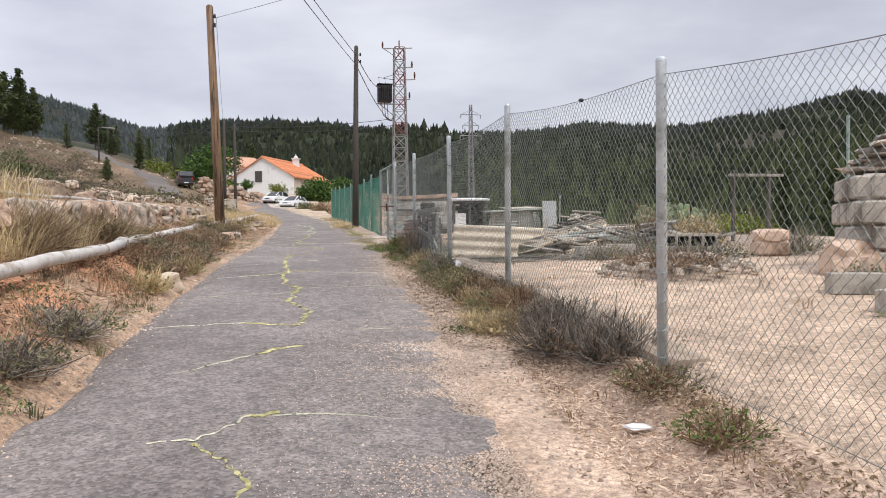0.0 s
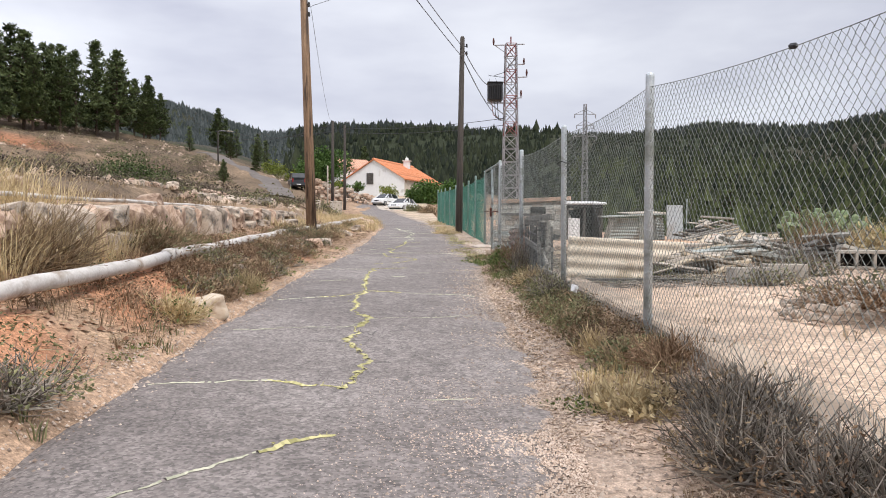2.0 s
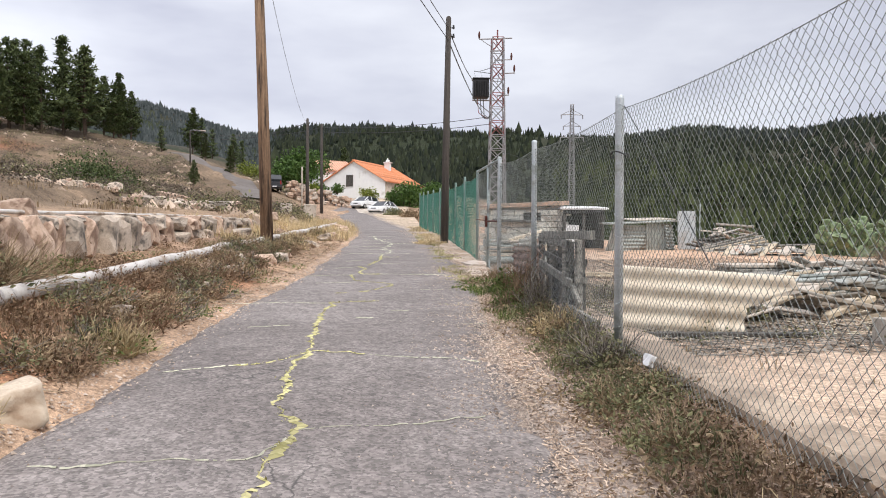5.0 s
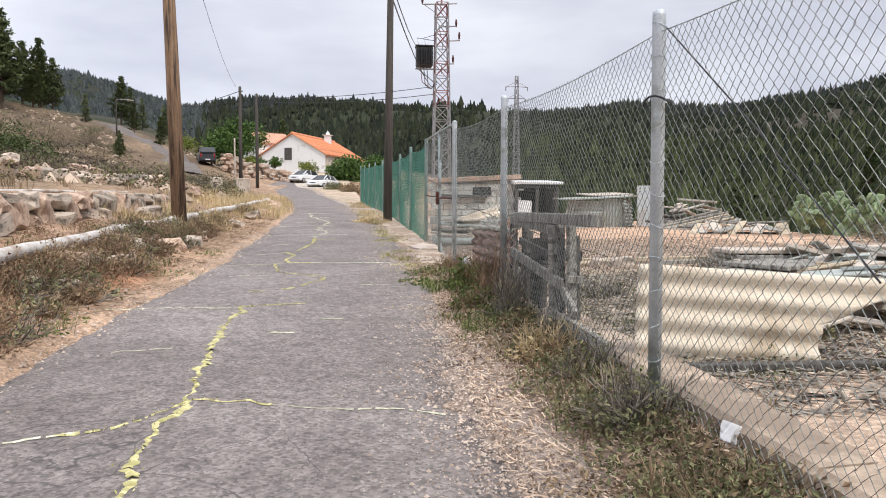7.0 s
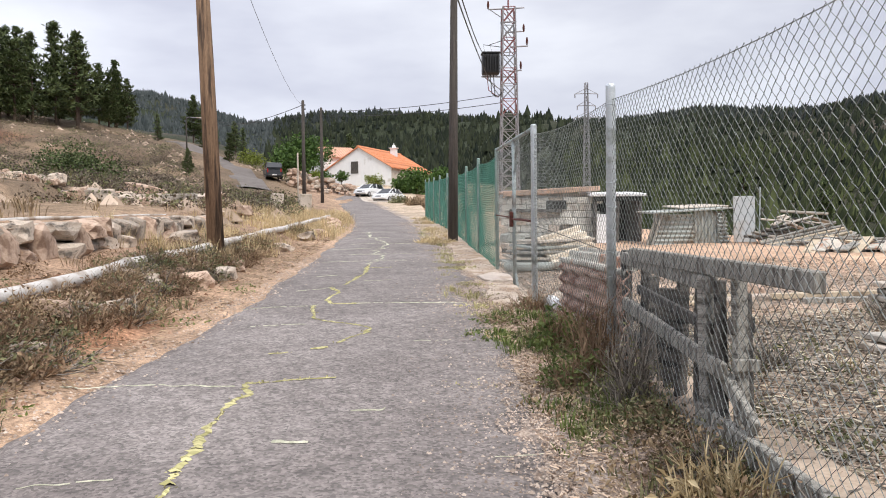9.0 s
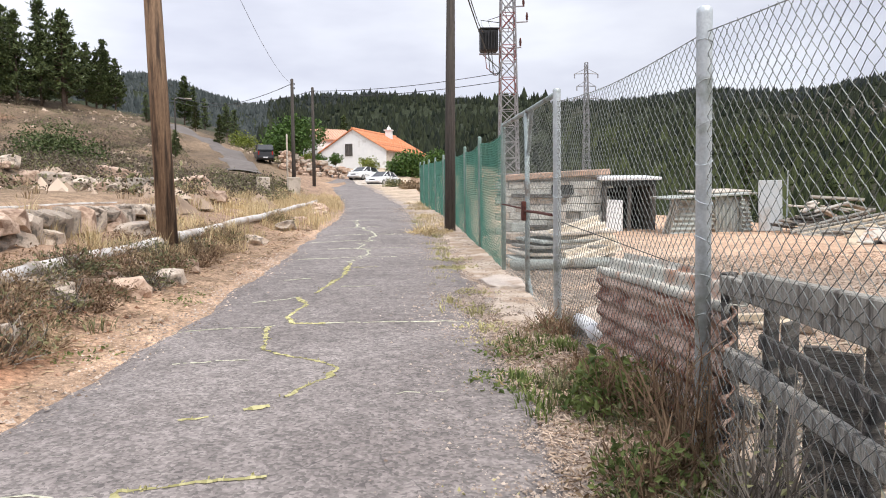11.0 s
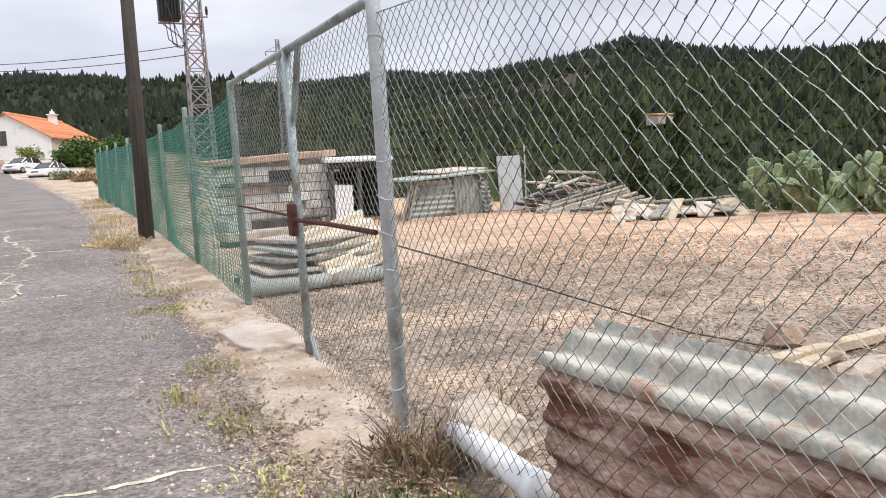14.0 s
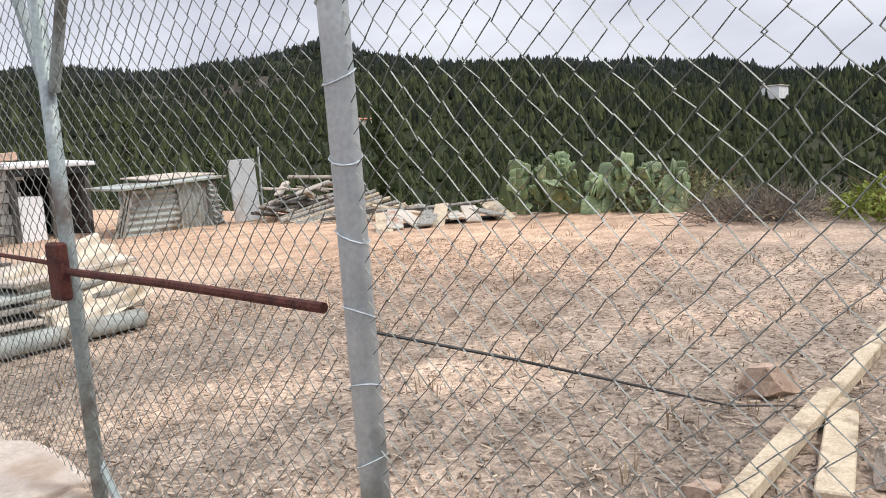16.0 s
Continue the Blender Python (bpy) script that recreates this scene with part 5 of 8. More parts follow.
car("car", "white saloon car parked beside the lane", pose(-0.5, 85.6, 4.18, 0, -2, 243), CAR_WHITE, "sedan")
car("car", "white hatchback parked by the rubble wall", pose(-2.6, 91.5, 4.95, 0, -2, 238), CAR_WHITE, "hatch")
car("van", "dark grey van parked at the roadside", pose(-13.5, 95.6, gz(-13.5, 95.6) - 0.3, 0, -3, 105), CAR_DARK, "van")

# parking apron under the cars
ap = Shape()
apn = 10
for i in range(apn + 1):
    y = 80 + 16 * i / apn
    for j in range(4):
        xx = float(road_right(y)) - 0.3 + 1.6 * j
        ap.v.append((xx, y, float(road_z(y)) + 0.025))
for i in range(apn):
    for j in range(3):
        k = i * 4 + j
        ap.f.append((k, k + 1, k + 5, k + 4))
tagged(part("parking_apron", ap, PALE_CONCRETE), "pale dusty parking strip beside the lane", "pavement", kind="structure")


def rubble_wall():
    rng = random.Random(31)
    t = thing("rubble_wall", "long heap of pale fieldstones below the house", "stone wall", pose(-6, 94, gz(-6, 94)))
    for k in range(210):
        u = rng.random()
        x, y = -11.5 + 9.3 * u + rng.uniform(-0.3, 0.3), 95.0 - 2.0 * u + rng.uniform(-0.8, 0.8)
        top = 8.3 - 2.7 * u
        low = min(gz(x, y), top - 1.0)
        z = low + (top - low) * rng.random()
        d = 0.28 + 0.3 * rng.random()
        stone(t, x, y - 0.8 * (1 - (z - low) / max(0.1, top - low)), z, d * 1.3, d, d * 0.8, rng, ROCKS_PINK if rng.random() < 0.6 else ROCKS)
    return t


rubble_wall()
broad_tree("tree", "dense round green tree beside the white house", -10.9, 100, gz(-10.8, 100) - 0.3, 6.0, 4.3, BROAD_LEAF, 2, 5200, 0.34, 0.2, blobs=12)
broad_tree("tree", "yellow-green young tree by the wall", -8.8, 96, gz(-8.8, 96) + 0.3, 2.3, 0.8, YELLOW_LEAF, 3, 700, 0.2, 0.12)
broad_tree("fig_tree", "dense spreading green tree by the parked cars", 2.0, 96, 4.6, 4.0, 2.6, BROAD_LEAF, 4, 3000, 0.34, 0.1, blobs=11)
broad_tree("fig_tree", "dense spreading green tree behind the fence end", 5.6, 98, 4.6, 4.1, 2.8, BROAD_LEAF, 5, 3000, 0.34, 0.1, blobs=11)
broad_tree("bush", "round dark green bush by the house", -8.2, 125, 8.4, 2.0, 1.2, BROAD_LEAF, 6, 700, 0.25, 0.05, "bush")
broad_tree("bush", "pale green flowering bush under the gable", -3.2, 123, 7.6, 2.0, 1.9, YELLOW_LEAF, 7, 900, 0.25, 0.05, "bush")
broad_tree("bush", "round dark green bush by the house", -10.5, 124, 8.4, 1.9, 1.3, BROAD_LEAF, 8, 700, 0.25, 0.05, "bush")
broad_tree("bush", "large dull-green bush on the hillside", -22.6, 66, gz(-22.6, 66) - 0.9, 4.3, 3.7, HILL_LEAF, 9, 6500, 0.2, 0.05, "bush", 14)
broad_tree("bush", "olive bush in dry grass at the bend", 0.6, 75, 3.5, 0.95, 1.1, OLIVE_WEED, 10, 1100, 0.16, 0.05, "bush")
broad_tree("bush", "dry brown bush at the fence end", 2.0, 70, 3.2, 0.9, 1.2, STRAW_DULL, 11, 1100, 0.16, 0.05, "bush")
broad_tree("bush", "yellow-green bush on the far roadside", -17, 118, gz(-17, 118), 2.2, 2.2, YELLOW_LEAF, 12, 900, 0.3, 0.05, "bush")
broad_tree("bush", "yellow-green bush on the far roadside", -21, 122, gz(-21, 122), 2.4, 2.6, YELLOW_LEAF, 13, 900, 0.3, 0.05, "bush")

# ---- pines on the hillside ----
pines = [pine("pine", "tall dark green pine on the stony hillside", 13, 3, -50.5, 105, gz(-50.5, 105), "hillside pines"),
         pine("pine", "tall dark green pine on the stony hillside", 12, 8, -40.3, 109.8, gz(-40.3, 109.8), "hillside pines", 1.15),
         pine("pine", "tall dark green pine on the stony hillside", 13, 14, -45.2, 115, gz(-45.2, 115), "hillside pines", 0.9)]
rng = random.Random(77)
spots = [(-54.4, 105, 1.0), (-50.1, 110, 0.98), (-49, 115, 0.85), (-43.0, 130, 0.8), (-57.3, 100, 1.1), (-44, 112, 0.75), (-47.3, 108, 0.8), (-60, 104, 1.1), (-64, 98, 1.15), (-56, 112, 1.05), (-62, 112, 1.1), (-68, 106, 1.1), (-52.5, 120, 0.95), (-58, 122, 1.0),
         (-46.5, 124, 0.8), (-41.3, 126, 0.7), (-38.4, 122, 0.62), (-71, 98, 1.2), (-66, 90, 1.1), (-75, 92, 1.2), (-60, 92, 1.0), (-53, 98, 0.9), (-37.9, 155, 0.75), (-36.6, 157, 0.6), (-33, 150, 0.45), (-27, 140, 0.5), (-24, 132, 0.45), (-20.5, 106, 0.3), (-19, 82, 0.22), (-29, 128, 0.35), (-52, 101, 0.95), (-48.5, 103, 0.8), (-46, 110, 0.9), (-43, 117, 0.85), (-56, 107, 1.0), (-58.5, 97, 1.05), (-62, 100, 1.1), (-66, 102, 1.15), (-51, 114, 0.9), (-39.5, 118, 0.6), (-42, 121, 0.75), (-55, 94, 0.9), (-9.6, 164, 0.75), (-12, 170, 0.6), (-16, 160, 0.5), (-31, 112, 0.3)]
for i, (x, y, k) in enumerate(spots):
    c = copy_thing(pines[i % 3], pose(x, y, gz(x, y) - 0.2, 0, 0, rng.uniform(0, 360)))
    c.scale = (0.85 * k, 0.85 * k, 1.0 * k)


# ---- woods on the hills ----
def woods(name, label, count, r0, r1, az0, az1, h0, h1, mat, seed, keep=None):
    rng = np.random.RandomState(seed)
    r = np.sqrt(rng.uniform(r0 * r0, r1 * r1, count))
    az = np.radians(rng.uniform(az0, az1, count))
    X, Y = r * np.sin(az), r * np.cos(az)
    if keep is not None:
        ok = keep(X, Y)
        X, Y = X[ok], Y[ok]
    Z = land_z(X, Y)
    s = Shape()
    for x, y, z in zip(X.tolist(), Y.tolist(), Z.tolist()):
        h = rng.uniform(h0, h1) * (1.5 if rng.uniform() > 0.93 else 1)
        w = h * rng.uniform(0.26, 0.5)
        a0 = rng.uniform(0, 6.28)
        k = len(s.v)
        for lo, hi, wd in ((-0.35, 0.6, 1.05), (0.12, 1.0, 0.74)):
            b = len(s.v)
            s.v.append((x + rng.uniform(-0.08, 0.08) * h, y, z + h * hi))
            for j in range(5):
                t = a0 + j * 1.2566 + rng.uniform(-0.3, 0.3)
                ww = w * wd * rng.uniform(0.6, 1.25)
                s.v.append((x + ww * math.cos(t), y + ww * math.sin(t), z + h * lo + h * rng.uniform(-0.06, 0.14)))
            s.f += [(b, b + 1 + j, b + 1 + (j + 1) % 5) for j in range(5)]
    return tagged(part(name, s, mat), label, "forest", kind="stuff")


def open_ground(x, y):
    return (np.hypot(x + 6, y - 125) > 38) & ~((x < 5) & (y < 150) & (y > 0) & (x > -75))


woods("wooded_hillside", "dark pine forest covering the hillside", 23000, 150, 620, -9, 86, 2.0, 4.6, FAR_LEAF, 3, lambda x, y: open_ground(x, y) & ((np.hypot(x, y) > 235) | (x < 0.25 * y)))
# these two far belts carry painted haze in their leaf colours
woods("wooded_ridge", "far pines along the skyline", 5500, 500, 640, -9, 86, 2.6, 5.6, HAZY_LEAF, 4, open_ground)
woods("far_ridge", "pines on the high ridge under the cloud, tinted grey with haze", 9000, 330, 640, -34, -8.5, 1.8, 4.0, HAZE_BLUE_LEAF, 9, open_ground)
woods("valley_woods", "green pines in the valley below the yard", 13000, 40, 300, 12, 86, 1.6, 4.2, VALLEY_LEAF, 6, lambda x, y: (x > 24) & ~((np.hypot(x - PX, y - PY) < 6)))
for x, y, h, sd in ((54, 78, 1.35, 5), (62, 80, 1.5, 6), (58, 72, 0.9, 7), (88, 88, 1.5, 8), (40, 95, 1.0, 9), (48, 92, 1.05, 10), (77, 45, 0.8, 11)):
    c = copy_thing(pines[sd % 3], pose(x, y, gz(x, y) - 0.2, 0, 0, 40 * sd))
    c.scale = (h * 0.55, h * 0.55, h)
    tagged(c, "tall pine rising from the wooded valley", group="valley pines")
fh = thing("far_farmhouse", "tiny pale farmhouse on the opposite hillside", "house", pose(154, 184, gz(154, 184)))
part("wall", Shape().box(8, 5, 3.0, pose(0, 0, 1.6), 0.05), PALE_CONCRETE, fh)
part("roof", Shape().box(8.6, 5.6, 0.4, pose(0, 0, 3.1, 6, 0, 0), 0.1), TILE, fh)
fh2 = thing("far_farmhouse", "tiny white farm building on the far ridge", "house", pose(254.6, 99, gz(254.6, 99)))
part("wall", Shape().box(9, 6, 4, pose(0, 0, 2.6), 0.05), WHITE_WALL, fh2)
part("roof", Shape().box(9.6, 6.6, 0.4, pose(0, 0, 4.7), 0.1), PALE_CONCRETE, fh2)

# ---- yard behind the fence ----
def corrugated(name, label, length, height, waves, depth, mat, m, category="sheet", broken=0.0, seed=0, vertical=False, parent=None, thick=0.008, bite=None):
    """A corrugated sheet, ribs along its length, standing on its long edge in its own xz plane."""
    rng = random.Random(seed)
    s = Shape()
    nu, nv = 26, waves * 8
    for side in (0, 1):
        for j in range(nv + 1):
            v = j / nv
            end = length * (1 - broken * (0.35 + 0.5 * abs(noise.noise(Vector((v * 3.3, seed, 0.4)))) + 0.5 * v * 0.3))
            if bite:
                end = length * (bite(v) + 0.025 * noise.noise(Vector((v * 9, seed, 2.4))))
            for i in range(nu + 1):
                u = i / nu
                yy = depth * math.sin(2 * math.pi * waves * v) + 0.012 * noise.noise(Vector((u * 3, v * 2, seed)))
                s.v.append((end * u, yy + side * thick, height * v))
    row, lay = nu + 1, (nu + 1) * (nv + 1)
    for j in range(nv):
        for i in range(nu):
            k = j * row + i
            s.f.append((k, k + 1, k + row + 1, k + row))
            s.f.append((lay + k, lay + k + row, lay + k + row + 1, lay + k + 1))
    for i in range(nu):
        a, b = i, nv * row + i
        s.f.append((a, lay + a, lay + a + 1, a + 1))
        s.f.append((b, b + 1, lay + b + 1, lay + b))
    for j in range(nv):
        a, b = j * row, j * row + nu
        s.f.append((a, a + row, lay + a + row, lay + a))
        s.f.append((b, lay + b, lay + b + row, b + row))
    ob = part(name, s, mat, parent, smooth=True)
    ob.matrix_basis = m
    if parent is None:
        tagged(ob, label, category)
    return ob


def plank(name, a, b, w, h, mat, parent=None, bevel=0.006, roll=0):
    """A sawn board between two points."""
    a, b = Vector(a), Vector(b)
    d = b - a
    m = Matrix.Translation((a + b) / 2) @ d.to_track_quat("X", "Z").to_matrix().to_4x4() @ pose(0, 0, 0, roll, 0, 0)
    ob = part(name, Shape().box(d.length, w, h, None, bevel), mat, parent)
    ob.matrix_basis = m
    if parent:
        under(ob, parent)
    return ob


# kerb of cast concrete along the foot of the fence
kerb = thing("kerb", "low cast-concrete kerb under the wire fence", "kerb", pose(FENCE_X + 0.2, 6, 0.5), kind="structure")
ky = 4.45
for k, L in enumerate((2.85, 2.9, 3.0, 1.9)):
    a, b = ky, ky + L
    za, zb = float(yard_z(a)) + 0.015, float(yard_z(b)) + 0.015
    s = Shape()
    for y, z in ((a, za), ((a + b) / 2, (za + zb) / 2 + 0.01), (b - 0.02, zb)):
        w = 0.32 + 0.05 * wob(0, y, 2, 6)
        s.v += [(FENCE_X + 0.06, y, z - 0.7), (FENCE_X + 0.05, y, z - 0.03), (FENCE_X + 0.08, y, z), (FENCE_X + w, y, z + 0.01), (FENCE_X + w + 0.03, y, z - 0.4)]
    for i in range(2):
        for j in range(4):
            q = i * 5 + j
            s.f.append((q, q + 1, q + 6, q + 5))
    s.f += [(4, 3, 2, 1, 0), (10, 11, 12, 13, 14)]
    under(part("kerb_length", s, DUSTY_KERB, kerb), kerb)
    ky = b
footing = Shape()
FN, FM = 320, 14
for i in range(FN + 1):
    y = 17.5 + 20.0 * i / FN
    x0 = max(FENCE_X - 0.58, float(road_right(y)) - 0.02) + 0.13 * wob(0, y, 1.1, 3) + 0.1 * wob(0, y, 4.5, 5) + 0.05 * wob(0, y, 13, 9)
    x1 = fence_x(y) + 0.12 + 0.05 * wob(1, y, 2, 4)
    for j in range(FM + 1):
        u = j / FM
        x = x0 + (x1 - x0) * u
        lip = min(1, 5 * u, 5 * (1 - u)) * min(1, (y - 17.5) * 1.5)
        footing.v.append((x, y, gz(min(x, FENCE_X - 0.06), y) - 0.05 + lip * (0.075 + 0.02 * wob(x, y, 1.7, 6)) + 0.02 * wob(x, y, 6, 7) + 0.012 * wob(x, y, 17, 8)))
for i in range(FN):
    for j in range(FM):
        q = i * (FM + 1) + j
        footing.f.append((q, q + 1, q + FM + 2, q + FM + 1))
tagged(part("footing", footing, rough_mat("crumbling_concrete", (0.42, 0.33, 0.25), (0.64, 0.54, 0.44), 4, 0.95, 0, 0.8, 35, (0.36, 0.26, 0.18), 1.8, 0.5), smooth=True), "pale rough concrete strip along the fence foot", "kerb", kind="structure")

# cream sheet standing across the yard's edge, with a beam under it
corrugated("roofing_sheet", "cream corrugated fibre-cement sheet with a broken end, propped on edge", 1.47, 0.6, 4, 0.017, CREAM_SHEET, pose(2.43, 12.12, 0.87, -10, 3, -17), seed=3, bite=lambda v: 0.76 - 0.04 * math.sin(v * 5) if v < 0.5 else min(1.0, 0.73 + 0.85 * (v - 0.5)))
plank("timber", (2.6, 11.75, 0.9), (3.95, 11.6, 0.91), 0.1, 0.05, DARK_WOOD)
tagged(bpy.data.objects["timber"], "dark weathered timber lying under the cream sheet", "timber")
# rust-stained sheets along the inside of the fence
corrugated("roofing_sheet", "rust-stained corrugated sheet leaning along the fence", 2.17, 0.66, 6, 0.022, RUSTY_SHEET, pose(2.33, 14.88, 0.96, 0, 0, 90) @ pose(0, 0, 0, 1, 0, 0), seed=8, bite=lambda v: 0.955 + 0.03 * v)
corrugated("roofing_sheet", "pale grey corrugated sheet lying over the rusty one", 2.2, 0.22, 2, 0.022, RUSTY_TOP, pose(2.325, 14.88, 1.585, 0, 0, 90) @ pose(0, 0, 0, 52, 0, 0), seed=9, bite=lambda v: 0.985 - 0.05 * v)
for k, (y0, y1, z) in enumerate(((15.3, 17.2, 1.02), (15.2, 17.0, 1.25))):
    tagged(plank("timber", (2.6, y0, z), (2.75, y1, z), 0.12, 0.1, DARK_WOOD), "dark timber bracing the rusty sheet", "timber")

# old wooden pen
pen = thing("wooden_pen", "broken old wooden pen of grey boards and dark posts", "pen", pose(2.4, 13.3, 0.95))
PEN_RAILS = (
    ((2.33, 12.47, 1.72), (2.32, 14.7, 1.74), 0.05, 0.085, GREY_WOOD), ((2.33, 13.42, 1.635), (2.33, 14.95, 1.71), 0.04, 0.08, GREY_WOOD),
    ((2.33, 13.3, 1.23), (2.33, 14.9, 1.4), 0.04, 0.085, GREY_WOOD), ((2.35, 13.02, 1.03), (2.36, 13.36, 1.2), 0.04, 0.08, GREY_WOOD),
    ((2.33, 12.3, 0.9), (2.33, 13.6, 0.97), 0.05, 0.12, GREY_WOOD), ((2.36, 13.3, 1.45), (2.52, 13.42, 1.44), 0.04, 0.08, DARK_WOOD),
    ((2.36, 13.26, 1.27), (2.5, 13.3, 1.26), 0.03, 0.06, GREY_WOOD), ((2.33, 13.44, 1.42), (2.33, 14.6, 1.52), 0.03, 0.06, DARK_WOOD))
for a, b, w, h, mt in PEN_RAILS:
    plank("rail", a, b, w, h, mt, pen)
for x, y, top, w, mt in ((2.35, 13.5, 1.68, 0.1, GREY_WOOD), (2.37, 13.4, 1.66, 0.06, DARK_WOOD), (2.42, 13.3, 1.68, 0.075, GREY_WOOD), (2.47, 13.34, 1.6, 0.06, DARK_WOOD), (2.36, 14.92, 1.76, 0.07, DARK_WOOD)):
    plank("picket", (x, y, gz(x + 0.1, y) - 0.1), (x - 0.01, y + 0.02, top), w, w * 0.6, mt, pen)
for k in range(7):
    y = 13.64 + 0.17 * k
    x = 2.385 + 0.015 * math.sin(k * 2.1)
    plank("slat", (x, y, gz(x + 0.1, y) + 0.02), (x + 0.01, y + 0.02 * math.cos(k * 1.7), 1.6 + 0.06 * math.sin(k * 1.3)), 0.025, 0.12 if k % 2 else 0.09, DARK_WOOD, pen, roll=90)
plank("brace", (2.345, 13.3, 0.98), (2.345, 13.56, 1.3), 0.03, 0.07, DARK_WOOD, pen)

# bleached beam and rubble near the gate
beam = tagged(plank("beam", (3.35, 17.78, 1.12), (7.4, 17.86, 1.16), 0.085, 0.06, PALE_WOOD), "long pale sawn beam lying on the chip-strewn earth", "timber")
tagged(plank("beam", (3.75, 17.55, 1.1), (4.7, 17.75, 1.12), 0.12, 0.035, PALE_WOOD), "short pale board under the long beam", "timber")
tagged(plank("beam", (5.0, 17.5, 1.1), (6.4, 17.55, 1.11), 0.12, 0.08, GREY_WOOD), "grey board behind the long beam", "timber")
tagged(plank("beam", (2.45, 17.15, 1.07), (3.1, 17.7, 1.1), 0.1, 0.05, PALE_WOOD), "broken pale board near the gate post", "timber")
tagged(plank("beam", (2.5, 17.0, 1.06), (3.2, 17.35, 1.07), 0.2, 0.03, GREY_WOOD), "flat grey board near the gate post", "timber")
rng = random.Random(19)
for x, y, sx, sy, sz, pk in ((4.75, 18.1, 0.26, 0.22, 0.17, 0), (3.55, 17.9, 0.14, 0.12, 0.1, 0), (2.5, 17.75, 0.26, 0.5, 0.22, 2), (4.1, 17.4, 0.22, 0.2, 0.15, 1), (4.4, 17.35, 0.3, 0.2, 0.16, 1)):
    tagged(stone(None, x, y, gz(x, y) + sz * 0.3, sx, sy, sz, rng, ROCKS_PINK if pk == 0 else ROCKS), "pale broken lump of rubble in the yard", "rubble", "rubble by the gate")
tagged(part("white_pipe", Shape().tube([(2.38, 17.8, 1.14), (2.36, 17.45, 1.15), (2.33, 17.06, 1.15)], [0.05, 0.055, 0.055], 16).tube([(2.33, 17.1, 1.15), (2.329, 17.04, 1.15)], 0.064, 16), PAPER, smooth=True), "short white plastic pipe lying against the fence foot", "pipe")
bag = tagged(part("litter", Shape().rock(0.065, 0.06, 0.08, None, 51, 3, 0.7), PAPER), "crumpled white plastic litter in the weeds", "litter")
bag.matrix_basis = pose(2.22, 10.6, gz(2.2, 10.6) + 0.12, 10, 20, 40)
paper = tagged(part("paper", Shape().rock(0.16, 0.08, 0.018, None, 52, 3, 0.4), PAPER), "flat scrap of white paper on the gravel verge", "litter")
paper.matrix_basis = pose(1.79, 3.83, gz(1.79, 3.83) + 0.025, 5, 6, 20)


# ---- shed of blocks and boards ----
WASHED_BLOCK = rough_mat("faded_limewashed_block", (0.48, 0.48, 0.44), (0.68, 0.67, 0.62), 3, 0.92, 0, 0.4, 40, (0.33, 0.3, 0.26), 1.4, 0.4, per_piece=0.18)
PINK_ROOF = rough_mat("faded_pink_roofing", (0.46, 0.29, 0.2), (0.64, 0.46, 0.36), 4, 0.9, 0, 0.4, 40, (0.34, 0.26, 0.2), 1.5, 0.4)


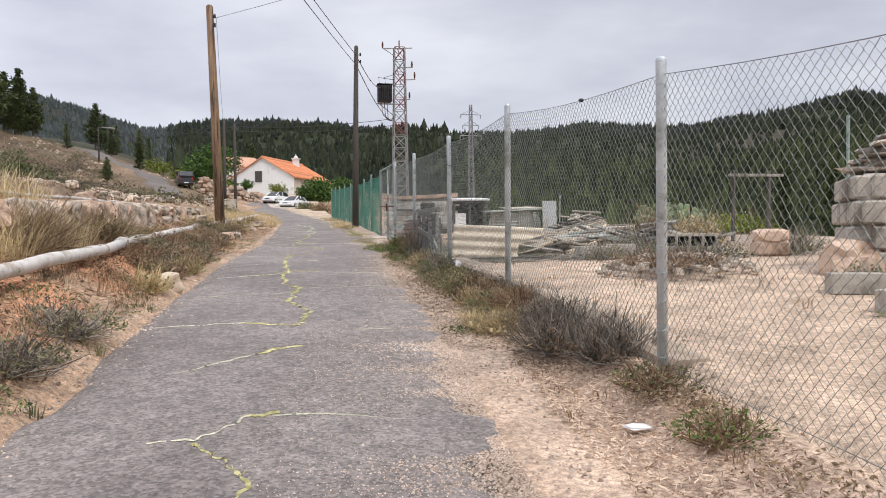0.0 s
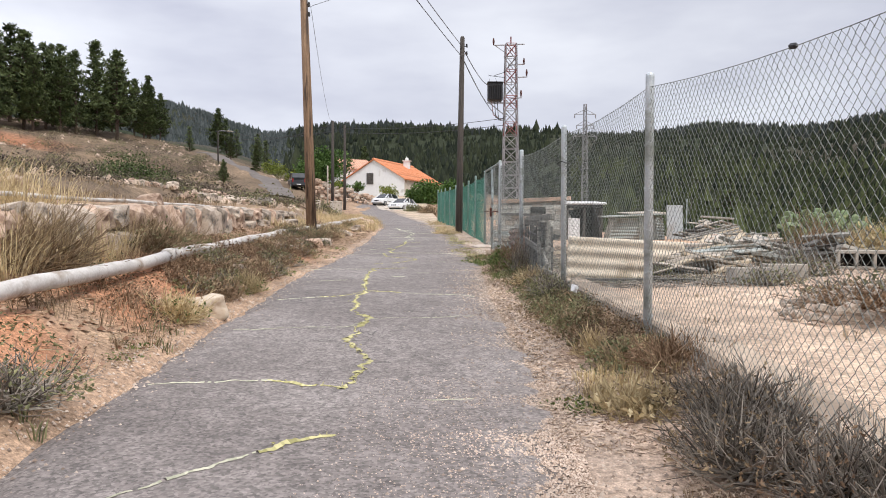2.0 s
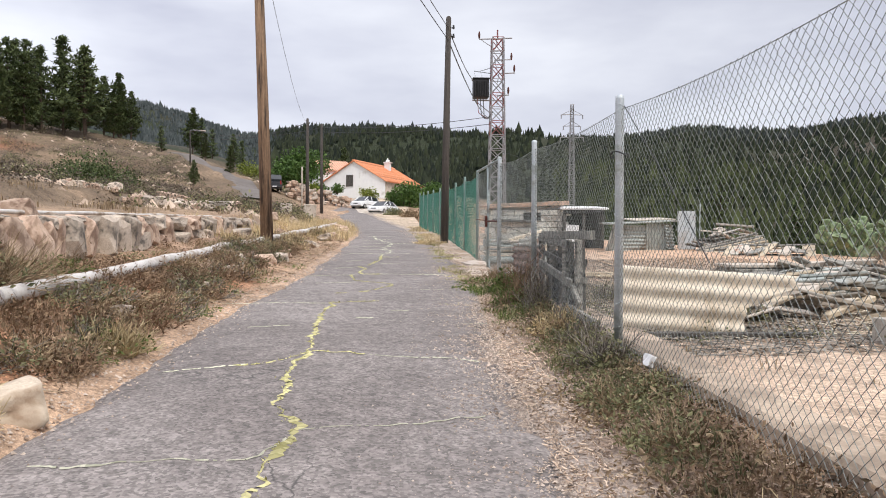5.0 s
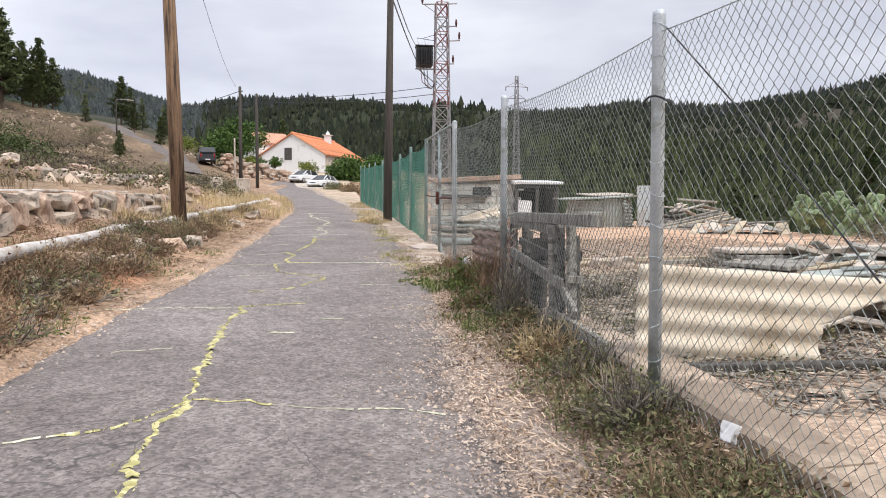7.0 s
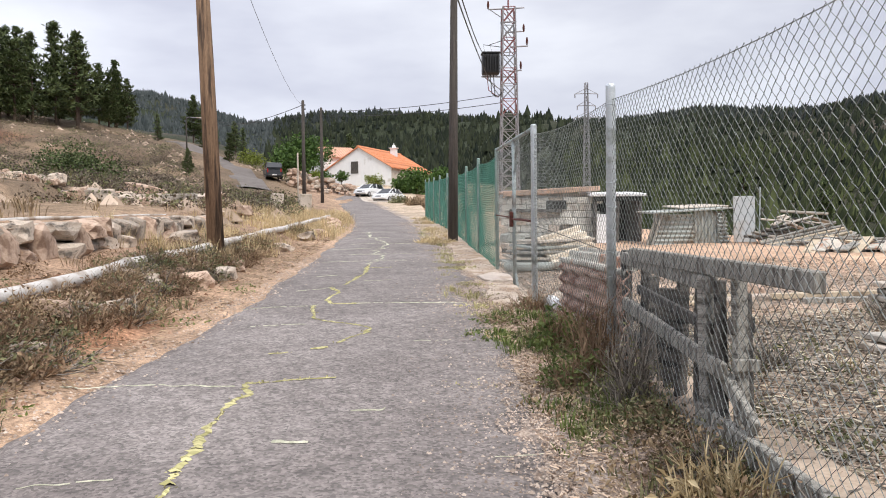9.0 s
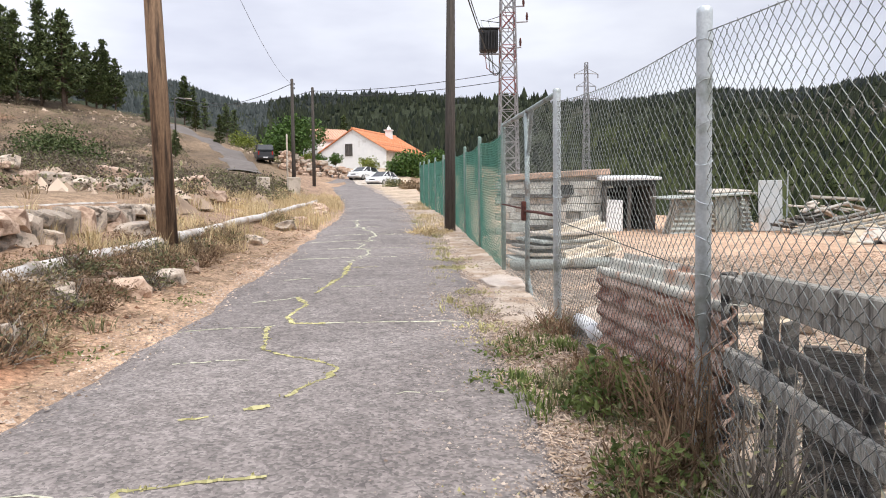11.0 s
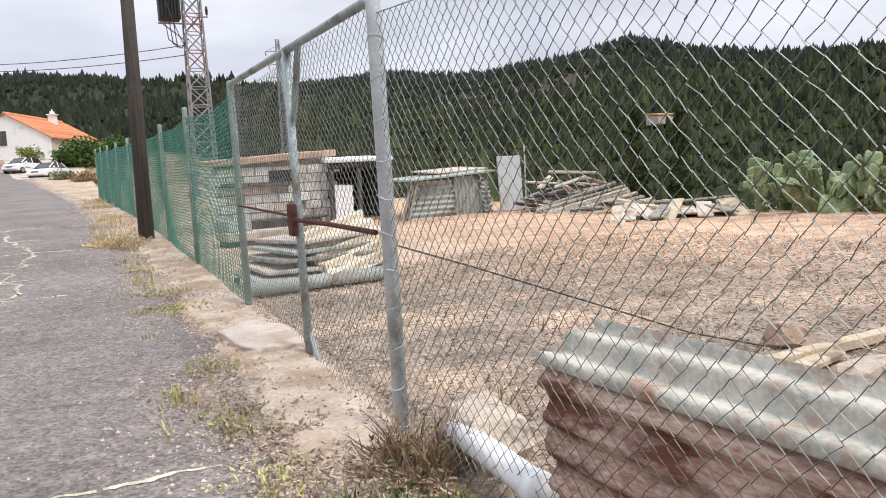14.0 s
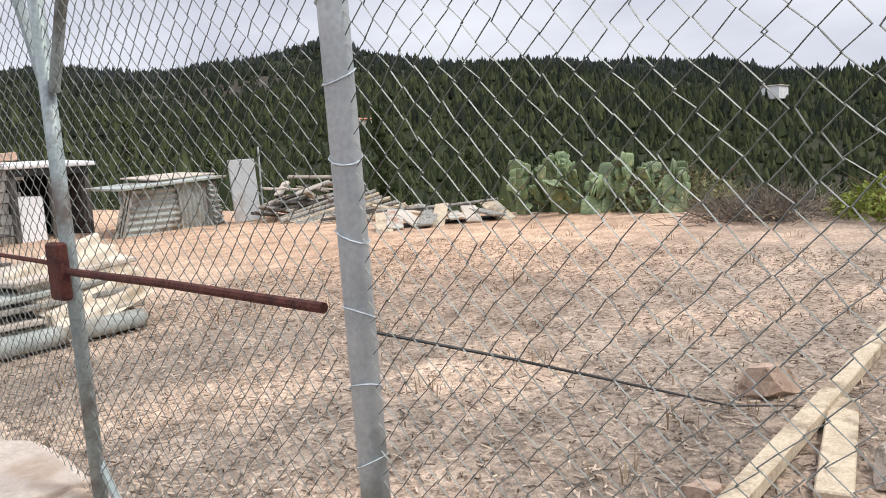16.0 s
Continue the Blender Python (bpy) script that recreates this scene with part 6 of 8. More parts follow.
def shed():
    t = thing("shed", "patched grey shed of blocks and boards with a dark open bay", "shed", pose(4, 33, 1.2))
    rng = random.Random(12)
    w = part("wall", Shape().box(2.7, 0.14, 1.85, pose(1.35, 0.16, 0.75)), CONCRETE, t)
    for r in range(8):
        x = -0.15 - (0.2 if r % 2 else 0)
        while x < 2.65:
            L = rng.uniform(0.36, 0.46)
            if 2 <= r <= 6 and rng.random() < 0.1:
                x += L
                continue
            b = part("block", Shape().box(L - 0.015, 0.16, 0.2, pose(x + L / 2, 0.05 + rng.uniform(-0.012, 0.012), -0.05 + 0.215 * r), 0.012), WASHED_BLOCK if rng.random() < 0.7 else PALE_CONCRETE, w)
            x += L
    part("roof", Shape().box(3.0, 2.6, 0.07, pose(1.4, 1.2, 1.82, 3, -3, 0), 0.02), PINK_ROOF, t, "pinkish sagging roof")
    part("roof_edge", Shape().box(3.0, 0.08, 0.16, pose(1.4, -0.08, 1.74, 0, -3, 0), 0.02), PINK_ROOF, t)
    part("shelf", Shape().box(2.3, 0.5, 0.05, pose(1.3, -0.3, 0.32), 0.01), DARK_WOOD, t)
    part("lintel", Shape().box(1.6, 0.12, 0.1, pose(0.9, -0.12, 1.15, 0, 1, 0), 0.01), DARK_WOOD, t)
    # near-black sheet on the wall face paints the shade of an opening
    part("hatch_shade", Shape().box(0.62, 0.05, 0.28, pose(1.55, -0.06, 1.32), 0.01), SHADE_VOID, t)
    # open bay, its shade painted as a near-black back and front strip
    part("bay_back", Shape().box(1.5, 0.08, 1.6, pose(3.4, 1.2, 0.75)), SHADE_VOID, t)
    part("bay_side", Shape().box(0.08, 1.3, 1.6, pose(2.72, 0.6, 0.75)), DARK_WOOD, t)
    part("bay_side", Shape().box(0.08, 1.3, 1.6, pose(4.1, 0.6, 0.75)), DARK_WOOD, t)
    part("bay_roof", Shape().box(1.75, 1.7, 0.09, pose(3.42, 0.5, 1.66, 4, 0, 0), 0.02), PAPER, t, "pale sheet roof of the bay")
    part("shade_fascia", Shape().box(1.5, 0.06, 0.18, pose(3.4, -0.28, 1.5), 0.01), SHADE_VOID, t)
    part("door_leaf", Shape().box(0.48, 0.04, 1.05, pose(3.0, -0.15, 0.5, -8, 3, 0), 0.01), PAPER, t, "pale sheet leaning in the bay")
    for k in range(3):
        part("post", Shape().box(0.1, 0.1, 1.7, pose(2.7 + 0.7 * k, -0.22, 0.72, 0, 1, 0), 0.01), DARK_WOOD, t)
    return t


shed()
pil = thing("pallet_stack", "low stack of grey sheets and pallets on stones", "stack", pose(3.35, 23.3, 1.13))
for k in range(5):
    part("layer", Shape().box(1.5 - 0.1 * k, 1.1, 0.045, pose(0.05 * k, 0.04 * k, 0.12 + 0.1 * k, 1.5 * (k % 2), 2 - k, 4 * k), 0.01), (GREY_SHEET, PALE_CONCRETE, GREY_WOOD)[k % 3], pil)
for k in range(4):
    part("roll", Shape().tube([(-0.8, -0.6 + 0.16 * k, 0.08), (0.7, -0.55 + 0.16 * k, 0.1)], 0.075, 10), (GREY_SHEET, CREAM_SHEET)[k % 2], pil, smooth=True)
for k in range(5):
    part("bearer_or_shade", Shape().box(0.12, 1.0, 0.1, pose(-0.7 + 0.35 * k, 0, 0.05), 0.01), DARK_WOOD, pil)
for k in range(2):
    under(corrugated("sheet", "cream corrugated sheet", 0.95, 0.55, 4, 0.025, CREAM_SHEET, pose(3.35 + 0.08 * k, 22.75 - 0.1 * k, 1.28 - 0.1 * k, -38, -14, 16), parent=pil, seed=60 + k, broken=0.1), pil)
st2 = thing("crate_stack", "stacked old crates and boards beside the shed", "stack", pose(4.0, 29.5, 1.2))
for j in range(3):
    part("board", Shape().box(1.9 - 0.2 * j, 0.06, 0.1, pose(0.3 + 0.1 * j, -0.4 + 0.35 * j, 0.06, 0, 1 - j, 2 * j), 0.01), GREY_WOOD if j % 2 else DARK_WOOD, st2)
part("crate", Shape().box(1.5, 0.9, 0.16, pose(0.2, 0, 0.18, 0, 0, 3), 0.02), PALE_CONCRETE, st2)
part("crate", Shape().box(0.5, 0.5, 0.22, pose(-0.3, 0.1, 0.37, 0, 2, 20), 0.02), GREY_SHEET, st2)

# row of corrugated sheets
hut = thing("corrugated_hut", "low hut of leaning grey corrugated sheets", "hut", pose(8, 31, 1.22))
under(corrugated("sheet", "", 1.15, 1.0, 8, 0.025, GREY_SHEET, pose(7.95, 31.0, 1.2, -8, 0, -4), parent=hut, seed=21), hut)
m_v = pose(9.95, 30.9, 1.2, 0, 0, -6) @ pose(0, 0, 0, 0, -90, 0)
under(corrugated("sheet", "", 1.05, 0.85, 9, 0.025, GREY_SHEET, m_v, parent=hut, seed=22), hut)
under(corrugated("sheet", "", 0.6, 0.9, 8, 0.025, PALE_CONCRETE, pose(9.3, 31.4, 1.25, -6, 0, 20), parent=hut, seed=23), hut)
under(corrugated("sheet", "", 0.5, 1.0, 9, 0.03, GREY_SHEET, pose(9.75, 30.7, 1.2, -6, 0, 40), parent=hut, seed=24), hut)
part("roof", Shape().box(2.3, 1.6, 0.05, pose(1.0, 0.6, 1.08, 2, -3, 0), 0.01), GREY_SHEET, hut)
part("roof", Shape().box(1.5, 1.2, 0.04, pose(1.5, 1.0, 1.2, 4, -2, 8), 0.01), PALE_CONCRETE, hut)
for k in range(3):
    part("slat", Shape().box(0.09, 0.03, 1.1, pose(-0.15 + 0.06 * k, -0.1, 0.5, 0, 18, 0), 0.005), GREY_WOOD, hut)
panel = tagged(part("panel", Shape().box(0.58, 0.05, 1.28, None, 0.01), rough_mat("blue_grey_panel", (0.4, 0.43, 0.45), (0.52, 0.55, 0.56), 3, 0.6, 0, 0.1, 40, (0.36, 0.33, 0.3), 1.5, 0.3)), "upright blue-grey panel leaning by the sheets", "panel")
panel.matrix_basis = pose(10.28, 30.4, gz(10.28, 30.4) + 0.66, -4, 0, -8)
tagged(part("stake", Shape().tube([(10.75, 30.5, 1.0), (10.78, 30.5, 2.9)], 0.02, 6), GALV), "thin metal stake standing behind the panel", "stake")


def heap(name, label, x, y, w, d, h, n, mats, seed, long=1.0, category="debris"):
    """A heap of boards and slabs lying every which way."""
    rng = random.Random(seed)
    t = thing(name, label, category, pose(x, y, gz(x, y)))
    for _ in range(n):
        a, b = rng.uniform(-1, 1), rng.uniform(-1, 1)
        lift = h * max(0, 1 - abs(a)) * rng.uniform(0.2, 1)
        L = long * rng.uniform(0.4, 1.1)
        part("board", Shape().box(L, rng.uniform(0.07, 0.22), rng.uniform(0.02, 0.06), pose(a * w / 2, b * d / 2, 0.05 + lift, rng.uniform(-15, 15), rng.uniform(-16, 16), rng.uniform(-50, 50)), 0.006), rng.choice(mats), t)
    return t


heap("debris_heap", "tangled heap of grey boards and sheets behind the panel", 11.6, 30.0, 2.2, 1.6, 0.95, 42, [GREY_WOOD, DARK_WOOD, CONCRETE, PALE_CONCRETE], 4, 1.2)
logs = thing("timber_pile", "pile of long bleached poles and planks", "timber pile", pose(10.9, 28.2, 1.15))
rng = random.Random(6)
for k in range(11):
    y = -0.5 + 0.1 * k
    part("pole", Shape().tube([(-0.75 + rng.uniform(-0.1, 0.1), y + 0.5, 0.06 + 0.02 * k), (0.75 + rng.uniform(-0.1, 0.1), y - 0.5, 0.36 + 0.03 * k + rng.uniform(-0.05, 0.1))], 0.04, 7), GREY_WOOD if k % 3 else PALE_WOOD, logs)
heap("debris_heap", "low pile of broken boards beside the poles", 11.3, 27.2, 1.6, 1.2, 0.3, 18, [PALE_WOOD, DARK_WOOD, GREY_WOOD], 14, 0.9)
mats_t = thing("board_stack", "pale broken boards and sheets stacked on the earth with dark gaps", "boards", pose(10.35, 25.05, 1.13, 0, 0, -36))
rng = random.Random(61)
# dark boxes fill the hollow under the boards, standing in for its shade
part("bearer_or_shade", Shape().box(2.0, 0.5, 0.2, pose(0.0, 0.25, 0.1), 0.01), DARK_WOOD, mats_t)
part("bearer_or_shade", Shape().box(1.9, 0.14, 0.1, pose(0.0, -0.2, 0.05), 0.01), DARK_WOOD, mats_t)
for k in range(9):
    x = -0.98 + 0.245 * k
    part("board", Shape().box(rng.uniform(0.22, 0.32), rng.uniform(0.65, 1.0), 0.04, pose(x + rng.uniform(-0.04, 0.04), 0.08 + rng.uniform(-0.1, 0.1), 0.26 + rng.uniform(-0.03, 0.05), 16 + rng.uniform(-11, 9), rng.uniform(-12, 12), rng.uniform(-28, 28)), 0.01), (PALE_WOOD, RUSTY_TOP, PALE_CONCRETE, GREY_WOOD)[k % 4], mats_t)
for k in range(4):
    part("broken_edge", Shape().box(rng.uniform(0.4, 0.7), 0.14, 0.05, pose(-0.8 + 0.5 * k, -0.42 + rng.uniform(-0.06, 0.06), 0.08, rng.uniform(10, 40), rng.uniform(-6, 6), rng.uniform(-12, 12)), 0.012), (PALE_WOOD, RUSTY_TOP)[k % 2], mats_t)
part("edge_rail", Shape().tube([(-1.0, 0.5, 0.44), (0.1, 0.52, 0.42), (1.1, 0.5, 0.46)], 0.03, 6), GREY_WOOD, mats_t)


def prickly_pear():
    rng = random.Random(3)
    t = thing("prickly_pear", "sprawling prickly pear cactus at the yard's edge", "cactus", pose(12.0, 23.7, gz(12.0, 23.7)))
    pad = Shape().rock(1, 0.16, 1.3, None, 3, 2, 0.06).mesh("pad", True)
    pad.materials.append(CACTUS)

    def grow(p, a, tilt, size, depth):
        ob = new("pad", pad)
        m = Matrix.Translation(p) @ pose(0, 0, 0, 0, tilt, 0) @ pose(0, 0, 0, 0, 0, a)
        ob.matrix_basis = m @ Matrix.Translation((0, 0, size * 0.6)) @ Matrix.Diagonal((size, size, size, 1))
        ob.parent = t
        if depth:
            for _ in range(rng.randint(1, 3)):
                tip = (m @ Vector((rng.uniform(-0.4, 0.4) * size, 0, size * 1.15)))
                grow(tip, rng.uniform(0, 180), tilt + rng.uniform(-38, 38), size * rng.uniform(0.75, 0.98), depth - 1)
    for k in range(24):
        grow(Vector((rng.uniform(-0.5, 0.6), 0.75 - 2.7 * k / 23, -0.05)), rng.uniform(0, 180), rng.uniform(-40, 40), rng.uniform(0.18, 0.28), 3 if k < 9 or 14 < k < 18 else 2)
    return t


prickly_pear()
shrub("brush_pile", "heap of dry brown cut branches at the yard's edge", 11.3, 20.3, gz(11.3, 20.3), 1.05, 0.55, 460, 900, TWIG_GREY, STRAW_DULL, 41, category="brush pile", spread=1.0)
shrub("green_bush", "yellow-green leafy bush at the yard's edge", 11.6, 18.6, gz(11.6, 18.6), 1.0, 0.75, 60, 2200, TWIG_BROWN, YELLOW_LEAF, 42, 0.09)
shrub("green_bush", "dull green scrub behind the cactus", 13.0, 22.4, gz(13.0, 22.4), 1.2, 0.9, 40, 1600, TWIG_BROWN, OLIVE_WEED, 43, 0.1)

# ---- upper part of the yard ----
def ruin():
    t = thing("stone_kiln", "ruined square concrete block stack topped with slate slabs", "ruin", pose(6.9, 7.55, 0.8, 0, 0, -28))
    rng = random.Random(8)
    body = part("body", Shape().box(1.3, 1.2, 1.15, pose(0, 0, 0.55), 0.05), CONCRETE, t)
    for r in range(4):
        for c in range(3):
            part("block", Shape().box(0.41, 0.2, 0.25, pose(-0.45 + 0.43 * c + (0.1 if r % 2 else 0), -0.58 + rng.uniform(-0.02, 0.02), 0.14 + 0.28 * r, 0, 0, rng.uniform(-2, 2)), 0.02), CONCRETE if rng.random() < 0.6 else STONE_PINK, body)
            part("block", Shape().box(0.2, 0.39, 0.25, pose(-0.63 + rng.uniform(-0.02, 0.02), -0.4 + 0.4 * c, 0.14 + 0.28 * r), 0.02), CONCRETE, body)
    for k in range(8):
        part("slab", Shape().rock(1.2 - 0.06 * k, 1.0, 0.09, pose(rng.uniform(-0.1, 0.15), rng.uniform(-0.1, 0.1), 1.17 + 0.055 * k, rng.uniform(-4, 4), rng.uniform(-4, 4), rng.uniform(-20, 20)), k + 60, 2, 0.3), CONCRETE if k % 2 else STONE, t)
    part("buttress", Shape().rock(0.7, 0.5, 0.55, pose(-0.65, -0.5, 0.1, 0, 10, 20), 71, 3, 0.6), STONE_PINK, t)
    return t


ruin()
gp = tagged(part("green_post", Shape().tube([(9.94, 12.4, 0.9), (9.94, 12.4, 3.42)], 0.028, 8), GALV_GREEN), "thin pale green post beyond the ruin", "post")


def block(x, y, z, turn, holes=3, mat=CONCRETE, label="grey hollow concrete block on the yard's earth"):
    t = thing("hollow_block", label, "concrete block", pose(x, y, z, 0, 0, turn), "blocks in the yard")
    part("side", Shape().box(0.5, 0.04, 0.2, pose(0, -0.1, 0.1), 0.006), mat, t)
    part("side", Shape().box(0.5, 0.04, 0.2, pose(0, 0.1, 0.1), 0.006), mat, t)
    for k in range(holes + 1):
        part("web", Shape().box(0.035, 0.16, 0.2, pose(-0.23 + 0.46 * k / holes, 0, 0.1), 0.004), mat, t)
    # added near-black sheet that paints the shade down in the holes
    part("hole_shade", Shape().box(0.48, 0.17, 0.02, pose(0, 0, 0.012)), SHADE_VOID, t)
    return t


for x, y, a, h in ((5.0, 5.6, 30, 3), (5.6, 5.9, 20, 3), (5.3, 6.5, -20, 3), (4.48, 11.2, 5, 3), (5.13, 11.7, -8, 3)):
    block(x, y, gz(x, y) - 0.01, a, h)
hrow = thing("hollow_block_row", "row of grey hollow blocks on edge showing dark cavities", "concrete block", pose(7.05, 12.9, gz(7.05, 12.9), 0, 0, -25))
for k in range(5):
    part("web", Shape().box(0.04, 0.25, 0.24, pose(-0.46 + 0.23 * k, 0, 0.12), 0.005), CONCRETE, hrow)
part("top", Shape().box(0.98, 0.25, 0.05, pose(0, 0, 0.25), 0.008), CONCRETE, hrow)
part("base", Shape().box(0.98, 0.25, 0.04, pose(0, 0, 0.02), 0.008), CONCRETE, hrow)
# added near-black sheet behind the webs, shade of the cavities as colour
part("cavity_shade", Shape().box(0.9, 0.02, 0.2, pose(0, 0.1, 0.13)), SHADE_VOID, hrow)
bb = thing("brick_block", "pinkish rounded masonry block beside dry bushes", "masonry block", pose(7.0, 10.4, gz(7.0, 10.4), 0, 0, -20))
part("body", Shape().box(0.5, 0.4, 0.26, pose(0, 0, 0.12), 0.05), STONE_PINK, bb)
part("top", Shape().rock(0.5, 0.42, 0.22, pose(0, 0, 0.3), 15, 2, 0.15), STONE_PINK, bb)
for x, y, w, d, hgt, a in ((5.6, 15.6, 1.3, 0.9, 0.24, 12), (5.95, 16.7, 1.2, 0.8, 0.34, -10), (6.9, 16.2, 1.4, 0.8, 0.2, 20), (4.6, 14.9, 0.9, 0.6, 0.16, 4)):
    t = thing("slab_stack", "stack of pale concrete slabs and boards", "slabs", pose(x, y, gz(x, y), 0, 0, a), "slab stacks in the yard")
    nk = max(2, int(hgt / 0.07))
    for k in range(nk):
        part("slab", Shape().box(w * (1 - 0.06 * k), d, 0.05, pose(0.04 * (k % 3), 0.03 * (k % 2), 0.03 + 0.065 * k, 0, 0, 3 * (k % 3)), 0.01), (PALE_CONCRETE, CONCRETE, GREY_WOOD)[k % 3], t)
heap("slab_heap", "heap of broken pale concrete slabs behind the cream sheet", 4.5, 12.9, 1.4, 1.0, 0.28, 22, [PALE_CONCRETE, CONCRETE, PALE_WOOD], 26, 0.8, "slabs")
heap("slab_heap", "heap of broken pale slabs and boards in the weeds", 5.3, 14.0, 1.6, 1.0, 0.34, 24, [PALE_CONCRETE, GREY_SHEET, PALE_WOOD], 27, 0.9, "slabs")
heap("debris_heap", "low heap of grey boards and wire in the yard", 7.3, 14.7, 2.2, 1.4, 0.4, 40, [GREY_WOOD, DARK_WOOD, CONCRETE, GREY_SHEET], 24, 1.0)
heap("debris_heap", "low heap of grey planks in the yard", 6.5, 15.7, 1.8, 1.0, 0.3, 26, [GREY_WOOD, PALE_CONCRETE, GREY_SHEET], 25, 1.0)
frame_t = thing("rusty_frame", "rusty brown iron frame standing among the scrub", "frame", pose(10.0, 14.9, gz(10.0, 14.9)))
for x in (-1.2, 0.0):
    part("upright", Shape().box(0.07, 0.07, 1.6, pose(x * 0.7, 0, 0.7), 0.01), DARK_WOOD, frame_t)
part("top_bar", Shape().box(1.3, 0.08, 0.06, pose(-0.3, 0, 1.4), 0.01), GREY_WOOD, frame_t)
rng = random.Random(4)
gravel = thing("gravel_heap", "heap of broken stones and dry weeds in the yard", "gravel heap", pose(4.35, 8.2, gz(4.35, 8.2)))
for k in range(170):
    a, r = rng.uniform(0, 6.28), math.sqrt(rng.random())
    d = rng.uniform(0.03, 0.09)
    stone(gravel, 4.35 + 1.05 * r * math.cos(a), 8.2 + 0.75 * r * math.sin(a), gz(4.35, 8.2) + 0.22 * (1 - r * r) + 0.01, d * 1.3, d, d * 0.8, rng)
shrub("dry_shrub", "dry grey-green weeds on the gravel heap", 4.7, 8.35, gz(4.7, 8.35) + 0.15, 0.65, 0.3, 120, 500, TWIG_GREY, OLIVE_WEED, 61, 0.04)
shrub("dry_shrub", "brown weeds on the gravel heap", 4.1, 8.0, gz(4.1, 8.0) + 0.12, 0.6, 0.26, 140, 420, TWIG_BROWN, TWIG_BROWN, 64, 0.035)
shrub("dry_shrub", "dry grey weeds on the gravel heap", 4.4, 8.7, gz(4.4, 8.7) + 0.08, 0.6, 0.26, 140, 420, TWIG_GREY, OLIVE_WEED, 65, 0.035)
shrub("straw_clump", "big clump of yellow dry reeds in the yard", 8.0, 14.4, gz(8.0, 14.4), 0.6, 0.75, 260, 300, STRAW, STRAW, 62, 0.12)
shrub("dry_shrub", "bare brown shrub in the yard", 7.3, 15.0, gz(7.3, 15.0), 0.75, 0.9, 280, 0, TWIG_BROWN, TWIG_BROWN, 63)
for k, (x, y, r, h, kind) in enumerate(((4.6, 11.0, 0.4, 0.32, 0), (5.6, 12.1, 0.5, 0.4, 0), (6.2, 13.5, 0.5, 0.5, 1), (3.7, 12.6, 0.35, 0.3, 0), (4.2, 13.6, 0.45, 0.3, 1), (7.5, 10.5, 0.6, 0.5, 0), (8.2, 11.5, 0.6, 0.5, 1), (5.9, 7.0, 0.4, 0.25, 0), (4.9, 5.2, 0.35, 0.2, 0), (7.8, 14.6, 0.6, 0.5, 1), (5.2, 16.2, 0.4, 0.35, 1), (3.2, 14.8, 0.3, 0.25, 1))):
    shrub("weed_clump", "scrubby grey-green weeds among the rubble" if kind == 0 else "bare grey twiggy weeds among the rubble", x, y, gz(x, y), r, h, 110, 420 if kind == 0 else 60, TWIG_GREY, OLIVE_WEED, 80 + k, 0.04, group="weeds in the yard")

# ---- cracks in the asphalt, filled with moss and dust ----
def crack(s, x0, y0, x1, y1, w, seed, zig=0.05):
    dx, dy = x1 - x0, y1 - y0
    L = math.hypot(dx, dy)
    n = max(6, int(L / 0.022))
    nx, ny = -dy / L, dx / L
    prev = None
    rng = random.Random(seed)
    for i in range(n + 1):
        u = i / n
        env = min(1, 6 * u, 6 * (1 - u))
        q = u * L
        o = env * zig * (1.4 * noise.noise(Vector((q * 2.2, seed, 0))) + 0.8 * noise.noise(Vector((q * 8.0, seed, 3)))) + 0.35 * w * noise.noise(Vector((q * 30.0, seed, 5)))
        full = 0.5 + 0.9 * noise.noise(Vector((q * 3.1, seed * 1.7, 8))) + 0.5 * noise.noise(Vector((q * 14.0, seed * 2.7, 1)))
        ww = max(0.12, min(1.5, full)) * w * 1.35
        a, b = ww * rng.uniform(0.5, 1.3), ww * rng.uniform(0.5, 1.3)
        x, y = x0 + dx * u + nx * o, y0 + dy * u + ny * o
        z = top_of_road(x, y)
        cur = [(x - nx * a, y - ny * a, z + 0.002), (x, y, z + 0.005 + 0.35 * ww * rng.random()), (x + nx * b, y + ny * b, z + 0.002)]
        if prev is not None and full > -0.25 and rng.random() > 0.08:
            k = len(s.v)
            s.v += prev + cur
            s.f += [(k, k + 1, k + 4, k + 3), (k + 1, k + 2, k + 5, k + 4)]
        prev = cur
        if s is moss and rng.random() < 0.5:
            for _ in range(2):
                leaf(s, (x + rng.gauss(0, ww), y + rng.gauss(0, ww), z), 0.022 * rng.uniform(0.5, 1.4), rng, 0.4)


def polyline(s, pts, w, seed, zig=0.05):
    for i in range(len(pts) - 1):
        crack(s, *pts[i], *pts[i + 1], w, seed + i * 3, zig)


moss, dust = Shape(), Shape()
polyline(moss, [(-0.22, 3.0), (-0.22, 3.3), (-0.35, 3.66), (-0.53, 3.93)], 0.022, 1)
polyline(dust, [(-0.78, 3.97), (-0.53, 3.97), (-0.29, 4.35), (0.15, 4.32), (0.82, 4.1)], 0.012, 5)
polyline(moss, [(-0.3, 4.34), (-0.12, 4.38)], 0.02, 9)
polyline(dust, [(-0.85, 5.45), (-0.31, 6.01)], 0.014, 11)
polyline(moss, [(-0.33, 5.98), (0.02, 6.23)], 0.03, 13)
polyline(dust, [(-1.34, 7.4), (-0.48, 7.4)], 0.011, 15)
polyline(moss, [(-0.55, 7.42), (-0.03, 7.2)], 0.026, 17)
polyline(moss, [(-0.03, 7.17), (0.11, 7.99), (-0.07, 8.54), (-0.1, 9.17), (-0.02, 9.75), (-0.2, 10.6), (-0.24, 11.31), (-0.18, 11.97), (-0.22, 13.14)], 0.026, 19, 0.08)
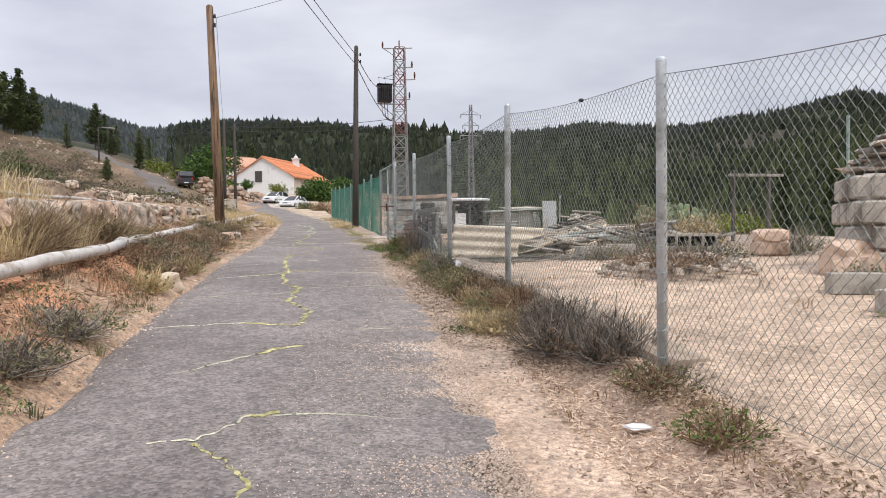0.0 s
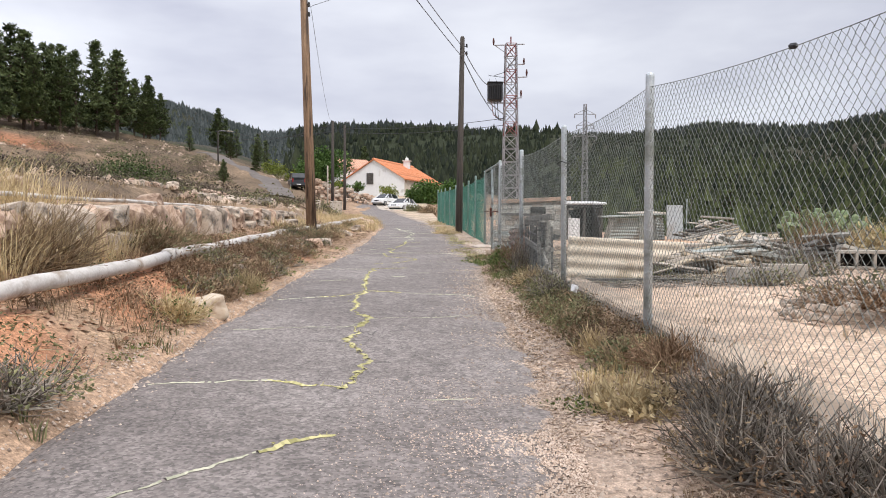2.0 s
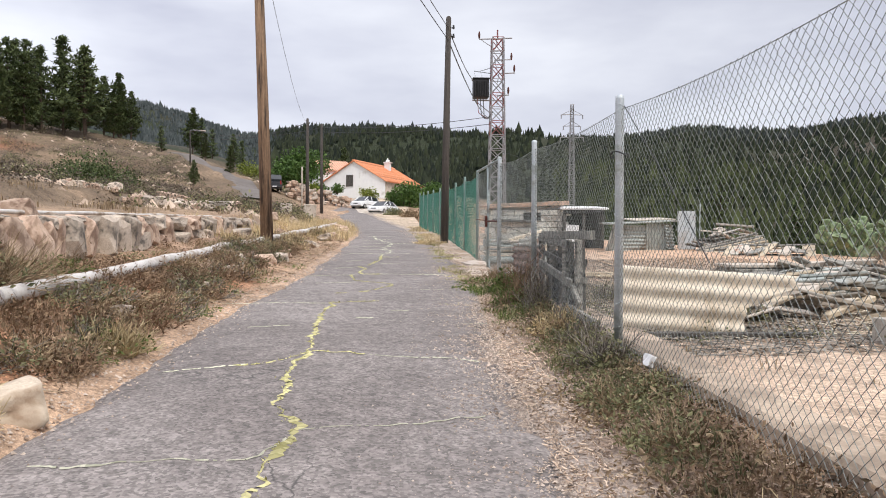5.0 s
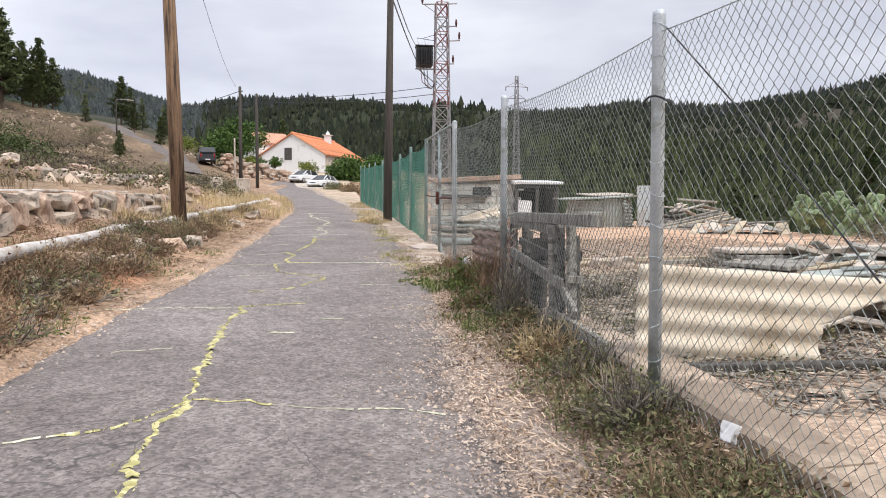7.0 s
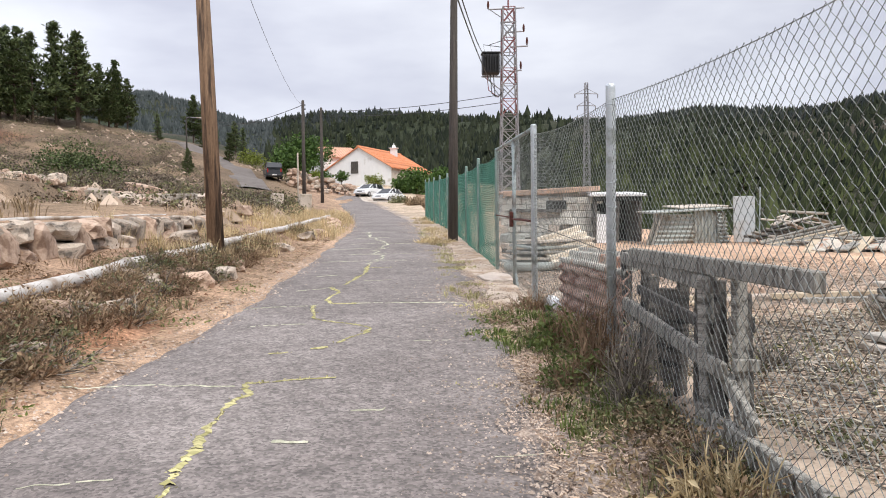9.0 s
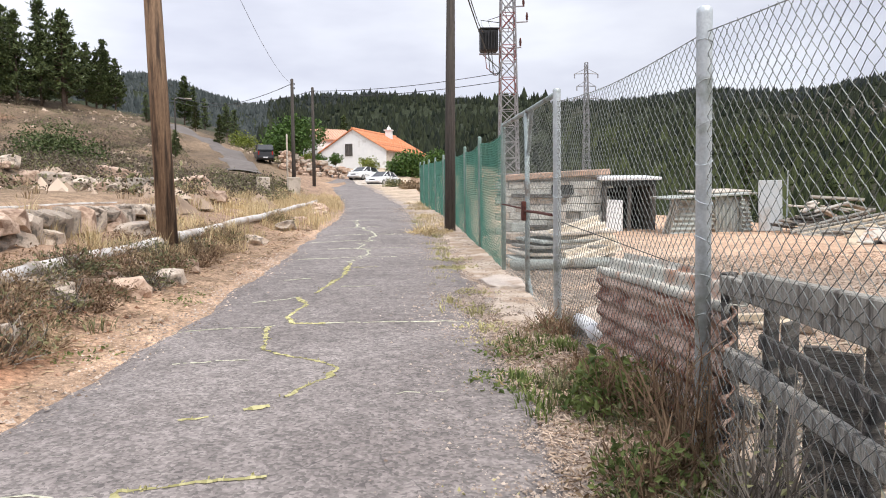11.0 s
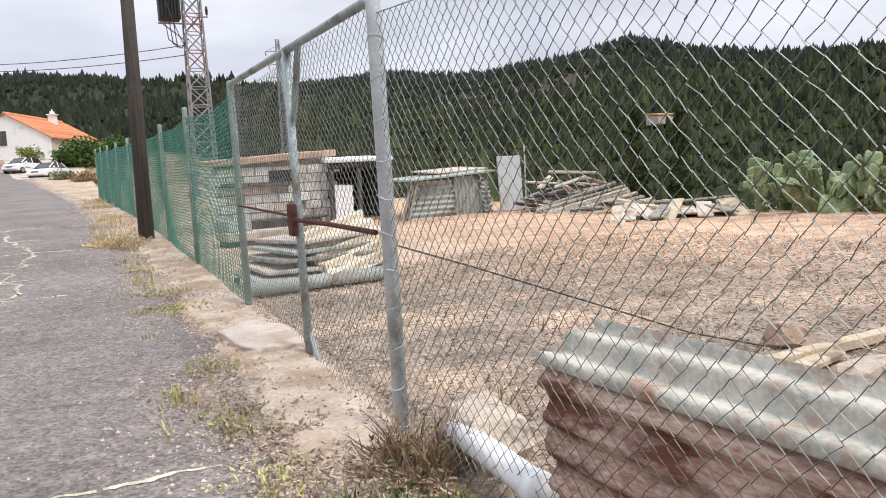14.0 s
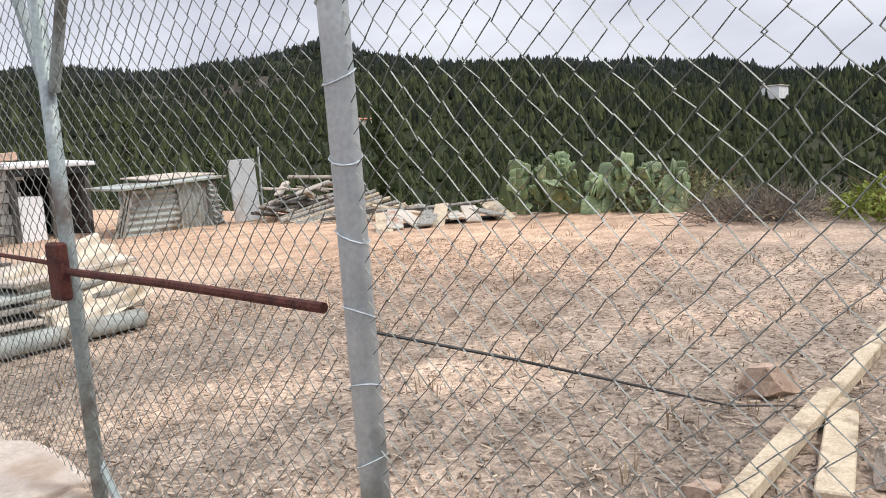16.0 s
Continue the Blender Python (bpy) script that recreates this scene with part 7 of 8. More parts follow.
polyline(dust, [(-1.24, 9.42), (-0.2, 9.4), (-0.05, 9.72)], 0.012, 31)
polyline(dust, [(0.0, 9.88), (0.5, 9.95), (1.07, 10.15)], 0.01, 35)
polyline(dust, [(-1.17, 11.36), (-0.6, 11.55)], 0.012, 39)
polyline(moss, [(-0.7, 11.52), (-0.41, 11.64), (-0.15, 12.0)], 0.018, 41)
polyline(moss, [(-0.15, 12.0), (0.29, 11.87)], 0.016, 43)
polyline(dust, [(0.29, 11.87), (1.21, 11.68)], 0.014, 45)
polyline(moss, [(-0.22, 13.14), (-0.24, 13.7), (-0.23, 14.42), (-0.24, 14.87)], 0.032, 47, 0.07)
polyline(moss, [(-0.24, 14.87), (0.35, 14.97)], 0.024, 51)
polyline(dust, [(-1.5, 15.0), (-0.29, 14.8)], 0.013, 53)
polyline(dust, [(0.13, 13.7), (0.32, 13.68)], 0.018, 55)
polyline(moss, [(-0.24, 15.74), (-0.09, 15.78)], 0.02, 57)
polyline(moss, [(0.07, 15.88), (0.2, 15.94)], 0.026, 58)
polyline(moss, [(0.26, 16.1), (0.48, 16.47)], 0.018, 59)
polyline(moss, [(0.48, 16.47), (0.49, 16.74), (0.14, 17.06), (-0.05, 17.23)], 0.026, 61, 0.04)
polyline(moss, [(-0.05, 17.23), (-0.15, 18.02)], 0.03, 67, 0.04)
polyline(dust, [(-0.9, 17.95), (-0.1, 18.06)], 0.012, 71)
polyline(moss, [(0.31, 18.09), (0.04, 18.1), (-0.05, 18.4), (0.05, 18.97), (-0.09, 19.37)], 0.026, 73, 0.03)
polyline(dust, [(0.31, 18.09), (1.0, 18.12), (1.7, 18.15)], 0.013, 75)
polyline(dust, [(-0.5, 19.2), (-0.09, 19.37)], 0.012, 77)
polyline(moss, [(0.07, 19.59), (0.26, 20.84), (0.28, 22.05)], 0.026, 79, 0.04)
polyline(moss, [(0.26, 21.6), (0.65, 21.6)], 0.016, 85)
polyline(dust, [(0.28, 22.05), (0.47, 23.44), (0.3, 24.2), (0.49, 26.7), (0.0, 29), (-0.1, 31)], 0.024, 87, 0.1)
for k, (y, a, b) in enumerate(((22.7, -0.5, 0.9), (24.0, -0.2, 1.1), (25.3, -0.6, 0.6), (26.6, -0.3, 1.0), (28.4, -0.4, 0.5), (31, -0.3, 0.6))):
    polyline(dust, [(a, y), (b, y + 0.1)], 0.013, 110 + 3 * k)
for k, (x, y, L) in enumerate(((1.25, 13.45, 0.25), (0.5, 14.2, 0.2), (-0.6, 16.9, 0.5), (0.9, 16.1, 0.3), (-0.9, 13.2, 0.4), (0.5, 6.9, 0.3), (0.3, 20.0, 0.4), (-0.4, 20.6, 0.3))):
    polyline(dust, [(x, y), (x + L, y + 0.05)], 0.01, 150 + 3 * k)
tagged(part("crack_moss", moss, MOSS), "bright yellow-green moss growing along the road's cracks", "moss", kind="stuff")
tagged(part("crack_dust", dust, DUST), "pale dust and dry moss filling the road's cracks", "dust", kind="stuff")


# ---- gravel, straw and weeds along the lane ----
def pebbles(name, label, count, where, lo, hi, mat, seed):
    rng = random.Random(seed)
    s = Shape()
    for _ in range(count):
        x, y, z = where(rng)
        d = lo * (hi / lo) ** rng.random()
        a = rng.uniform(0, 6.28)
        k = len(s.v)
        s.v.append((x, y, z + d * 0.55))
        for j in range(5):
            t = a + j * 1.2566
            q = d * rng.uniform(0.6, 1.0)
            s.v.append((x + q * math.cos(t), y + q * math.sin(t) * 0.8, z - d * 0.2))
        s.f += [(k, k + 1 + j, k + 1 + (j + 1) % 5) for j in range(5)]
    return tagged(part(name, s, mat), label, "gravel", kind="stuff")


GRAVEL_MAT = leaf_mat("gravel_chips", (0.2, 0.15, 0.12), (0.6, 0.5, 0.42), 0.9, 0)
CHIP_MAT = leaf_mat("straw_chips", (0.08, 0.058, 0.045), (0.56, 0.45, 0.35), 0.9, 0)


def on_verge(rng):
    y = rng.uniform(1.5, 24) if rng.random() < 0.8 else rng.uniform(24, 40)
    if rng.random() < 0.7:
        x = float(road_right(y)) + rng.gauss(0.08, 0.32)
    else:
        x = float(road_left(y)) + rng.gauss(-0.1, 0.2)
    inside = road_left(y) + 0.1 < x < road_right(y) - 0.1
    return x, y, (top_of_road(x, y) if inside else gz(x, y))


pebbles("verge_gravel", "loose gravel along the edges of the asphalt", 30000, on_verge, 0.004, 0.022, GRAVEL_MAT, 1)


def in_yard(rng):
    y = rng.uniform(3, 24)
    x = FENCE_X + 0.15 + 7 * rng.random() ** 1.4
    return x, y, gz(x, y)


pebbles("yard_stones", "small stones strewn over the yard's earth", 5000, in_yard, 0.006, 0.03, GRAVEL_MAT, 2)


def flat_chips(name, label, count, where, lo, hi, mat, seed):
    """Flat straw and wood chips lying on the ground."""
    rng = random.Random(seed)
    s = Shape()
    for _ in range(count):
        x, y, z = where(rng)
        L, w, a = rng.uniform(lo, hi), rng.uniform(0.15, 0.3) * lo + 0.0015, rng.uniform(0, 6.28)
        c, d = math.cos(a), math.sin(a)
        k = len(s.v)
        t0, t1 = rng.uniform(0.0, 0.02), rng.uniform(0.0, 0.03)
        s.v += [(x - c * L - d * w, y - d * L + c * w, z + t0), (x - c * L + d * w, y - d * L - c * w, z + t0 + 0.004), (x + c * L + d * w, y + d * L - c * w, z + t1 + 0.004), (x + c * L - d * w, y + d * L + c * w, z + t1)]
        s.f.append((k, k + 1, k + 2, k + 3))
    return tagged(part(name, s, mat), label, "litter", kind="stuff")


def chip_yard(rng):
    y = rng.uniform(12, 24)
    x = FENCE_X + 0.1 + 6.5 * rng.random() ** 1.3
    return x, y, gz(x, y)


def chip_verge(rng):
    y = rng.uniform(2.2, 18.5)
    x = rng.uniform(float(road_right(y)) - 0.05 + (0.55 if y < 6 else 0), FENCE_X - 0.02)
    return x, y, gz(x, y)



def ragged_edge(rng):
    y = rng.uniform(1.5, 20) if rng.random() < 0.85 else rng.uniform(20, 32)
    x = float(road_right(y)) + 0.06 - rng.expovariate(5.0) % 0.9
    return x, y, top_of_road(x, y) - 0.001


def washed_grit(rng):
    y = rng.uniform(1.5, 7.5)
    x = float(road_right(y)) + 0.1 - rng.expovariate(2.4) % 1.3
    return x, y, top_of_road(x, y) - 0.001


pebbles("washed_grit", "pinkish grit washed from the verge over the asphalt", 24000, washed_grit, 0.004, 0.013, leaf_mat("pink_grit", (0.34, 0.25, 0.19), (0.66, 0.54, 0.45), 0.9, 0), 10)
pebbles("edge_grit", "fine grit spilling over the broken asphalt edge", 26000, ragged_edge, 0.003, 0.012, GRAVEL_MAT, 8)


def on_footing(rng):
    y = rng.uniform(17.6, 30)
    x = rng.uniform(FENCE_X - 0.6, FENCE_X + 0.1)
    return x, y, gz(min(x, FENCE_X - 0.06), y) + 0.022


pebbles("footing_grit", "grit and crumbs lying on the concrete strip", 7000, on_footing, 0.004, 0.02, GRAVEL_MAT, 9)
flat_chips("yard_chips", "straw and bark chips littering the yard", 42000, chip_yard, 0.008, 0.03, CHIP_MAT, 3)
flat_chips("pen_straw", "trampled straw and weeds beside the wooden pen", 7000, lambda r: (lambda x, y: (x, y, gz(x, y)))(FENCE_X + 0.15 + 3.2 * r.random(), r.uniform(11.5, 17)), 0.01, 0.05, leaf_mat("trampled_straw", (0.24, 0.21, 0.14), (0.6, 0.54, 0.42), 0.9, 0), 7)
flat_chips("pen_twigs", "dark twigs and dead stems trampled inside the pen", 4200, lambda r: (lambda x, y: (x, y, gz(x, y)))(FENCE_X + 0.12 + 2.4 * r.random(), r.uniform(10.8, 16.5)), 0.02, 0.13, TWIG_GREY, 17)
flat_chips("verge_litter", "dry leaves and stems littering the verge", 26000, chip_verge, 0.005, 0.026, leaf_mat("dead_leaf_litter", (0.22, 0.155, 0.11), (0.66, 0.52, 0.4), 0.9, 0), 4)


def bank_litter(rng):
    y = rng.uniform(3, 30)
    x = float(road_left(y)) - 0.1 - 1.7 * rng.random()
    return x, y, gz(x, y)


flat_chips("bank_litter", "dead stems scattered over the red earth bank", 7000, bank_litter, 0.015, 0.06, STRAW_DULL, 5)
pebbles("bank_stones", "small stones and clods on the red earth bank", 3000, bank_litter, 0.008, 0.05, leaf_mat("clods", (0.2, 0.1, 0.06), (0.56, 0.4, 0.29), 0.9, 0), 6)


def grasses(name, label, count, where, h0, h1, blades, width, mat, seed, bend=0.6, spread=0.14):
    rng = random.Random(seed)
    s = Shape()
    for _ in range(count):
        x, y, z = where(rng)
        tuft(s, x, y, z, rng.uniform(h0, h1), blades, spread, width, rng, bend)
    return tagged(part(name, s, mat), label, "grass", kind="stuff")


def bank(a, b, y0, y1, patch=0.0, seed=0):
    def pick(rng):
        while True:
            y = rng.uniform(y0, y1)
            x = rng.uniform(a, b)
            if y > 28:
                x += float(road_left(y)) + 0.8
            if wob(x, y, 0.9, seed) > patch:
                return x, y, gz(x, y)
    return pick


grasses("tall_dry_grass", "tall straw-coloured dry grass on the bank", 230, bank(-4.6, -2.8, 4.5, 11.5, -0.3, 1), 0.25, 0.66, 30, 0.0035, STRAW, 11, 1.2, 0.4)
grasses("tall_dry_grass", "tall straw-coloured dry grass around the pole", 200, bank(-3.4, -1.5, 20.5, 31, -0.05, 2), 0.12, 0.34, 18, 0.005, STRAW, 12, 0.7, 0.3)
grasses("bank_grass", "short dry grass dotted over the red bank", 170, bank(-2.9, -1.65, 3, 20, 0.0, 3), 0.06, 0.2, 14, 0.003, STRAW_DULL, 13, 1.4, 0.25)
grasses("bank_grass", "dull dead stems along the pipe", 110, bank(-2.7, -1.95, 8, 21, 0.0, 4), 0.08, 0.24, 16, 0.003, TWIG_BROWN, 14, 1.8, 0.3)
grasses("bank_grass", "sparse green weeds on the bank", 40, bank(-2.3, -1.5, 4, 22, 0.15, 5), 0.05, 0.14, 14, 0.005, OLIVE_WEED, 15, 1.3, 0.2)
grasses("terrace_grass", "dry grass along the bend of the lane", 640, bank(-4.0, -0.9, 28, 52, -0.2, 6), 0.12, 0.38, 16, 0.005, STRAW, 16, 0.7, 0.4)
grasses("terrace_grass", "dry weeds on the field behind the wall", 300, bank(-12, -3.6, 10, 45, 0.0, 7), 0.08, 0.24, 12, 0.009, STRAW_DULL, 17, 0.8, 0.4)


def verge(y0, y1, a, b, patch=0.0, seed=0):
    def pick(rng):
        while True:
            y = rng.uniform(y0, y1)
            x = rng.uniform(a, b)
            if wob(x, y, 1.1, seed) > patch:
                return x, y, gz(min(x, FENCE_X - 0.06), y)
    return pick


grasses("verge_weeds", "dull green weeds crowding the fence foot", 130, verge(7.8, 16.5, 1.78, 2.26, 0.05, 8), 0.03, 0.12, 16, 0.0045, OLIVE_WEED, 21, 0.9, 0.2)
grasses("verge_weeds", "brown dead weeds crowding the fence foot", 170, verge(7.5, 17.8, 1.8, 2.3, 0.0, 9), 0.03, 0.13, 14, 0.003, STRAW_DULL, 22, 0.9, 0.2)
grasses("verge_weeds", "fresh green weeds by the fence", 70, verge(12.6, 17.6, 1.6, 2.2, 0.1, 10), 0.03, 0.1, 16, 0.006, GREEN_WEED, 23, 0.9, 0.2)
grasses("verge_straw", "dry yellow grass at the foot of the fence", 90, verge(5.8, 8.6, 1.6, 2.2, 0.1, 11), 0.03, 0.13, 18, 0.0035, STRAW, 24, 0.8, 0.2)
grasses("verge_straw", "sparse dry weeds on the gravel verge", 24, verge(2.5, 6.5, 1.45, 2.25, 0.0, 12), 0.02, 0.08, 12, 0.0035, STRAW_DULL, 25, 1.4, 0.2)
grasses("gate_weeds", "low green weeds on the strip beyond the gate", 60, verge(17.8, 34, 1.3, 1.75, 0.1, 13), 0.03, 0.1, 14, 0.006, MOSS, 26, 1.0, 0.25)
grasses("gate_straw", "dry tufts outside the green fence", 120, verge(26, 46, 1.3, 2.1, 0.1, 14), 0.05, 0.18, 16, 0.005, STRAW, 27, 0.8, 0.4)
grasses("yard_grass", "sparse dry weeds over the yard", 160, lambda r: (lambda x, y: (x, y, gz(x, y)))(FENCE_X + 0.3 + 8 * r.random(), r.uniform(5, 24)), 0.04, 0.14, 10, 0.004, STRAW_DULL, 28, 0.9, 0.25)

def leaf_mat_cover(name, label, count, where, mat, seed, size=0.03, height=0.14):
    """Low creeping plants: small leaves and stems hugging the ground."""
    rng = random.Random(seed)
    s = Shape()
    for _ in range(count):
        x, y, z = where(rng)
        h = height * rng.uniform(0.3, 1.2)
        for _ in range(26):
            a, r = rng.uniform(0, 6.28), math.sqrt(rng.random()) * 0.16
            leaf(s, (x + r * math.cos(a), y + r * math.sin(a), z + h * rng.random() * (1.1 - r / 0.16)), size * rng.uniform(0.5, 1.5), rng, 0.45)
    return tagged(part(name, s, mat), label, "weeds", kind="stuff")


leaf_mat_cover("creeping_weeds", "low olive creeping weeds along the fence foot", 170, verge(7.6, 14.0, 1.78, 2.28, 0.02, 31), OLIVE_WEED, 51, 0.03, 0.2)
leaf_mat_cover("creeping_weeds", "dead brown creeping weeds along the fence foot", 110, verge(7.4, 14.4, 1.85, 2.3, 0.0, 32), TWIG_BROWN, 52, 0.03, 0.2)
leaf_mat_cover("creeping_weeds", "dry straw-coloured weeds along the fence foot", 130, verge(5.5, 15.2, 1.62, 2.25, 0.0, 33), STRAW_DULL, 53, 0.035, 0.16)
leaf_mat_cover("creeping_weeds", "brown weeds creeping over the red bank", 520, bank(-3.0, -1.72, 4, 24, 0.0, 34), TWIG_BROWN, 54, 0.035, 0.22)
leaf_mat_cover("creeping_weeds", "olive weeds creeping over the red bank", 230, bank(-2.9, -1.65, 4, 26, 0.1, 35), OLIVE_WEED, 55, 0.035, 0.22)

leaf_mat_cover("creeping_weeds", "dark dead weeds choking the fence foot", 220, verge(5.6, 16.2, 2.02, 2.3, -0.1, 36), leaf_mat("dark_dead_weeds", (0.05, 0.04, 0.026), (0.22, 0.165, 0.1), 0.9, 0), 57, 0.03, 0.17)
leaf_mat_cover("creeping_weeds", "olive weeds choking the fence foot", 160, verge(6.5, 16.8, 1.85, 2.28, 0.0, 37), OLIVE_WEED, 58, 0.03, 0.15)
leaf_mat_cover("edge_weeds", "yellow-green weeds at the asphalt's edge", 26, lambda r: (lambda y: (float(road_left(y)) - r.uniform(0.05, 0.35), y, gz(float(road_left(y)) - 0.2, y)))(r.choice((4.5, 8.2, 11.4, 13.9, 14.1, 17.2, 19.4)) + r.uniform(-0.35, 0.35)), GREEN_WEED, 59, 0.03, 0.1)
leaf_mat_cover("creeping_weeds", "dark brown weeds matted on the bank below the pipe", 420, bank(-2.36, -1.72, 9, 26, -0.05, 38), leaf_mat("matted_weeds", (0.055, 0.04, 0.026), (0.24, 0.165, 0.1), 0.9, 0), 60, 0.032, 0.2)
leaf_mat_cover("creeping_weeds", "sparse dull weeds along the foot of the wire", 46, verge(2.2, 5.4, 1.95, 2.32, 0.0, 39), STRAW_DULL, 61, 0.028, 0.1)
leaf_mat_cover("strip_weeds", "flat yellow-green weeds rooted in the concrete strip", 44, lambda r: (lambda x, y: (x, y, gz(x, y) + 0.02))(r.choice((1.52, 1.6, 1.72, 1.8)) + r.uniform(-0.08, 0.08), r.choice((17.3, 17.9, 18.7, 19.6, 21.6, 22.4, 24.0)) + r.uniform(-0.14, 0.14)), MOSS, 62, 0.03, 0.05)
leaf_mat_cover("pen_weeds", "low grey-green weeds inside the pen", 70, lambda r: (lambda x, y: (x, y, gz(x, y)))(FENCE_X + 0.2 + 1.6 * r.random(), r.uniform(11.4, 15.5)), OLIVE_WEED, 56, 0.03, 0.14)

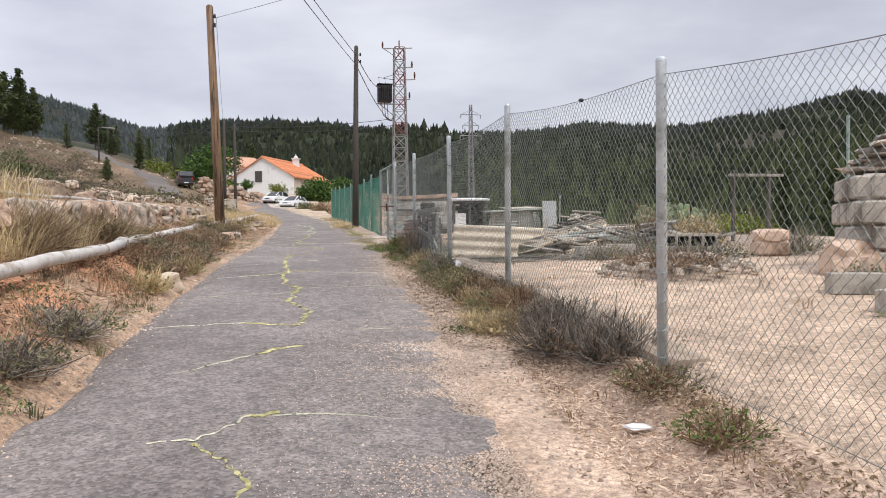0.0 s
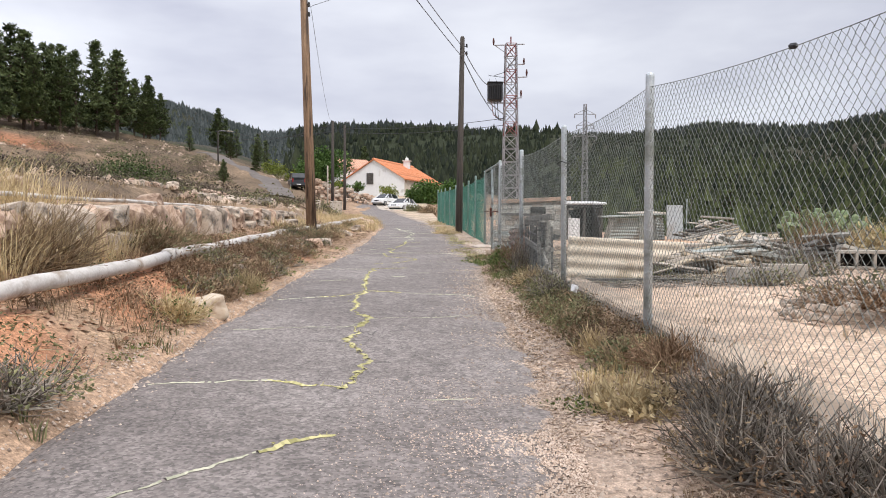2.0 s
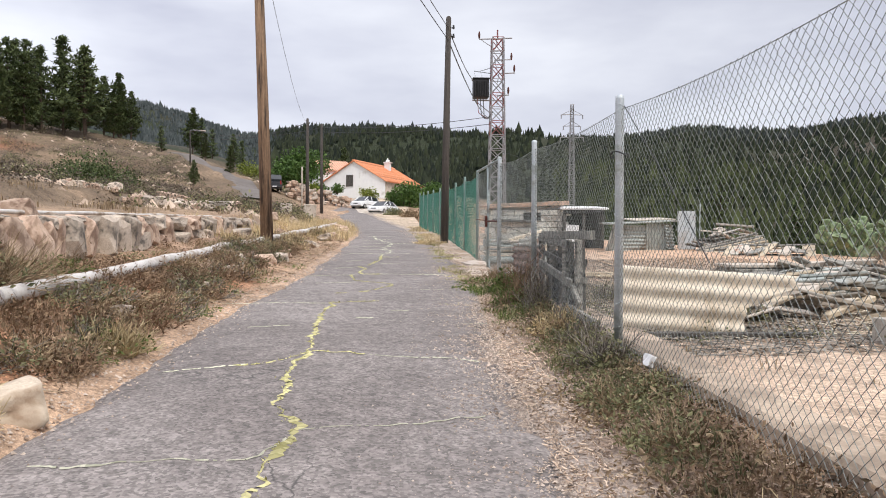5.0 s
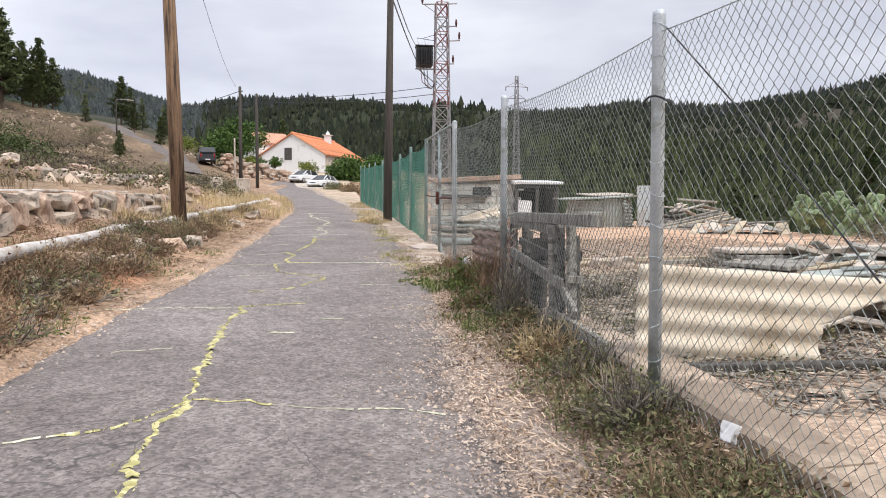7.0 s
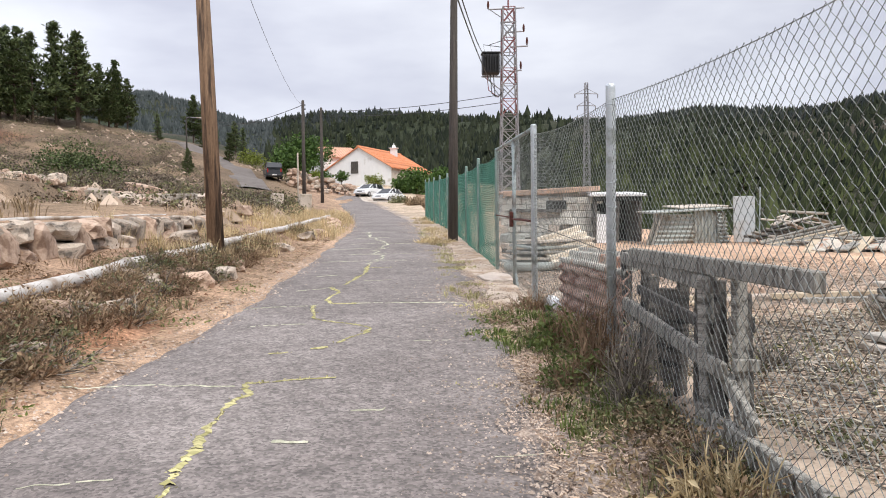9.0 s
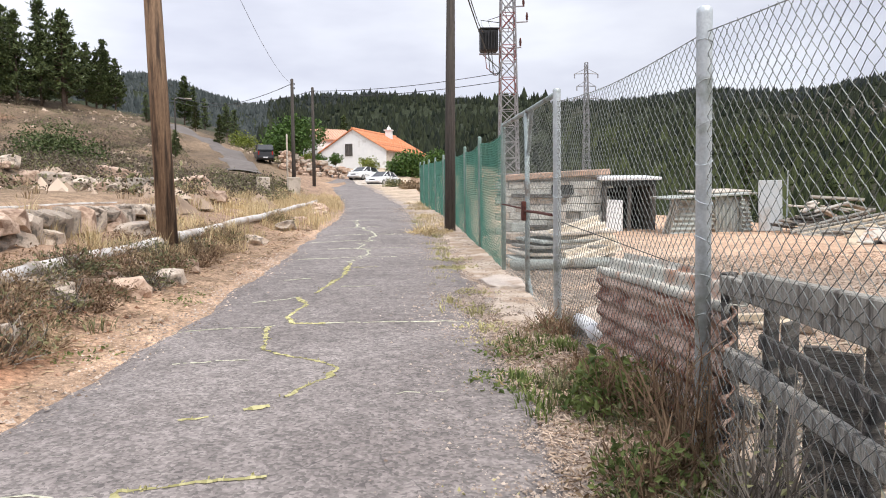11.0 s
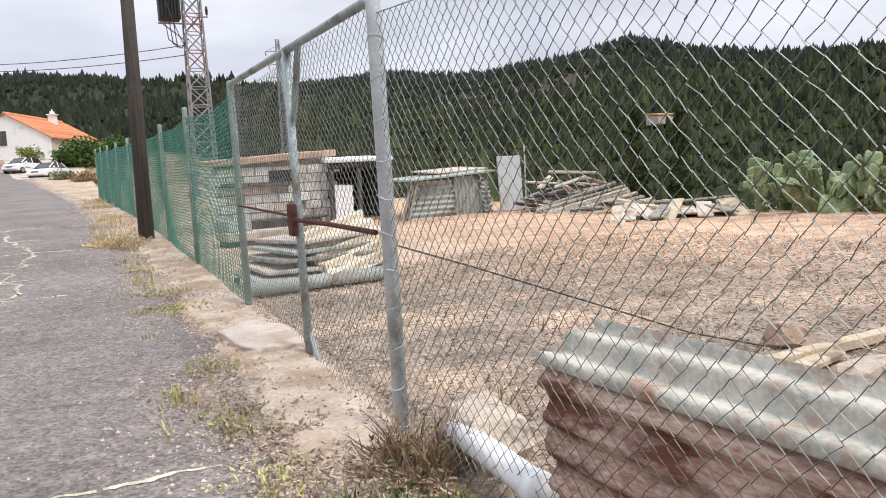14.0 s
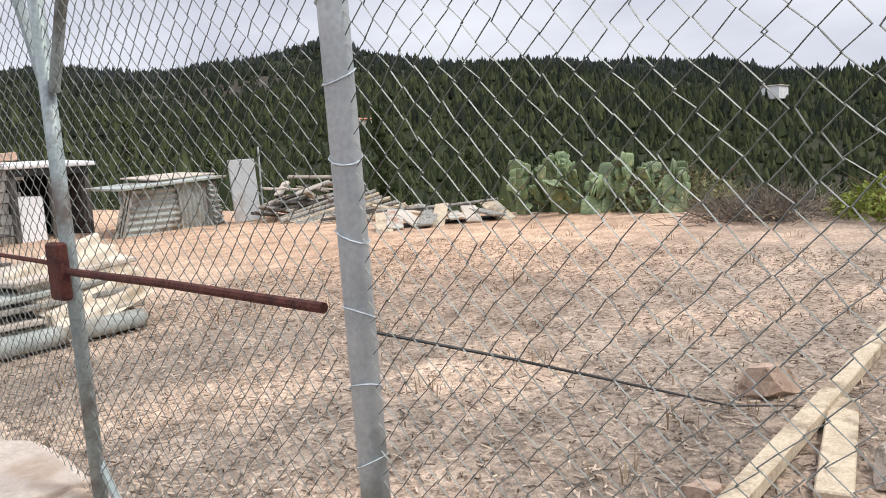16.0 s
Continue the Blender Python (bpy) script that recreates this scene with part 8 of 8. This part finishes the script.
# shrubs one can tell apart
SHRUBS = [
    ("dead_shrub", "sprawling grey dead shrub at the fence foot", 2.05, 5.7, 0.5, 0.38, 320, 700, TWIG_GREY, STRAW_DULL, 0.028, (0.1, -0.2)),
    ("dead_shrub", "sprawling grey dead shrub at the fence foot", 2.14, 6.6, 0.34, 0.28, 120, 420, TWIG_GREY, STRAW_DULL, 0.028, (0, 0)),
    ("dead_shrub", "small brown dead shrub on the verge", 2.16, 4.35, 0.3, 0.22, 110, 420, TWIG_BROWN, OLIVE_WEED, 0.03, (0, 0)),
    ("dead_shrub", "small brown dead shrub on the verge", 2.1, 3.5, 0.28, 0.2, 100, 420, TWIG_BROWN, GREEN_WEED, 0.03, (0, 0)),
    ("dead_shrub", "sprawling grey dead shrub against the wire", 2.2, 5.15, 0.42, 0.4, 260, 500, TWIG_GREY, TWIG_BROWN, 0.026, (0.0, -0.2)),
    ("dead_shrub", "tangled grey-brown dead shrub against the wire", 2.18, 6.15, 0.42, 0.36, 240, 520, TWIG_GREY, STRAW_DULL, 0.028, (0, -0.1)),
    ("dead_shrub", "tangled brown dead shrub against the wire", 2.2, 7.3, 0.34, 0.3, 200, 460, TWIG_BROWN, TWIG_BROWN, 0.028, (0, 0)),
    ("dead_shrub", "tall leafless shrub of reddish twigs by the wire", 2.18, 14.9, 0.24, 0.72, 60, 120, TWIG_BROWN, STRAW_DULL, 0.028, (0, 0)),
    ("dead_shrub", "tall leafless shrub of reddish twigs by the wire", 2.18, 15.4, 0.22, 0.6, 45, 120, TWIG_BROWN, OLIVE_WEED, 0.03, (0, 0)),
    ("dead_shrub", "dark dry tangle below the rusty sheet", 2.16, 16.5, 0.26, 0.24, 90, 240, TWIG_BROWN, TWIG_BROWN, 0.03, (0, 0)),
    ("straw_shrub", "dry yellow grassy shrub on the verge", 1.8, 6.75, 0.32, 0.28, 240, 280, STRAW, STRAW, 0.05, (0, 0)),
    ("weed_shrub", "low green weed spreading over the asphalt edge", 1.45, 6.9, 0.22, 0.08, 20, 320, STRAW, GREEN_WEED, 0.03, (0, 0)),
    ("weed_shrub", "low green weed by the fence", 2.0, 7.8, 0.3, 0.26, 80, 420, STRAW_DULL, OLIVE_WEED, 0.035, (0, 0)),
    ("weed_shrub", "olive weed clump by the kerb", 2.0, 9.4, 0.34, 0.28, 90, 520, STRAW_DULL, OLIVE_WEED, 0.032, (0, 0)),
    ("weed_shrub", "olive weed clump by the kerb", 1.98, 10.3, 0.32, 0.26, 90, 520, STRAW_DULL, OLIVE_WEED, 0.032, (0, 0)),
    ("weed_shrub", "olive weed clump by the kerb", 2.12, 11.3, 0.3, 0.36, 130, 420, TWIG_GREY, OLIVE_WEED, 0.032, (0, 0)),
    ("dead_shrub", "dark dry shrub tangled in the wire", 2.16, 12.2, 0.26, 0.28, 90, 300, TWIG_GREY, OLIVE_WEED, 0.032, (0, 0)),
    ("dead_shrub", "dark dry shrub tangled in the wire", 2.16, 13.0, 0.26, 0.28, 90, 240, TWIG_GREY, OLIVE_WEED, 0.03, (0, 0)),
    ("dead_shrub", "tall dark leafless shrub against the pen", 2.14, 14.15, 0.24, 0.6, 110, 200, TWIG_GREY, OLIVE_WEED, 0.03, (0, 0)),
    ("weed_shrub", "bushy green weed beside the fence post", 1.98, 14.75, 0.28, 0.36, 70, 420, TWIG_BROWN, GREEN_WEED, 0.04, (0, 0)),
    ("straw_shrub", "dry yellow weed at the fence foot", 2.05, 12.7, 0.24, 0.34, 120, 160, STRAW, STRAW, 0.04, (0, 0)),
    ("straw_shrub", "dry yellow weed at the fence foot", 1.9, 8.3, 0.22, 0.28, 110, 160, STRAW, STRAW_DULL, 0.04, (0, 0)),
    ("weed_shrub", "dark leafy green plant by the rusty sheet", 2.08, 15.75, 0.28, 0.46, 60, 520, TWIG_BROWN, GREEN_WEED, 0.06, (0, 0)),
    ("weed_shrub", "low yellow-green weed at the asphalt edge", 1.55, 16.4, 0.3, 0.12, 30, 340, STRAW, GREEN_WEED, 0.035, (0, 0)),
    ("weed_shrub", "low green weeds near the gate", 1.75, 17.1, 0.3, 0.18, 60, 320, STRAW_DULL, GREEN_WEED, 0.035, (0, 0)),
    ("dead_shrub", "dry weeds at the foot of the gate post", 2.2, 17.75, 0.3, 0.28, 170, 160, TWIG_BROWN, OLIVE_WEED, 0.03, (0, 0)),
    ("weed_shrub", "flat weed growing over the asphalt edge", 1.25, 14.8, 0.2, 0.06, 10, 220, STRAW, MOSS, 0.03, (0, 0)),
    ("weed_shrub", "dry yellow weed on the concrete strip", 1.55, 27.0, 0.45, 0.25, 120, 400, STRAW, STRAW, 0.06, (0, 0)),
    ("weed_shrub", "flat green weed on the concrete strip", 1.6, 21.6, 0.25, 0.07, 10, 260, STRAW, MOSS, 0.035, (0, 0)),
    ("dry_bush", "dense grey-brown bush above the pipe", -3.0, 12.2, 0.7, 0.55, 520, 500, STRAW_DULL, OLIVE_WEED, 0.05, (0, 0)),
    ("dry_bush", "dense dry bush above the pipe", -3.2, 9.4, 0.75, 0.75, 620, 200, STRAW_DULL, STRAW, 0.05, (0, 0)),
    ("green_bush", "low grey-green bush in front of the wall", -2.85, 13.6, 0.42, 0.3, 120, 520, STRAW_DULL, GREEN_WEED, 0.04, (0, 0)),
    ("dry_bush", "dark dry bush at the foot of the pole", -2.4, 19.6, 0.5, 0.34, 150, 520, TWIG_BROWN, OLIVE_WEED, 0.045, (0, 0)),
    ("dry_bush", "dark dry bush at the foot of the pole", -1.95, 21.0, 0.45, 0.32, 150, 480, TWIG_BROWN, OLIVE_WEED, 0.045, (0, 0)),
    ("dry_bush", "brown dry bush on the bank", -2.15, 17.6, 0.4, 0.26, 110, 360, TWIG_BROWN, TWIG_BROWN, 0.035, (0, 0)),
    ("dry_bush", "brown dry bush on the bank", -2.1, 15.2, 0.4, 0.28, 110, 360, TWIG_BROWN, OLIVE_WEED, 0.035, (0, 0)),
    ("dry_bush", "brown dry bush on the bank", -1.95, 13.4, 0.38, 0.24, 110, 260, TWIG_BROWN, STRAW_DULL, 0.035, (0, 0)),
    ("dry_bush", "grey-green bush at the road's edge", -1.9, 6.6, 0.5, 0.32, 240, 620, TWIG_GREY, OLIVE_WEED, 0.035, (0, 0)),
    ("dry_bush", "grey-green bush at the road's edge", -1.9, 5.3, 0.45, 0.3, 240, 520, TWIG_GREY, OLIVE_WEED, 0.035, (0, 0)),
    ("dry_bush", "yellow dry tuft on the bank", -1.8, 9.5, 0.34, 0.34, 260, 160, STRAW, GREEN_WEED, 0.04, (0, 0)),
    ("dry_bush", "yellow dry tuft beside the boulder", -1.7, 11.9, 0.32, 0.32, 240, 160, STRAW, GREEN_WEED, 0.04, (0, 0)),
    ("dry_bush", "grey dry bush on the bank", -2.0, 24.4, 0.5, 0.36, 240, 260, STRAW_DULL, OLIVE_WEED, 0.045, (0, 0)),
    ("dry_bush", "grey dry bush on the bank", -1.9, 29.2, 0.5, 0.36, 240, 260, STRAW_DULL, OLIVE_WEED, 0.05, (0, 0)),
]
for k, (nm, lb, x, y, r, h, tw, lv, tm, lm, ls, ln) in enumerate(SHRUBS):
    shrub(nm, lb, x, y, gz(min(x, FENCE_X - 0.06), y) - 0.02, r, h, tw, lv, tm, lm, 200 + k, ls, lean=ln)


rng = random.Random(77)
for k in range(76):
    y = 10.5 + 14.5 * (k + rng.random()) / 76
    x = -2.08 + rng.uniform(-0.3, 0.36)
    dry = k % 3
    shrub("bank_weed", ("brown leafy weed on the red bank", "olive leafy weed on the red bank", "straw-coloured weed on the red bank")[dry], x, y, gz(x, y) - 0.02, rng.uniform(0.22, 0.4), rng.uniform(0.16, 0.32), 60, 240, (TWIG_BROWN, TWIG_GREY, STRAW_DULL)[dry], (TWIG_BROWN, OLIVE_WEED, STRAW_DULL)[dry], 300 + k, 0.04, group="weeds on the bank")


# scrub and boulders over the hillside
def scrub(name, label, count, where, h0, h1, mat, seed, leaves=66, big=0.13):
    rng = random.Random(seed)
    s = Shape()
    for _ in range(count):
        x, y, z = where(rng)
        h = rng.uniform(h0, h1)
        for _ in range(leaves):
            a, r = rng.uniform(0, 6.28), math.sqrt(rng.random()) * h * 1.2
            leaf(s, (x + r * math.cos(a), y + r * math.sin(a), z + h * rng.random() * (1 - (r / (h * 1.3)) ** 2)), h * big * rng.uniform(0.6, 1.4), rng, 0.6)
    return tagged(part(name, s, mat), label, "scrub", kind="stuff")


def hillside(rng):
    while True:
        y = rng.uniform(26, 125)
        x = float(road_left(y)) - 2.5 - 55 * rng.random() ** 1.6
        lane_x = np.interp(y, [p[1] for p in LANE], [p[0] for p in LANE])
        if not (y > 74 and -4.5 < x - lane_x < 7) and wob(x, y, 0.16, 3) > -0.12:
            return x, y, gz(x, y)


scrub("hillside_scrub", "low brown scrub over the stony hillside", 3000, hillside, 0.2, 0.55, leaf_mat("brown_scrub", (0.05, 0.036, 0.026), (0.2, 0.155, 0.11), 0.9, 0), 31)
scrub("hillside_scrub", "grey-green scrub over the stony hillside", 800, hillside, 0.3, 0.9, OLIVE_WEED, 32)
scrub("hillside_straw", "pale dry grass over the hillside", 260, hillside, 0.12, 0.3, STRAW, 33, 16)


def high_slope(rng):
    while True:
        x, y = rng.uniform(-58, -9), rng.uniform(24, 100)
        lane_x = np.interp(y, [p[1] for p in LANE], [p[0] for p in LANE])
        if not (y > 74 and -4.5 < x - lane_x < 7) and wob(x, y, 0.2, 13) > -0.25:
            return x, y, gz(x, y)


scrub("slope_scrub", "dense dull brown scrub higher on the slope", 1700, high_slope, 0.3, 0.85, leaf_mat("dull_scrub", (0.05, 0.04, 0.034), (0.19, 0.16, 0.125), 0.9, 0), 36)
scrub("slope_scrub", "dark olive scrub higher on the slope", 600, high_slope, 0.35, 1.0, OLIVE_WEED, 37)
pebbles("hillside_stones", "pale stones scattered over the hillside", 2200, hillside, 0.1, 0.5, leaf_mat("hill_stones", (0.3, 0.22, 0.16), (0.6, 0.48, 0.38), 0.9, 0), 34)


def bush_belt(rng):
    while True:
        y = rng.uniform(34, 92)
        x = float(road_left(y)) - 3.5 - 30 * rng.random() ** 1.3
        lane_x = np.interp(y, [p[1] for p in LANE], [p[0] for p in LANE])
        if not (y > 72 and -5 < x - lane_x < 7) and wob(x, y, 0.13, 21) > -0.1:
            return x, y, gz(x, y) - 0.05


scrub("hillside_bushes", "rounded grey-brown bushes crowding the slope", 210, bush_belt, 0.5, 1.25, leaf_mat("grey_brown_bush", (0.045, 0.036, 0.03), (0.23, 0.19, 0.15), 0.9, 0), 38, 300, 0.085)
scrub("hillside_bushes", "rounded dark olive bushes on the slope", 110, bush_belt, 0.5, 1.2, leaf_mat("dark_olive_bush", (0.03, 0.038, 0.016), (0.16, 0.17, 0.075), 0.85, 0), 39, 300, 0.085)


def yard_brink(rng):
    y = rng.uniform(2, 60)
    return 13.2 + 10 * rng.random(), y, gz(15, y) - 0.4


scrub("brink_scrub", "green scrub below the yard's far edge", 420, yard_brink, 0.4, 0.9, OLIVE_WEED, 35, 24)
